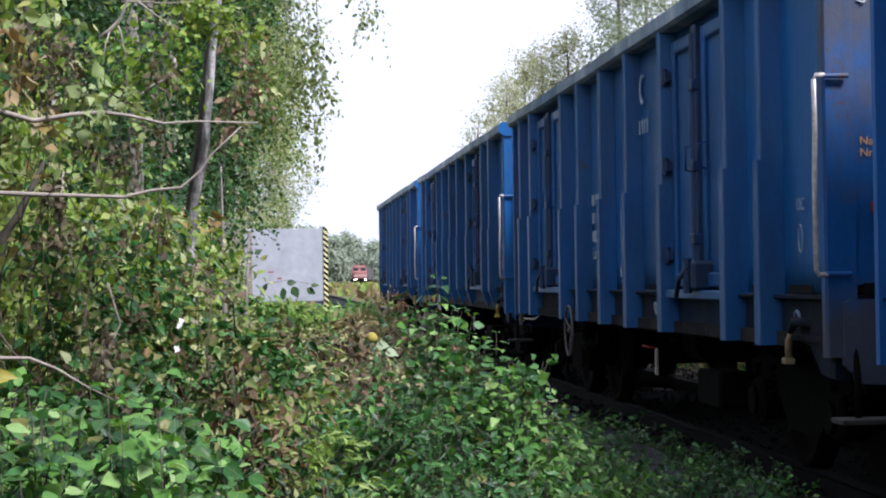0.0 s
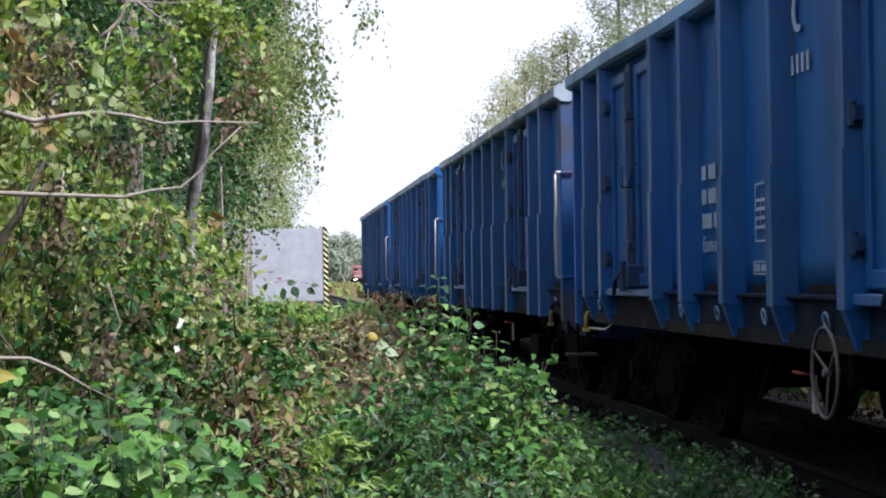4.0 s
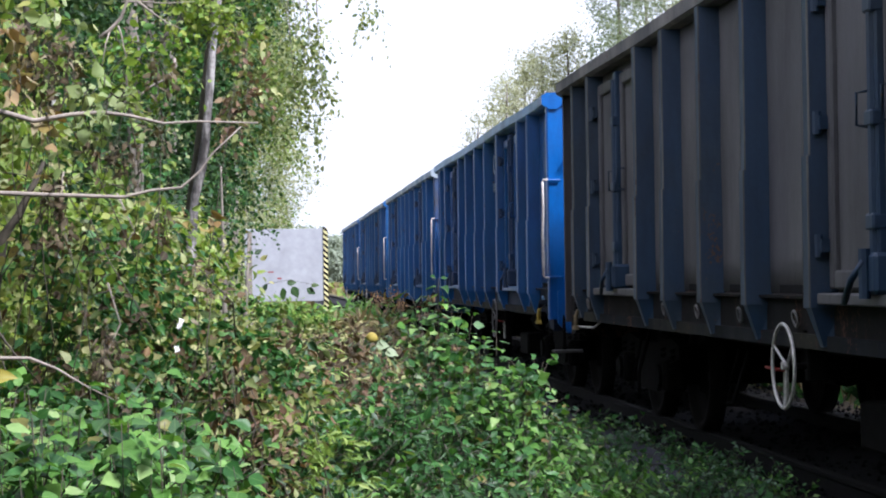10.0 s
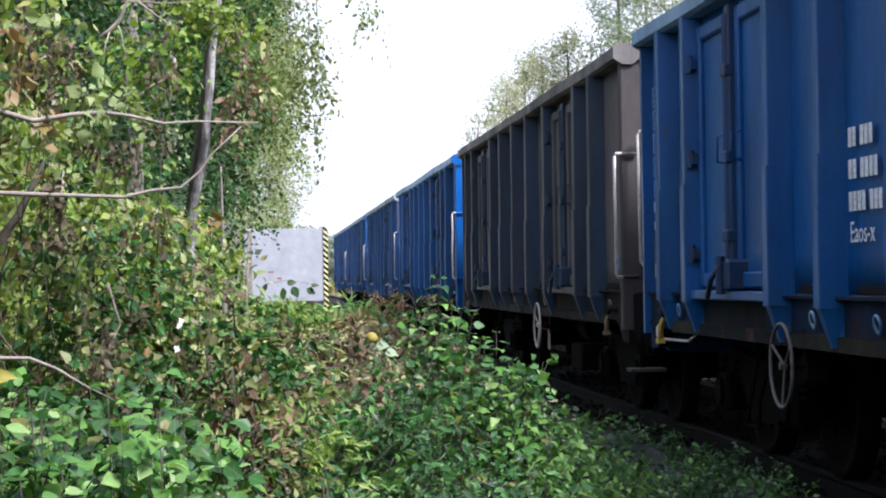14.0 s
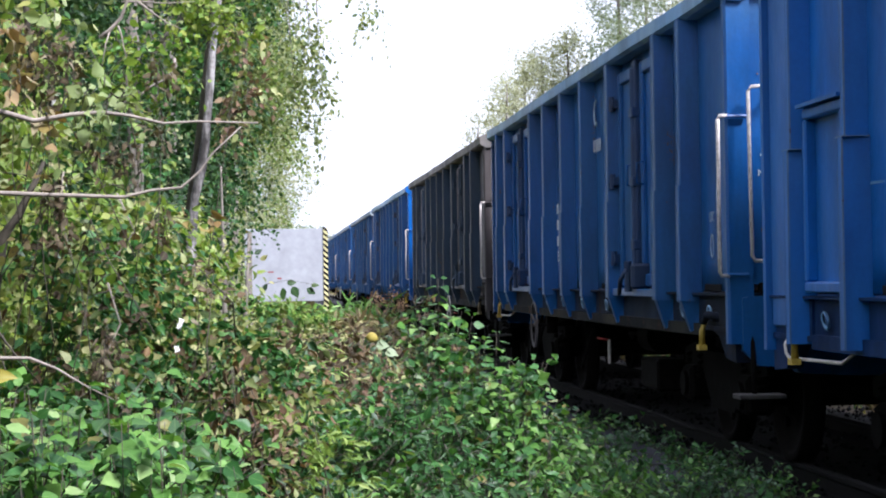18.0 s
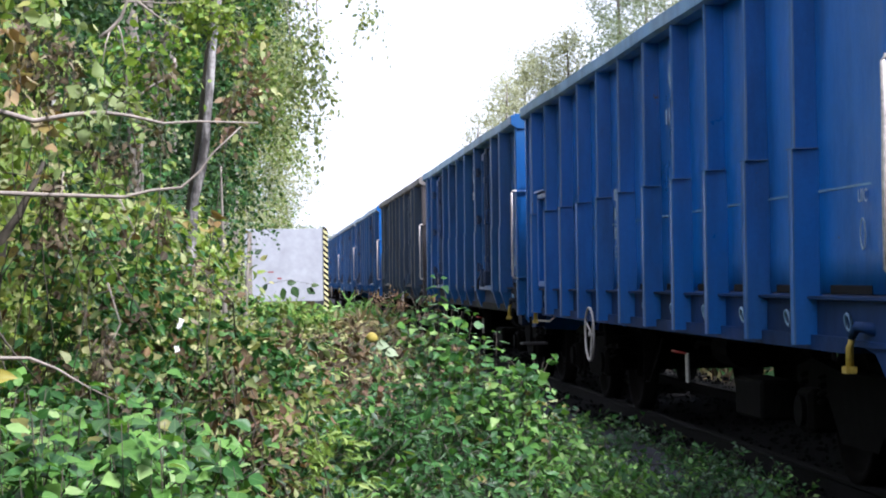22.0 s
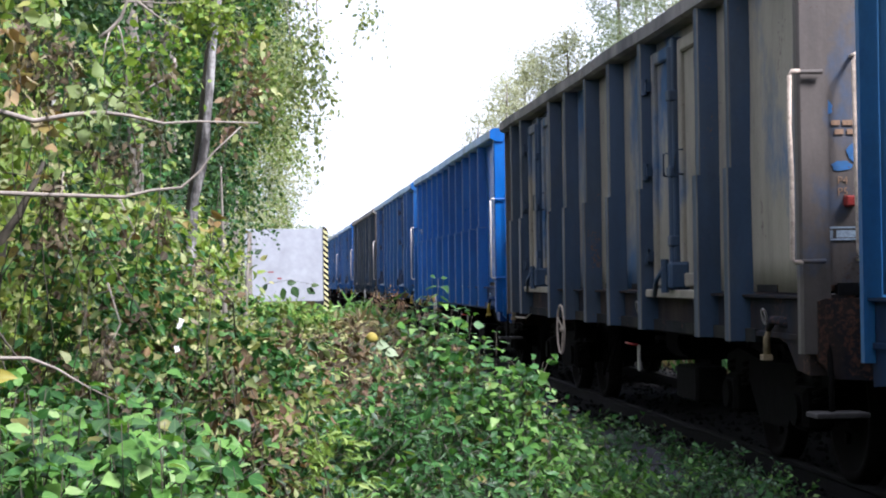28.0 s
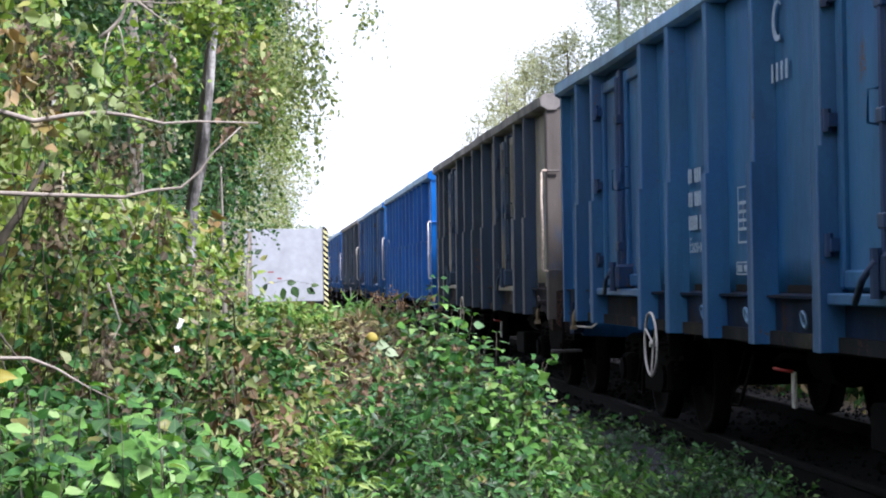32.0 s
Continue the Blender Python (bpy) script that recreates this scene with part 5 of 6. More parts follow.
# dark leaf colour paints the shaded hollow behind the near hedge
hedge_run(rng, "hedge_shrub", "tall green hedge shrub overgrown with creepers", ((-1.35, 9.6, -0.2, 3.2, 0.5), (-1.2, 10.8, -0.2, 3.3, 0.5), (-1.7, 11.5, -0.2, 3.8, 0.6), (-1.35, 12.6, -0.2, 3.4, 0.5), (-0.74, 11.6, -0.2, 1.7, 0.34), (-0.92, 14.0, -0.2, 1.9, 0.4), (-1.3, 14.5, -0.2, 3.0, 0.5)), 46, 7, 0.34, 0.066, [DARK_LEAF, DARK_LEAF, GREEN, DARK_LEAF], group=LINE, droop=0.6, flat=0.4, twig_geo=False, shape=MID)
hedge_run(rng, "hedge_shrub", "green hedge shrub under the trees", ((-1.25, 16.5, -0.2, 2.6, 0.6), (-1.3, 19.5, -0.2, 2.2, 0.6), (-1.9, 17.5, -0.2, 4.2, 0.8), (-1.35, 23.5, -0.2, 3.2, 0.8), (-1.75, 28.0, -0.2, 3.4, 0.9), (-2.0, 33.0, -0.2, 3.4, 1.0), (-2.2, 26, -0.2, 4.0, 1.0)), 90, 7, 0.4, 0.066, [TREELEAF, GREEN, DARK_LEAF], shape=MINI, group=LINE, twig_geo=False)
# trees of the line; dark leaves paint shade, far pale ones paint haze
for bx, by, h, cr, nc, frm, mats in ((-1.07, 21.0, 8.5, 1.0, 50, 0.25, [DARK_LEAF, GREEN]), (-0.6, 24.5, 9.0, 1.05, 66, 0.33, [TREELEAF, LIME, TREELEAF]), (-1.3, 29.0, 9.0, 1.4, 70, 0.32, [TREELEAF]), (-0.75, 43.0, 10.5, 1.3, 80, 0.1, [TREELEAF, LIME, FARLEAF]), (-0.6, 50.0, 11.0, 1.3, 90, 0.08, [TREELEAF, FARLEAF]), (-0.5, 58.0, 12.0, 1.3, 90, 0.05, [FARLEAF, TREELEAF]), (-1.9, 24.0, 9.5, 1.8, 60, 0.1, [DARK_LEAF, GREEN]), (-1.9, 15.5, 8.0, 1.1, 50, 0.15, [DARK_LEAF]), (-1.02, 17.5, 6.5, 0.65, 44, 0.3, [DARK_LEAF, GREEN, DARK_LEAF])):
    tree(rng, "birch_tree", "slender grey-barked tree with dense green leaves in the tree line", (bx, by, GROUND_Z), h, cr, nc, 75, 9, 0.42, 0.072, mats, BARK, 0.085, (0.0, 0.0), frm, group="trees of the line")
# pale trunk with a dark twin stem in front of the hedge
birch = tagged(empty("birch_tree", pose(-0.4, 8.9, GROUND_Z)), "old birch with peeling pale bark and a dark twin stem", "tree", "trees of the line")
for nm, mat_, r, pts in (("trunk", MOTTLED, 0.021, ((0.0, 0.0, 0.0), (0.062, 0.0, 1.679), (0.082, 0.0, 1.907), (0.112, 0.0, 2.034), (0.131, 0.0, 2.149), (0.146, 0.0, 2.289), (0.158, 0.0, 2.441), (0.169, 0.0, 2.569), (0.181, 0.0, 2.658), (0.198, 0.0, 2.798), (0.2, 0.05, 3.2), (0.25, 0.1, 4.4))), ("twin_stem", STEM, 0.019, ((-0.04, 0.07, 0.0), (0.029, 0.07, 1.68), (0.068, 0.07, 1.962), (0.095, 0.07, 2.115), (0.118, 0.07, 2.295), (0.136, 0.07, 2.474), (0.153, 0.07, 2.603), (0.164, 0.07, 2.706), (0.17, 0.1, 3.4)))):
    bm = bmesh.new()
    n = len(pts)
    tube(bm, pts, [r * (1.15 - 0.5 * k / (n - 1)) * (1 + 0.12 * math.sin(k * 2.3)) for k in range(n)], 10)
    part(nm, bm, mat_, birch)
_, _, P, W, F, S = sprays(rng, [((0.3 + 0.25 * math.cos(k * 2.4), 0.25 * math.sin(k * 2.4), 3.7 + 0.16 * k), (0.3, 0.3, 0.24)) for k in range(9)], 40, 8, 0.3, 0.06, 0.6, 0.2, 0.4)
leaves("crown", P, W, F, S, MINI, [TREELEAF, SUNNY], birch, rng=rng)
# a birch whose drooping twigs hang out over the path
over = tree(rng, "birch_tree", "birch with drooping twigs hanging out over the path", (-1.0, 14.6, GROUND_Z), 7.0, 1.0, 36, 20, 7, 0.4, 0.055, [TREELEAF], BARK, 0.06, (0.0, 0.0), 0.52, group="trees of the line")
lim = bmesh.new()
hang = []
for tip in ((1.34, -0.5, 3.2), (1.42, -0.6, 3.0), (1.36, -0.4, 2.75), (1.42, -0.6, 2.6), (1.7, -0.6, 3.5), (1.8, -0.5, 3.44), (1.28, -0.3, 3.4), (1.26, -0.4, 2.95), (1.22, -0.5, 2.7), (1.2, -0.4, 3.1), (1.3, -0.5, 2.85)):
    tube(lim, [(0.0, 0.0, 3.0), (0.5, -0.2, 3.55), (1.0, -0.4, 3.8), (tip[0] - 0.05, tip[1], max(tip[2] + 0.3, 3.6)), (tip[0], tip[1], tip[2] + 0.1), (tip[0] + 0.02, tip[1], tip[2] - 0.12)], [0.02, 0.014, 0.008, 0.003, 0.0012, 0.0008], 4)
    hang += [((tip[0] - 0.02 * q, tip[1], tip[2] + 0.28 * q), (0.07, 0.12, 0.14)) for q in range(max(1, int((3.6 - tip[2]) / 0.28)))]
part("hanging_branch", lim, BARK, over)
_, _, P, W, F, S = sprays(rng, hang, 9, 6, 0.16, 0.05, 1.6, -0.6, 0.3)
leaves("hanging_leaves", P, W, F, S, SMALL, [TREELEAF], over, rng=rng)
# unseen trees and hedge added beside and behind the camera to shade the train
for bx, by, h in ((-4.6, 7.5, 4.6), (-4.3, 3.0, 4.4), (-3.6, -1.5, 4.6), (-2.6, -5.0, 4.8), (-1.6, -8.0, 5.5), (0.4, -10.0, 9.5), (2.0, -13.0, 9.0)):
    tree(rng, "birch_tree", "unseen tree added beside the camera to shade the train", (bx, by, GROUND_Z), h, 1.9, 70, 36, 7, 0.6, 0.24, [GREEN], BARK, 0.11, (0, 0), 0.2, group="trees of the line", limbs=6)
hedge_run(rng, "hedge_shrub", "unseen hedge shrub added beside the camera to shade the train", [(-2.3 - 0.3 * (k % 2), -9 + 1.7 * k, -0.2, 4.2, 0.9) for k in range(7)], 80, 6, 0.5, 0.16, [GREEN], shape=MINI, group=LINE, twig_geo=False)


# backlit sprays before the dark inside of the tree line, their glow in the leaf colour
shrub(rng, "creeper", "yellow-green sprays hanging before the dark tree line", (-0.6, 8.4, GROUND_Z), [(p, (0.07, 0.08, 0.035)) for p in ((-0.355, 8.0, 2.405), (-0.276, 8.0, 2.37), (-0.208, 8.0, 2.347), (-0.128, 8.0, 2.35), (-0.09, 8.0, 2.3), (-0.24, 8.0, 2.43), (-0.16, 8.0, 2.44))], 12, 6, 0.12, 0.036, [SUNNY, LIME], group=LINE, category="climber", every=4, flat=0.35, stem=0.004, shape=OVATE, droop=0.5, up=0.1)
shrub(rng, "creeper", "fresh green sprays reaching out of the hedge", (-0.7, 7.4, GROUND_Z), [(p, (0.06, 0.06, 0.03)) for p in ((-0.5, 7.4, 2.16), (-0.44, 7.4, 2.14), (-0.35, 7.4, 2.165), (-0.29, 7.4, 2.17), (-0.47, 7.4, 2.07), (-0.4, 7.4, 2.03), (-0.33, 7.4, 2.05), (-0.56, 7.4, 2.18))], 11, 6, 0.12, 0.036, [FRESH, SUNNY], group=LINE, category="climber", every=4, flat=0.35, stem=0.004, shape=OVATE, droop=0.4, up=0.1)


# undergrowth
def bed(rng, n, area, top, size, mats, label, twigs=13, per=6, length=0.2, name="undergrowth_plant", shape=BROAD, droop=0.45, keep=lambda x, y: True):
    k = 0
    while k < n:
        x, y = rng.uniform(area[0], area[1]), rng.uniform(area[2], area[3])
        if not keep(x, y):
            continue
        k += 1
        z = top(x, y) * rng.uniform(0.75, 1.05)
        cl = [((x + rng.normal() * 0.08, y + rng.normal() * 0.1, z - 0.1), (0.2, 0.22, 0.1)), ((x, y, z - 0.3), (0.24, 0.24, 0.14))]
        one = [mats[int(rng.integers(len(mats)))]]
        shp = LANCE if rng.random() < 0.16 else shape
        shrub(rng, name, label, (x, y, GROUND_Z), cl, twigs, per, length * rng.uniform(0.8, 1.3), size * rng.uniform(0.72, 1.25) * (1.3 if shp is LANCE else 1), one, shape=shp, group=UNDER, droop=droop * rng.uniform(0.5, 1.6), flat=rng.uniform(0.5, 0.8), category="plant", stem=0.006)


def cover_top(x, y):
    return max(0.04, min(0.5 + 0.17 * (y - 6.4), 0.84) - 0.56 * max(0.0, x - 0.8))


bed(rng, 74, (-0.5, 1.3, 6.0, 9.0), cover_top, 0.054, [GREEN, BLUEGREEN, GREEN, GREEN, FRESH], "knee-high green undergrowth plant with broad leaves", twigs=24)
bed(rng, 120, (0.9, 2.9, 7.6, 15.0), lambda x, y: cover_top(x, y) - 0.04, 0.056, [GREEN, FRESH, GREEN, BLUEGREEN, FRESH], "low creeping green plant at the cinder's edge", name="ground_creeper", shape=MID, keep=lambda x, y: not (2.3 < x < 2.66 and 12.2 < y < 14.0) and x < 0.262 * y - 0.08)
bed(rng, 90, (2.0, 2.95, 10.6, 16.5), lambda x, y: 0.17, 0.056, [FRESH, GREEN, GREEN, BLUEGREEN], "low green creeper on the cinder's edge", name="ground_creeper", shape=MID, twigs=11, per=5, length=0.14, keep=lambda x, y: not (2.3 < x < 2.66 and 12.2 < y < 14.0))
bed(rng, 60, (-0.6, 1.3, 9.0, 16.0), lambda x, y: 0.84 - 0.3 * max(0, x - 0.6), 0.055, [GREEN, OLIVE, GREEN, BLUEGREEN, DRY, RUSSET, GREEN], "green and browning undergrowth plant")
bed(rng, 46, (-0.5, 1.9, 16.0, 28.0), lambda x, y: 0.8 - 0.25 * max(0, x - 0.8), 0.065, [OLIVE, GREEN, OLIVE, DRY], "olive and brown undergrowth along the track")
bed(rng, 40, (-0.6, 2.2, 28.0, 40.0), lambda x, y: 0.6, 0.09, [OLIVE, DRY, LIME], "withered undergrowth beside the warning board")

# young sapling standing up out of the undergrowth
hedge = [((0.74, 8.2, 1.1), (0.05, 0.05, 0.08)), ((0.85, 8.0, 1.0), (0.09, 0.1, 0.08)), ((0.97, 8.0, 0.92), (0.1, 0.1, 0.07)), ((1.09, 8.0, 0.87), (0.09, 0.1, 0.05)), ((0.93, 8.0, 0.78), (0.16, 0.14, 0.08)), ((0.68, 8.1, 0.92), (0.1, 0.1, 0.08)), ((1.12, 8.2, 0.66), (0.14, 0.14, 0.1)), ((0.8, 8.0, 0.8), (0.14, 0.14, 0.1))]
upright(rng, "sapling", "young broad-leaved sapling above the undergrowth", (0.9, 8.1, GROUND_Z), [(0.74, 8.2, 1.12), (0.8, 8.1, 1.17), (0.88, 8.0, 1.06), (0.86, 8.1, 0.98), (0.96, 8.0, 0.93), (1.03, 8.0, 0.85), (1.09, 8.1, 0.82), (1.14, 8.1, 0.7), (0.94, 7.9, 0.9), (1.04, 7.9, 0.8), (0.82, 7.9, 0.9), (0.7, 8.0, 0.92), (1.14, 7.9, 0.68), (0.9, 7.8, 0.78)], 0.034, 0.046, [FRESH, GREEN, FRESH], UNDER, "sapling", 0.003, 0.3)
upright(rng, "sapling", "slender sapling with light green leaves standing over the undergrowth", (0.62, 8.2, GROUND_Z), [(0.71, 8.15, 1.31), (0.7, 8.18, 1.2), (0.77, 8.21, 1.18), (0.8, 8.24, 1.18), (0.85, 8.15, 1.15), (0.64, 8.18, 1.17), (0.58, 8.21, 1.15), (0.89, 8.24, 1.05), (0.95, 8.15, 1.08), (1.01, 8.18, 0.96), (1.08, 8.21, 0.93), (0.83, 8.24, 1.05), (0.74, 8.15, 1.08), (1.15, 8.18, 0.95)], 0.036, 0.05, [FRESH, GREEN, FRESH], UNDER, "sapling", 0.003, 0.3)
shrub(rng, "sapling", "broad-leaved sapling filling in among the undergrowth", (0.86, 8.2, GROUND_Z), hedge[3:], 14, 6, 0.14, 0.045, [GREEN, FRESH, GREEN], group=UNDER, category="sapling", stem=0.006, droop=0.3, up=0.6, shape=OVATE)
shrub(rng, "sapling", "thin dark-leaved sapling in front of the train", (0.66, 9.0, GROUND_Z), [((0.7, 9.0, 1.12), (0.06, 0.06, 0.1)), ((0.6, 9.0, 1.02), (0.08, 0.08, 0.08)), ((0.76, 9.1, 0.98), (0.08, 0.08, 0.08)), ((0.5, 9.0, 0.95), (0.1, 0.1, 0.08))], 9, 5, 0.14, 0.05, [BLUEGREEN, DRY], group=UNDER, category="sapling", stem=0.006, up=0.6)

shrub(rng, "leafy_bush", "low lime-green bush at the foot of the grey board", (0.1, 20.0, GROUND_Z), [((-0.1, 20, 0.98), (0.2, 0.2, 0.12)), ((0.18, 20, 0.96), (0.2, 0.2, 0.1)), ((0.4, 20.2, 0.86), (0.2, 0.2, 0.1)), ((0.05, 20.1, 0.75), (0.35, 0.2, 0.15))], 40, 6, 0.2, 0.075, [LIME, FRESH], group=UNDER, category="plant", up=0.5)
shrub(rng, "dry_grass_clump", "clump of brown dry grass by the track", (1.2, 24.5, GROUND_Z), [((1.05, 24.5, 0.45), (0.3, 0.4, 0.3)), ((1.4, 24.8, 0.45), (0.3, 0.4, 0.3)), ((0.8, 25.0, 0.4), (0.3, 0.4, 0.3))], 90, 3, 0.3, 0.3, [DRY, STRAW, STRAW], shape=NARROW, group=UNDER, category="plant", twig_geo=False, up=1.5)
shrub(rng, "dock_plant", "red-brown dry seed heads beside the track", (1.35, 23.5, GROUND_Z), [((1.3, 23.5, 0.98), (0.14, 0.14, 0.12)), ((1.5, 23.6, 1.0), (0.12, 0.14, 0.12)), ((1.62, 23.5, 0.93), (0.1, 0.1, 0.1))], 18, 6, 0.13, 0.035, [RUSSET], group=UNDER, category="plant", up=1.5)

AUTUMN = leaf_mat("autumn_leaf", ((0.0, (0.3, 0.28, 0.08)), (0.5, (0.4, 0.32, 0.1)), (0.8, (0.32, 0.18, 0.08)), (1.0, (0.5, 0.4, 0.2))), 0.5)
YELLOW_LEAF = G("curled_yellow_leaf", ((0.0, (0.5, 0.4, 0.09)), (1.0, (0.5, 0.4, 0.09))), 0.6, 0.2, False)
PALELEAF = G("pale_sage_leaf", ((0.0, (0.26, 0.34, 0.2)), (1.0, (0.42, 0.5, 0.34))), 0.5)
vine = tagged(empty("seedling", pose(0.45, 8.6, GROUND_Z)), "thin stem with pale round leaves and a curled yellow one", "plant", UNDER)
bm = bmesh.new()
tube(bm, [(0.3, 0.0, 0.0), (0.25, 0.0, 0.8), (0.19, 0.0, 1.06), (0.1, 0.0, 1.18), (0.03, 0.0, 1.26)], 0.0025, 5)
part("stalk", bm, GREENSTEM, vine)
P = np.array([(0.02, 0, 1.235), (0.06, 0, 1.205), (0.165, -0.01, 1.15), (0.18, -0.01, 1.1), (0.06, 0, 1.02)])
leaves("round_leaf", P, np.array([(1, 0, 0.05), (1, 0, -0.1), (0.8, 0, -0.5), (0.8, 0, -0.3), (0.2, 0, -1)]), np.array((0, -0.7, 0.8)) + np.zeros((5, 3)), np.array((0.062, 0.062, 0.05, 0.05, 0.045)), (BROAD[0] * (1.7, 1, 1), BROAD[1]), [PALELEAF], vine, rng=rng)
bm = bmesh.new()
bmesh.ops.create_icosphere(bm, subdivisions=2, radius=0.026)
for v in bm.verts:
    v.co *= 1 + 0.3 * noise.noise(v.co * 40)
    v.co.y *= 0.35
    v.co.z *= 0.85
ob = part("curled_leaf", bm, YELLOW_LEAF, vine, "curled yellow leaf", True)
ob.matrix_basis = pose(0.005, 0, 1.275)

# feathery light green seedlings and orange-brown sprigs between hedge and path
for x, y, z, mt, shp in ((-0.05, 7.4, 1.0, LIME, LANCE), (0.1, 7.9, 0.95, LIME, LANCE), (0.02, 8.6, 1.02, FRESH, LANCE), (-0.12, 7.0, 0.95, DRY, BROAD), (0.2, 9.4, 0.92, DRY, BROAD), (0.35, 10.2, 0.9, DRY, BROAD), (0.1, 10.8, 0.92, OLIVE, BROAD), (0.5, 11.5, 0.88, DRY, BROAD), (-0.1, 6.3, 1.06, RUSSET, LANCE), (-0.02, 6.3, 0.95, RUSSET, BROAD), (0.03, 6.1, 0.82, RUSSET, LANCE), (0.14, 6.4, 0.96, LIME, LANCE)):
    shrub(rng, "seedling", "feathery seedling at the hedge's foot" if mt not in (DRY, RUSSET) else "seedling with rust-brown withering leaves", (x, y, GROUND_Z), [((x, y, z - 0.1), (0.12, 0.12, 0.1)), ((x + 0.05, y, z - 0.3), (0.14, 0.14, 0.12))], 12, 7, 0.2, 0.06 if mt is not RUSSET else 0.042, [mt] if mt is not RUSSET else [RUSSET, OLIVE, LIME], shape=shp, group=UNDER, category="plant", stem=0.005, up=0.5, twig_geo=y > 7.2)
bm = bmesh.new()
for k in range(130):
    x, y = rng.uniform(-0.4, 1.2), rng.uniform(10, 28)
    z = rng.uniform(0.6, 0.98) - 0.3 * max(0, x - 0.7)
    dx, dy = rng.normal() * 0.12, rng.normal() * 0.12
    tube(bm, [(x, y, GROUND_Z), (x + dx * 0.4, y + dy * 0.4, z * 0.5), (x + dx, y + dy, z)], [0.004, 0.003, 0.0015], 4)
tagged(part("dry_stalks", bm, DRYSTALK), "thin dry stalks standing in the undergrowth", "stalks", kind="stuff")

# ground cover: what nobody could count
n = 9000
gx, gy = rng.uniform(-1.5, 2.5, n), 5.5 + 36 * rng.random(n) ** 1.6
pos = np.stack([gx, gy, np.full(n, GROUND_Z) + 0.05 + rng.random(n) * 0.12], 1)
cover = leaves("ground_cover", pos, rng.normal(size=(n, 3)) * (1, 1, 0.3), np.array((0, 0, 1.0)) + rng.normal(size=(n, 3)) * 0.4, rng.uniform(0.03, 0.07, n), BROAD, [GREEN, OLIVE, DRY], rng=rng)
tagged(cover, "low leaves and litter covering the soil", "ground cover", kind="stuff")
# weeds on the far side of the track
n = 7000
pos = np.stack([rng.uniform(6.5, 9.5, n), rng.uniform(6, 60, n), np.full(n, GROUND_Z - 0.08)], 1)
weeds = leaves("far_side_weeds", pos, np.array((0, 0, 1.0)) + rng.normal(size=(n, 3)) * 0.5, rng.normal(size=(n, 3)), rng.uniform(0.12, 0.4, n), (NARROW[0] * (2, 1, 1), NARROW[1]), [STRAW, GREEN, DRY], rng=rng)
tagged(weeds, "dull weeds and dry grass across the track", "weeds", kind="stuff")
# dry grass round the board and along the far meadow
n = 14000
gx, gy = rng.uniform(-1.5, 2.6, n), rng.uniform(24, 62, n)
pos = np.stack([gx, gy, np.full(n, GROUND_Z)], 1)
grass = leaves("dry_grass", pos, np.array((0, 0, 1.0)) + rng.normal(size=(n, 3)) * 0.3, rng.normal(size=(n, 3)), rng.uniform(0.25, 0.75, n), NARROW, [STRAW, STRAW, LIME], rng=rng)
tagged(grass, "straw-coloured grass beside the track", "grass", kind="stuff")
n = 9000
gx, gy = rng.uniform(-6, 40, n), 62 + 260 * rng.random(n)
pos = np.stack([gx, gy, np.full(n, GROUND_Z)], 1)
pos = pos[np.abs(gx - TRACK_X) > 2.6]
n = len(pos)
grass = leaves("meadow_grass", pos, np.array((0, 0, 1.0)) + rng.normal(size=(n, 3)) * 0.4, rng.normal(size=(n, 3)), rng.uniform(0.5, 1.3, n), (NARROW[0] * (6, 1, 1), NARROW[1]), [STRAW, STRAW, LIME], rng=rng)
tagged(grass, "yellow meadow grass far along the line", "grass", kind="stuff")
shrub(rng, "grass_tuft", "bright green tuft of tall grass by the track", (1.5, 33.0, GROUND_Z), [((1.5, 33, 0.5), (0.5, 0.5, 0.3)), ((1.9, 33.5, 0.4), (0.4, 0.4, 0.3))], 80, 4, 0.4, 0.35, [FRESH], shape=NARROW, group=UNDER, category="plant", twig_geo=False)

# trees across the track, their pale leaves coloured with haze
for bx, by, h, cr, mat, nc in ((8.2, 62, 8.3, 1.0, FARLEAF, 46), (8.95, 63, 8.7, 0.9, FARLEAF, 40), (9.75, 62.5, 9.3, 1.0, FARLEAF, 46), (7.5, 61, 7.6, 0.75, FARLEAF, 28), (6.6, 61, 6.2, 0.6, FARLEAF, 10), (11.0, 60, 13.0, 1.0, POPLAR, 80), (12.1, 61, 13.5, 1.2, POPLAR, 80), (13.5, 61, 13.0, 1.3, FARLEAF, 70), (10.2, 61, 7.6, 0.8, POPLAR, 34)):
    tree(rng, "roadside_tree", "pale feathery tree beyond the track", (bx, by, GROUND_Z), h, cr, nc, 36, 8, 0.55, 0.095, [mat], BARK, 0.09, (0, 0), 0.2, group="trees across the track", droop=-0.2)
# bushes added across the track to keep light from under the train
hedge_run(rng, "light_blocking_bush", "dense bush added across the track to block light under the train", [(8.3 + 0.6 * math.sin(k * 2.1), -8 + 4.2 * k, -0.3, 3.6 + 0.6 * math.sin(k * 1.3), 1.6) for k in range(15)], 60, 6, 0.7, 0.28, [GREEN], shape=SMALL, group="bushes across the track", twig_geo=False, stem=0.03)
# far wood, haze put into its leaf colour
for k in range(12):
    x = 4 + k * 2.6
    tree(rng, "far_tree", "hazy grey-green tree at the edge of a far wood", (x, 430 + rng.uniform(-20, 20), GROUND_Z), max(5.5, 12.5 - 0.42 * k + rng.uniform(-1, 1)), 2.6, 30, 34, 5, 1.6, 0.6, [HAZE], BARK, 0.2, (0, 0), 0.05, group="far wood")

# ======== board beside the track ========
BOARD = plain("grey_cement_board", (0.33, 0.35, 0.38), 0.75, 0.0, 0.14, 5, 0.2)
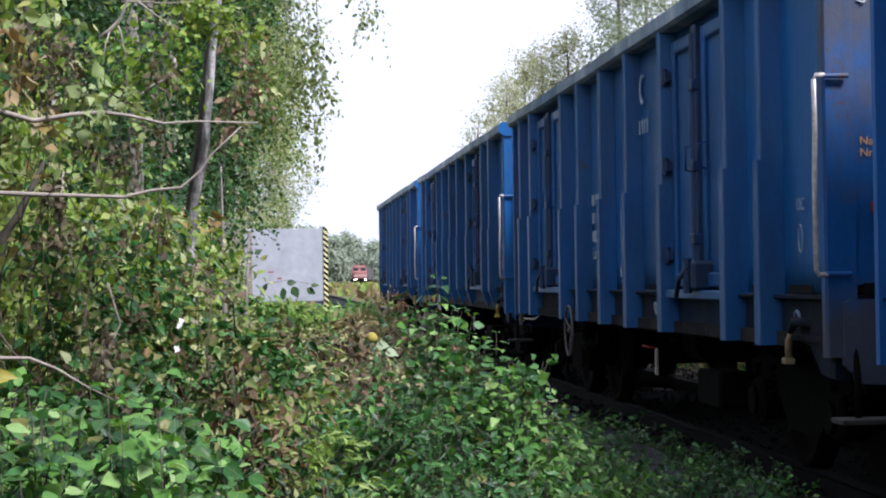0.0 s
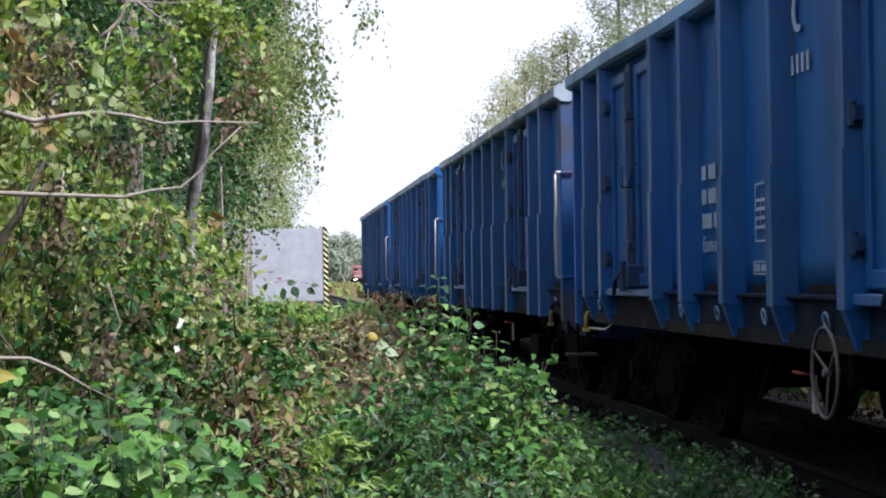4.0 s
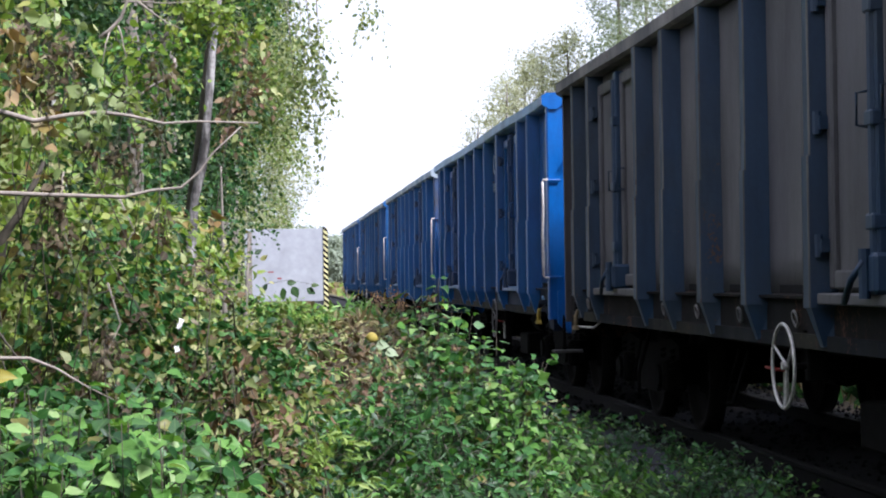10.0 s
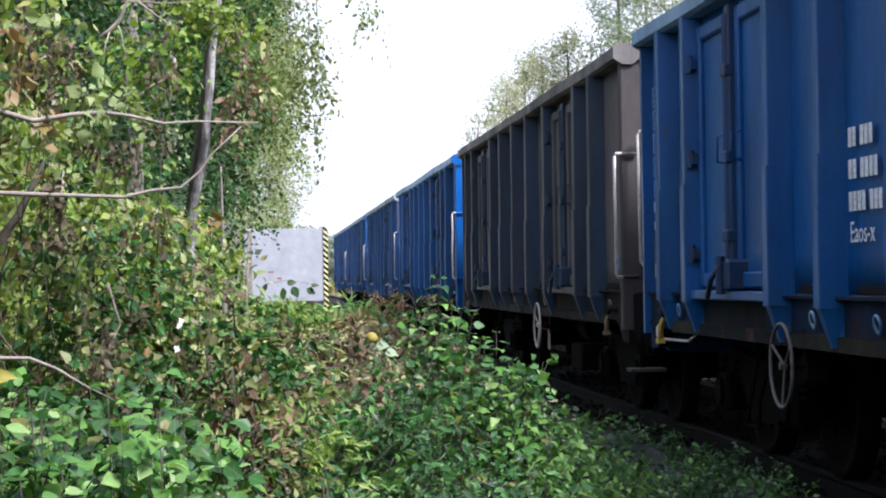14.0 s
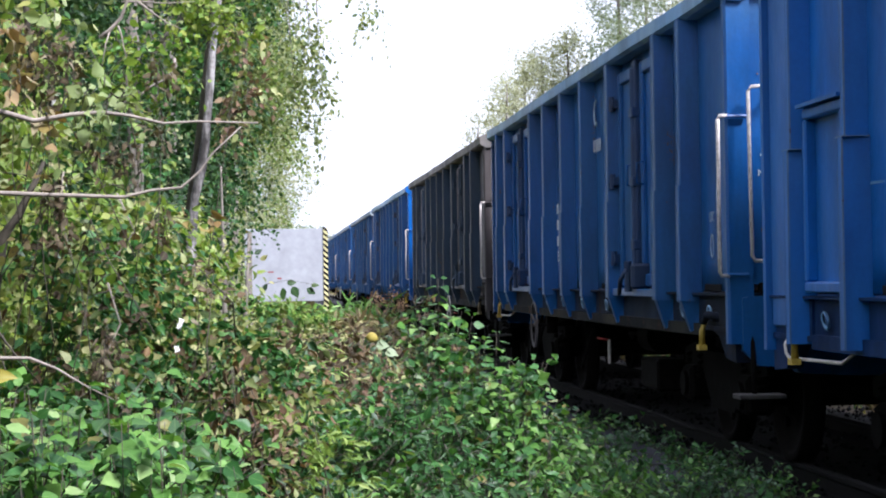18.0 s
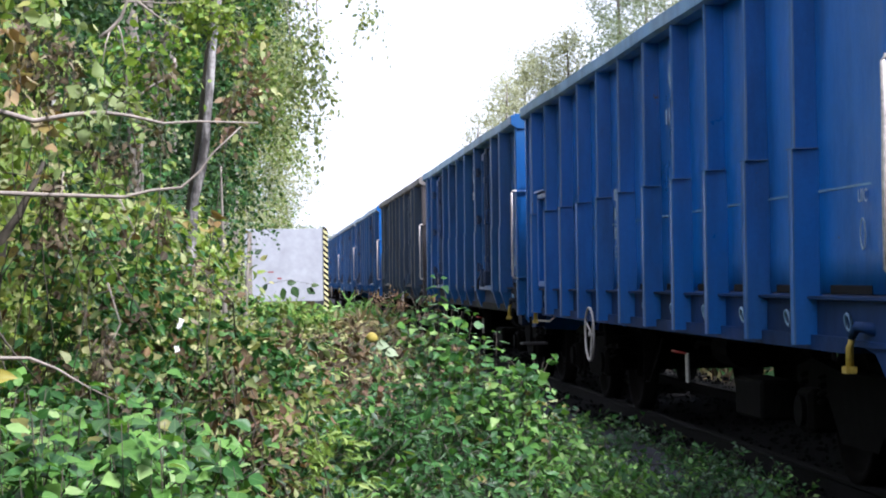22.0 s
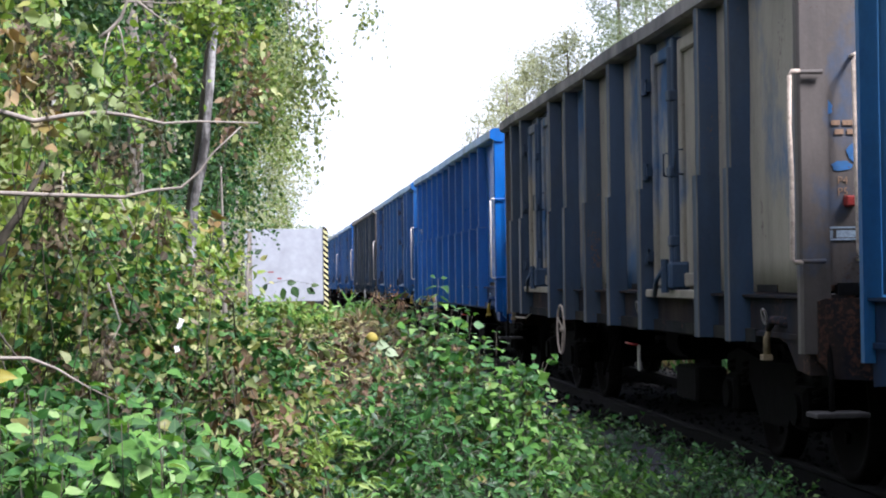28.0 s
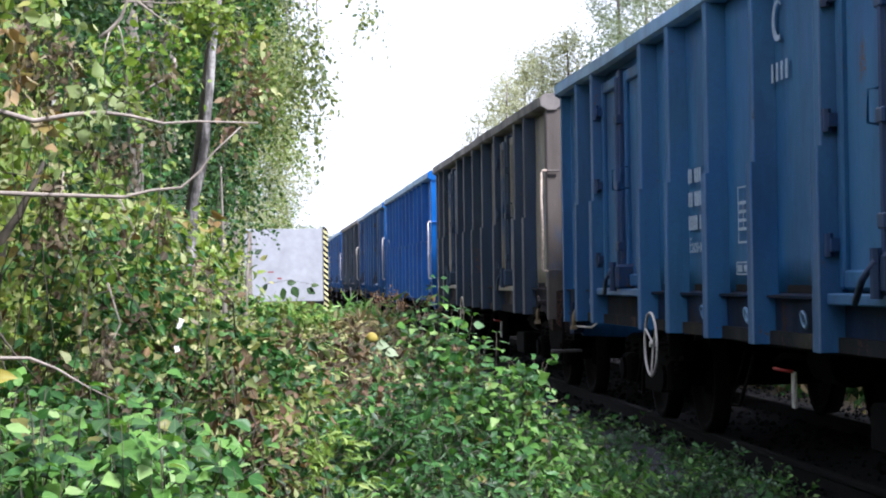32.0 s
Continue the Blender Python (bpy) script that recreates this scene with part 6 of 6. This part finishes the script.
board = tagged(empty("edge_marker_board", pose(0, 38, 0)), "grey cement board with black and yellow striped edge beside the track", "warning board")
bm = bmesh.new()
box(bm, -0.42, 1.09, -0.03, 0.03, 0.9, 2.3, 0.006)
part("panel", bm, BOARD, board)
bm = bmesh.new()
box(bm, 1.092, 1.178, -0.05, 0.05, GROUND_Z, 2.31, 0.004)
post = part("striped_post", bm, STRIPE_YELLOW, board, "yellow post with black slanting stripes")
for k in range(17):
    z = 0.5 + 0.107 * k
    bm = bmesh.new()
    prism(bm, ((1.09, z + 0.075), (1.18, z), (1.18, z + 0.055), (1.09, z + 0.13)), 1, -0.053, 0.053)
    part("stripe", bm, BLACK, post)
bm = bmesh.new()
box(bm, -0.36, -0.28, -0.05, 0.05, GROUND_Z, 2.25, 0.004)
part("back_post", bm, BARK, board)
for z in (1.05, 1.95):
    bm = bmesh.new()
    box(bm, -0.4, 1.09, 0.032, 0.07, z, z + 0.06)
    part("rail", bm, BARK, board)
bm = bmesh.new()
box(bm, 0.02, 0.13, -0.033, -0.029, 1.46, 1.48)
box(bm, 0.2, 0.28, -0.033, -0.029, 1.33, 1.36)
part("red_smear", bm, RED, board)
# shrub leaves in front of the board
spray = tagged(empty("creeper", pose(-0.3, 18.0, GROUND_Z)), "dark rounded creeper leaves in front of the grey board", "climber", LINE)
bm = bmesh.new()
tube(bm, [(-0.1, 0.2, 0.0), (0.05, 0.1, 1.0), (0.3, 0.0, 1.5), (0.5, 0.0, 1.53), (0.75, 0.0, 1.48)], [0.005, 0.004, 0.003, 0.002, 0.002], 5)
part("stalk", bm, STEM, spray)
P = np.array([(0.3, 0, 1.5), (0.44, 0.02, 1.46), (0.53, 0, 1.47), (0.66, 0, 1.45), (0.48, 0.03, 1.5), (0.7, 0, 1.47)])
leaves("foliage", P, np.array([(-0.5, 0, -1), (0.1, 0.3, -1), (0.5, 0, -1), (0.8, 0.2, -0.5), (1, 0, 0.1), (1, 0.2, 0.2)]), np.array((0, -0.8, 0.6)) + rng.normal(size=(6, 3)) * 0.45, np.array((0.1, 0.13, 0.12, 0.1, 0.09, 0.08)), OVATE, [DARK_LEAF], spray, rng=rng)

# ======== bare branches ========
def bare(name, label, pts, r, side=0, mat=None):
    bm = bmesh.new()
    n = len(pts)
    tube(bm, pts, [r * (1 - 0.75 * k / (n - 1)) for k in range(n)], 7)
    for k in range(side):
        a = Vector(pts[1 + k % (n - 2)])
        d = Vector((rng.normal() * 0.1, rng.normal() * 0.06, rng.uniform(-0.16, 0.16)))
        tube(bm, [a, a + d * 0.5 + Vector((0, 0, 0.02)), a + d], [r * 0.4, r * 0.25, r * 0.12], 4)
    return tagged(part(name, bm, mat or BARETWIG), label, "branch")


bare("bare_branch", "long bleached bare branch lying across the hedge", ((-0.833, 5.504, 1.81), (-0.722, 5.458, 1.784), (-0.629, 5.458, 1.757), (-0.523, 5.458, 1.774), (-0.444, 5.458, 1.779), (-0.37, 5.458, 1.769), (-0.278, 5.458, 1.747), (-0.185, 5.458, 1.752), (-0.019, 5.504, 1.75)), 0.009, 0)
bare("bare_branch", "bleached bare branch bending up beside the hedge", ((-0.833, 5.504, 1.56), (-0.722, 5.458, 1.56), (-0.601, 5.458, 1.554), (-0.495, 5.458, 1.55), (-0.389, 5.458, 1.545), (-0.31, 5.458, 1.563), (-0.231, 5.458, 1.57), (-0.179, 5.458, 1.615), (-0.142, 5.458, 1.666), (-0.065, 5.458, 1.737)), 0.0075, 0)
bare("bare_branch", "thin grey branch arching over the fresh leaves", ((-0.7, 4.2, 1.15), (-0.56, 4.2, 1.155), (-0.5, 4.2, 1.154), (-0.444, 4.2, 1.131), (-0.385, 4.2, 1.094), (-0.33, 4.25, 1.06)), 0.005, 0)
bare("bare_branch", "pale curved twig hanging at the hedge top", ((-0.418, 6.3, 2.253), (-0.429, 6.3, 2.208), (-0.449, 6.3, 2.158), (-0.469, 6.3, 2.128), (-0.489, 6.3, 2.111), (-0.507, 6.3, 2.097)), 0.006, 0)
bare("bare_branch", "thin grey twig across the hedge top", ((-0.47, 6.6, 2.244), (-0.414, 6.6, 2.245), (-0.33, 6.6, 2.24), (-0.227, 6.6, 2.245)), 0.004, 0)
bare("bare_branch", "thin grey twig slanting down before dark leaves", ((-0.419, 6.6, 2.247), (-0.39, 6.6, 2.225), (-0.357, 6.6, 2.2), (-0.321, 6.6, 2.175), (-0.271, 6.6, 2.153)), 0.005, 0)
bare("bare_branch", "thin bent twig hanging before dark leaves", ((-0.46, 6.3, 2.126), (-0.45, 6.3, 2.097), (-0.443, 6.3, 2.056), (-0.426, 6.3, 1.989)), 0.004, 0)
bare("bare_branch", "fine dark twig hanging before dark leaves", ((-0.405, 6.6, 2.242), (-0.383, 6.6, 2.176), (-0.365, 6.6, 2.115)), 0.003, 0, STEM)
bare("bare_branch", "hooked dry twig with its pale end curling up", ((-0.281, 6.2, 2.01), (-0.275, 6.2, 1.985), (-0.29, 6.2, 1.96), (-0.317, 6.2, 1.94), (-0.345, 6.2, 1.928), (-0.384, 6.2, 1.9), (-0.422, 6.2, 1.876)), 0.006, 0)
bare("grey_stem", "dark climber stem high in the hedge", ((-0.69, 5.7, 2.5), (-0.681, 5.7, 2.156), (-0.674, 5.7, 2.075), (-0.668, 5.7, 1.994), (-0.653, 5.7, 1.8)), 0.014, 0, STEM)
bare("grey_stem", "thin upright grey stem at the hedge's end", ((-0.236, 11.0, -0.2), (-0.238, 11.0, 1.397), (-0.242, 11.0, 1.617), (-0.245, 11.0, 1.838), (-0.246, 11.0, 1.95)), 0.014, 0, BARK)
bare("grey_stem", "short upright grey stem in the hedge foot", ((-0.13, 11.0, -0.2), (-0.122, 11.0, 1.175), (-0.111, 11.0, 1.301), (-0.099, 11.0, 1.55)), 0.018, 0, BARK)
bare("bare_branch", "short pale twig among the upper leaves", ((-0.575, 7.0, 2.175), (-0.54, 7.0, 2.2), (-0.5, 7.0, 2.245), (-0.47, 7.0, 2.325), (-0.46, 7.0, 2.5)), 0.009, 1)
bare("bare_branch", "dark thin branch among olive leaves", ((-0.69, 5.0, 1.22), (-0.667, 5.0, 1.185), (-0.626, 5.0, 1.128), (-0.57, 5.05, 1.05)), 0.005, 0, STEM)
bare("grey_stem", "thick grey shrub stem inside the hedge", ((-0.86, 6.0, -0.2), (-0.83, 6.0, 1.2), (-0.79, 6.0, 1.45), (-0.74, 6.0, 1.52), (-0.69, 6.0, 1.62), (-0.67, 6.05, 1.68)), 0.026, 0, STEM)
for k in range(7):
    x, y = rng.uniform(-1.0, -0.3), rng.uniform(5.7, 6.6)
    z = rng.uniform(1.2, 2.3)
    bare("hanging_vine", "thin dry vine hanging in the hedge", [(x, y, z), (x + rng.normal() * 0.03, y, z - 0.12), (x + rng.normal() * 0.05, y, z - 0.3), (x + rng.normal() * 0.05, y, z - 0.55)], 0.003, 0, STEM if k % 2 else BARETWIG)

# withered clusters hanging in the hedge
for x, y, z, w, h, n in ((-0.66, 5.58, 2.0, 0.03, 0.07, 8), (-0.635, 5.58, 1.92, 0.04, 0.05, 9), (-0.545, 5.6, 1.97, 0.025, 0.09, 14), (-0.575, 5.58, 1.6, 0.02, 0.07, 12), (-0.404, 5.6, 1.69, 0.03, 0.04, 12), (-0.455, 5.55, 1.14, 0.018, 0.08, 14), (-0.295, 5.6, 1.5, 0.012, 0.07, 8), (-0.63, 5.62, 2.0, 0.05, 0.08, 11), (-0.59, 5.62, 1.9, 0.035, 0.1, 9), (-0.475, 5.62, 1.72, 0.03, 0.05, 8), (-0.455, 5.62, 1.17, 0.025, 0.12, 7), (-0.6, 5.62, 1.56, 0.03, 0.07, 8), (-0.585, 5.62, 1.47, 0.025, 0.05, 6), (-0.307, 5.7, 1.93, 0.022, 0.05, 9), (-0.3, 5.7, 1.77, 0.022, 0.06, 9), (-0.2, 5.8, 1.3, 0.03, 0.08, 7)):
    shrub(rng, "withered_vine", "curled brown leaves hanging on a dry vine", (x, y, z - h - 0.5), [((x, y, z), (w, w, h))], n, 3, 0.05, 0.038, [WITHER], shape=CURLED, group="withered vines", category="vine", droop=1.6, up=-0.8, flat=0.1, stem=0.002, twig_r=0.0012)
shrub(rng, "russet_vine", "russet creeper leaves hanging before the grey trunk", (-0.16, 13.2, 2.2), [((-0.14, 13.2, 2.95), (0.12, 0.1, 0.14)), ((-0.12, 13.2, 2.65), (0.13, 0.1, 0.14)), ((-0.2, 13.2, 2.45), (0.08, 0.1, 0.08))], 16, 5, 0.16, 0.075, [RUSSET, OLIVE], group="withered vines", category="vine", droop=1.3, up=-0.3, stem=0.003)
for x, y, z in ((-0.12, 5.6, 1.06), (-0.1, 5.6, 0.98)):
    shrub(rng, "withered_vine", "orange-brown drooping leaves above the undergrowth", (x, y, z - 0.3), [((x, y, z), (0.07, 0.05, 0.08))], 10, 4, 0.1, 0.045, [DRY, OLIVE], group="withered vines", category="vine", droop=1.4, up=-0.4, flat=0.2, stem=0.003, twig_r=0.0015)

# yellowing big leaves high in the hedge
for x, y, z in ((-0.72, 5.7, 2.0), (-0.7, 5.7, 1.9), (-0.66, 5.75, 1.62), (-0.2, 6.3, 1.5), (-0.35, 6.3, 1.33), (-0.72, 5.7, 1.4)):
    shrub(rng, "yellowing_vine", "vine with yellow and orange autumn leaves", (x, y, z - 0.2), [((x, y, z), (0.06, 0.05, 0.07))], 3, 3, 0.08, 0.05, [AUTUMN], group="withered vines", category="vine", droop=1.0, up=-0.2, flat=0.1, stem=0.003, twig_r=0.0015)

# ======== litter and odd leaves ========
def scrap(name, label, centre, w, h, mat, turn=0.0, category="litter"):
    bm = bmesh.new()
    bmesh.ops.create_grid(bm, x_segments=5, y_segments=5, size=0.5)
    for v in bm.verts:
        q = noise.noise(v.co * 3 + Vector(centre) * 5)
        v.co = Vector((v.co.x * w * (1 + 0.4 * q), 0.35 * w * q, v.co.y * h * (1 + 0.3 * q)))
    bmesh.ops.solidify(bm, geom=bm.faces[:], thickness=0.001)
    ob = part(name, bm, mat, None, "", True)
    ob.matrix_basis = pose(*centre, 0, turn, 0)
    return tagged(ob, label, category)


PAPER = plain("white_film", (0.75, 0.75, 0.73), 0.5, 0.0, 0.1, 30, 0.1)
scrap("plastic_scrap", "torn white plastic scrap caught in the hedge", (-0.246, 5.6, 1.19), 0.013, 0.03, PAPER, 20)
scrap("plastic_scrap", "white plastic scrap hanging among leaves", (-0.256, 5.6, 1.12), 0.013, 0.016, PAPER, -15)
scrap("plastic_scrap", "white plastic strip stuck on a twig", (-0.6, 5.7, 1.835), 0.009, 0.035, PAPER, 35)
YLEAF = leaf_mat("yellow_leaf", ((0.0, (0.4, 0.34, 0.05)), (1.0, (0.5, 0.42, 0.1))), 0.5)
leaves_at = np.array(((-0.5, 3.6, 1.14), (-0.52, 3.62, 1.1)))
ob = leaves("yellow_leaf", leaves_at, np.array(((1, 0, 0.1), (0.5, 0, -0.9))), np.array(((0, -1, 0.5), (0, -1, 0.2))), np.array((0.05, 0.05)), BROAD, [YLEAF], rng=rng)
tagged(ob, "single yellowed leaves on thin stems", "leaf", kind="stuff")

# ======== far train on the next line ========
# red dulled towards pink, so the air's haze sits in the paint
LOCO_RED = plain("haze_dulled_locomotive_red", (0.26, 0.1, 0.09), 0.5, 0.0, 0.2, 2)
CREAM = plain("locomotive_cream", (0.34, 0.22, 0.2), 0.5, 0.0, 0.15, 2)
GLASS, gnt, gbs = nodes_of("cab_glass")
gbs.inputs["Base Color"].default_value, gbs.inputs["Roughness"].default_value = (0.02, 0.025, 0.03, 1), 0.08
LAMP, lnt, lbs = nodes_of("headlight_glow")
lbs.inputs["Emission Color"].default_value, lbs.inputs["Emission Strength"].default_value = (1.0, 0.95, 0.85, 1), 14.0
loco = tagged(empty("locomotive", pose(18.9, 398, 0)), "red diesel locomotive with two lit headlights", "locomotive")
bm = bmesh.new()
box(bm, -1.45, 1.45, 0, 14, 0.6, 1.3, 0.05)
part("underframe", bm, SHADED_GRIME, loco)
for y in (2.2, 11.0):
    bm = bmesh.new()
    prism(bm, ((y - 1.6, GROUND_Z - 0.05), (y + 1.6, GROUND_Z - 0.05), (y + 1.4, 0.62), (y - 1.4, 0.62)), 0, -1.0, 1.0)
    part("bogie", bm, SHADED_GRIME, loco)
bm = bmesh.new()
box(bm, -1.3, 1.3, 0.4, 5.0, 1.3, 2.9, 0.2)
part("hood", bm, LOCO_RED, loco)
bm = bmesh.new()
prism(bm, ((-1.5, 1.3), (-1.5, 3.5), (-1.0, 4.2), (1.0, 4.2), (1.5, 3.5), (1.5, 1.3)), 1, 5.0, 8.5)
cab = part("cab", bm, LOCO_RED, loco)
for x in (-0.75, 0.75):
    bm = bmesh.new()
    box(bm, x - 0.5, x + 0.5, 4.97, 5.0, 3.0, 3.6, 0.02)
    part("cab_window", bm, GLASS, cab)
    bm = bmesh.new()
    cyl(bm, (x * 1.35, -0.05, 1.15), (x * 1.35, 0.02, 1.15), 0.2, seg=14)
    part("headlight", bm, LAMP, loco)
    bm = bmesh.new()
    cyl(bm, (x * 1.2, -0.6, 1.0), (x * 1.2, 0.0, 1.0), 0.2, seg=12)
    part("buffer", bm, SHADED_GRIME, loco)
bm = bmesh.new()
box(bm, -0.9, 0.9, 4.9, 5.0, 3.75, 3.95, 0.02)
part("roof_lamp_band", bm, CREAM, loco)
bm = bmesh.new()
box(bm, -1.32, 1.32, 0.36, 0.42, 1.75, 2.25)
part("hood_band", bm, CREAM, loco)
bm = bmesh.new()
box(bm, -1.3, 1.3, 8.5, 13.6, 1.3, 2.9, 0.2)
part("rear_hood", bm, LOCO_RED, loco)
for k in range(3):
    w = tagged(empty("covered_wagon", pose(20.9 + 1.1 * k, 414 + 15 * k, 0)), "dark goods wagon behind the far locomotive", "goods wagon", "far train")
    bm = bmesh.new()
    prism(bm, ((-1.45, 1.1), (-1.45, 3.2), (-0.9, 3.6), (0.9, 3.6), (1.45, 3.2), (1.45, 1.1)), 1, 0, 13.5)
    part("body", bm, GREY_BROWN, w)
    bm = bmesh.new()
    box(bm, -1.2, 1.2, 0.5, 13, GROUND_Z - 0.05, 1.1)
    part("running_gear", bm, SHADED_GRIME, w)


# ======== what moves ========
def motions():
    halves = [0.5 * k for k in range(65)]
    quarters = [0.25 * k for k in range(129)]
    for (wagon, spin), c in zip(TRAIN, CENTRES):
        walk(wagon, [(t, pose(TRACK_X, c + run(t), RAIL_Z)) for t in halves])
        for ws, yy in spin:
            walk(ws, [(t, pose(0, yy, 0.46, -math.degrees((c + yy + run(t)) / 0.46))) for t in quarters])


motions()
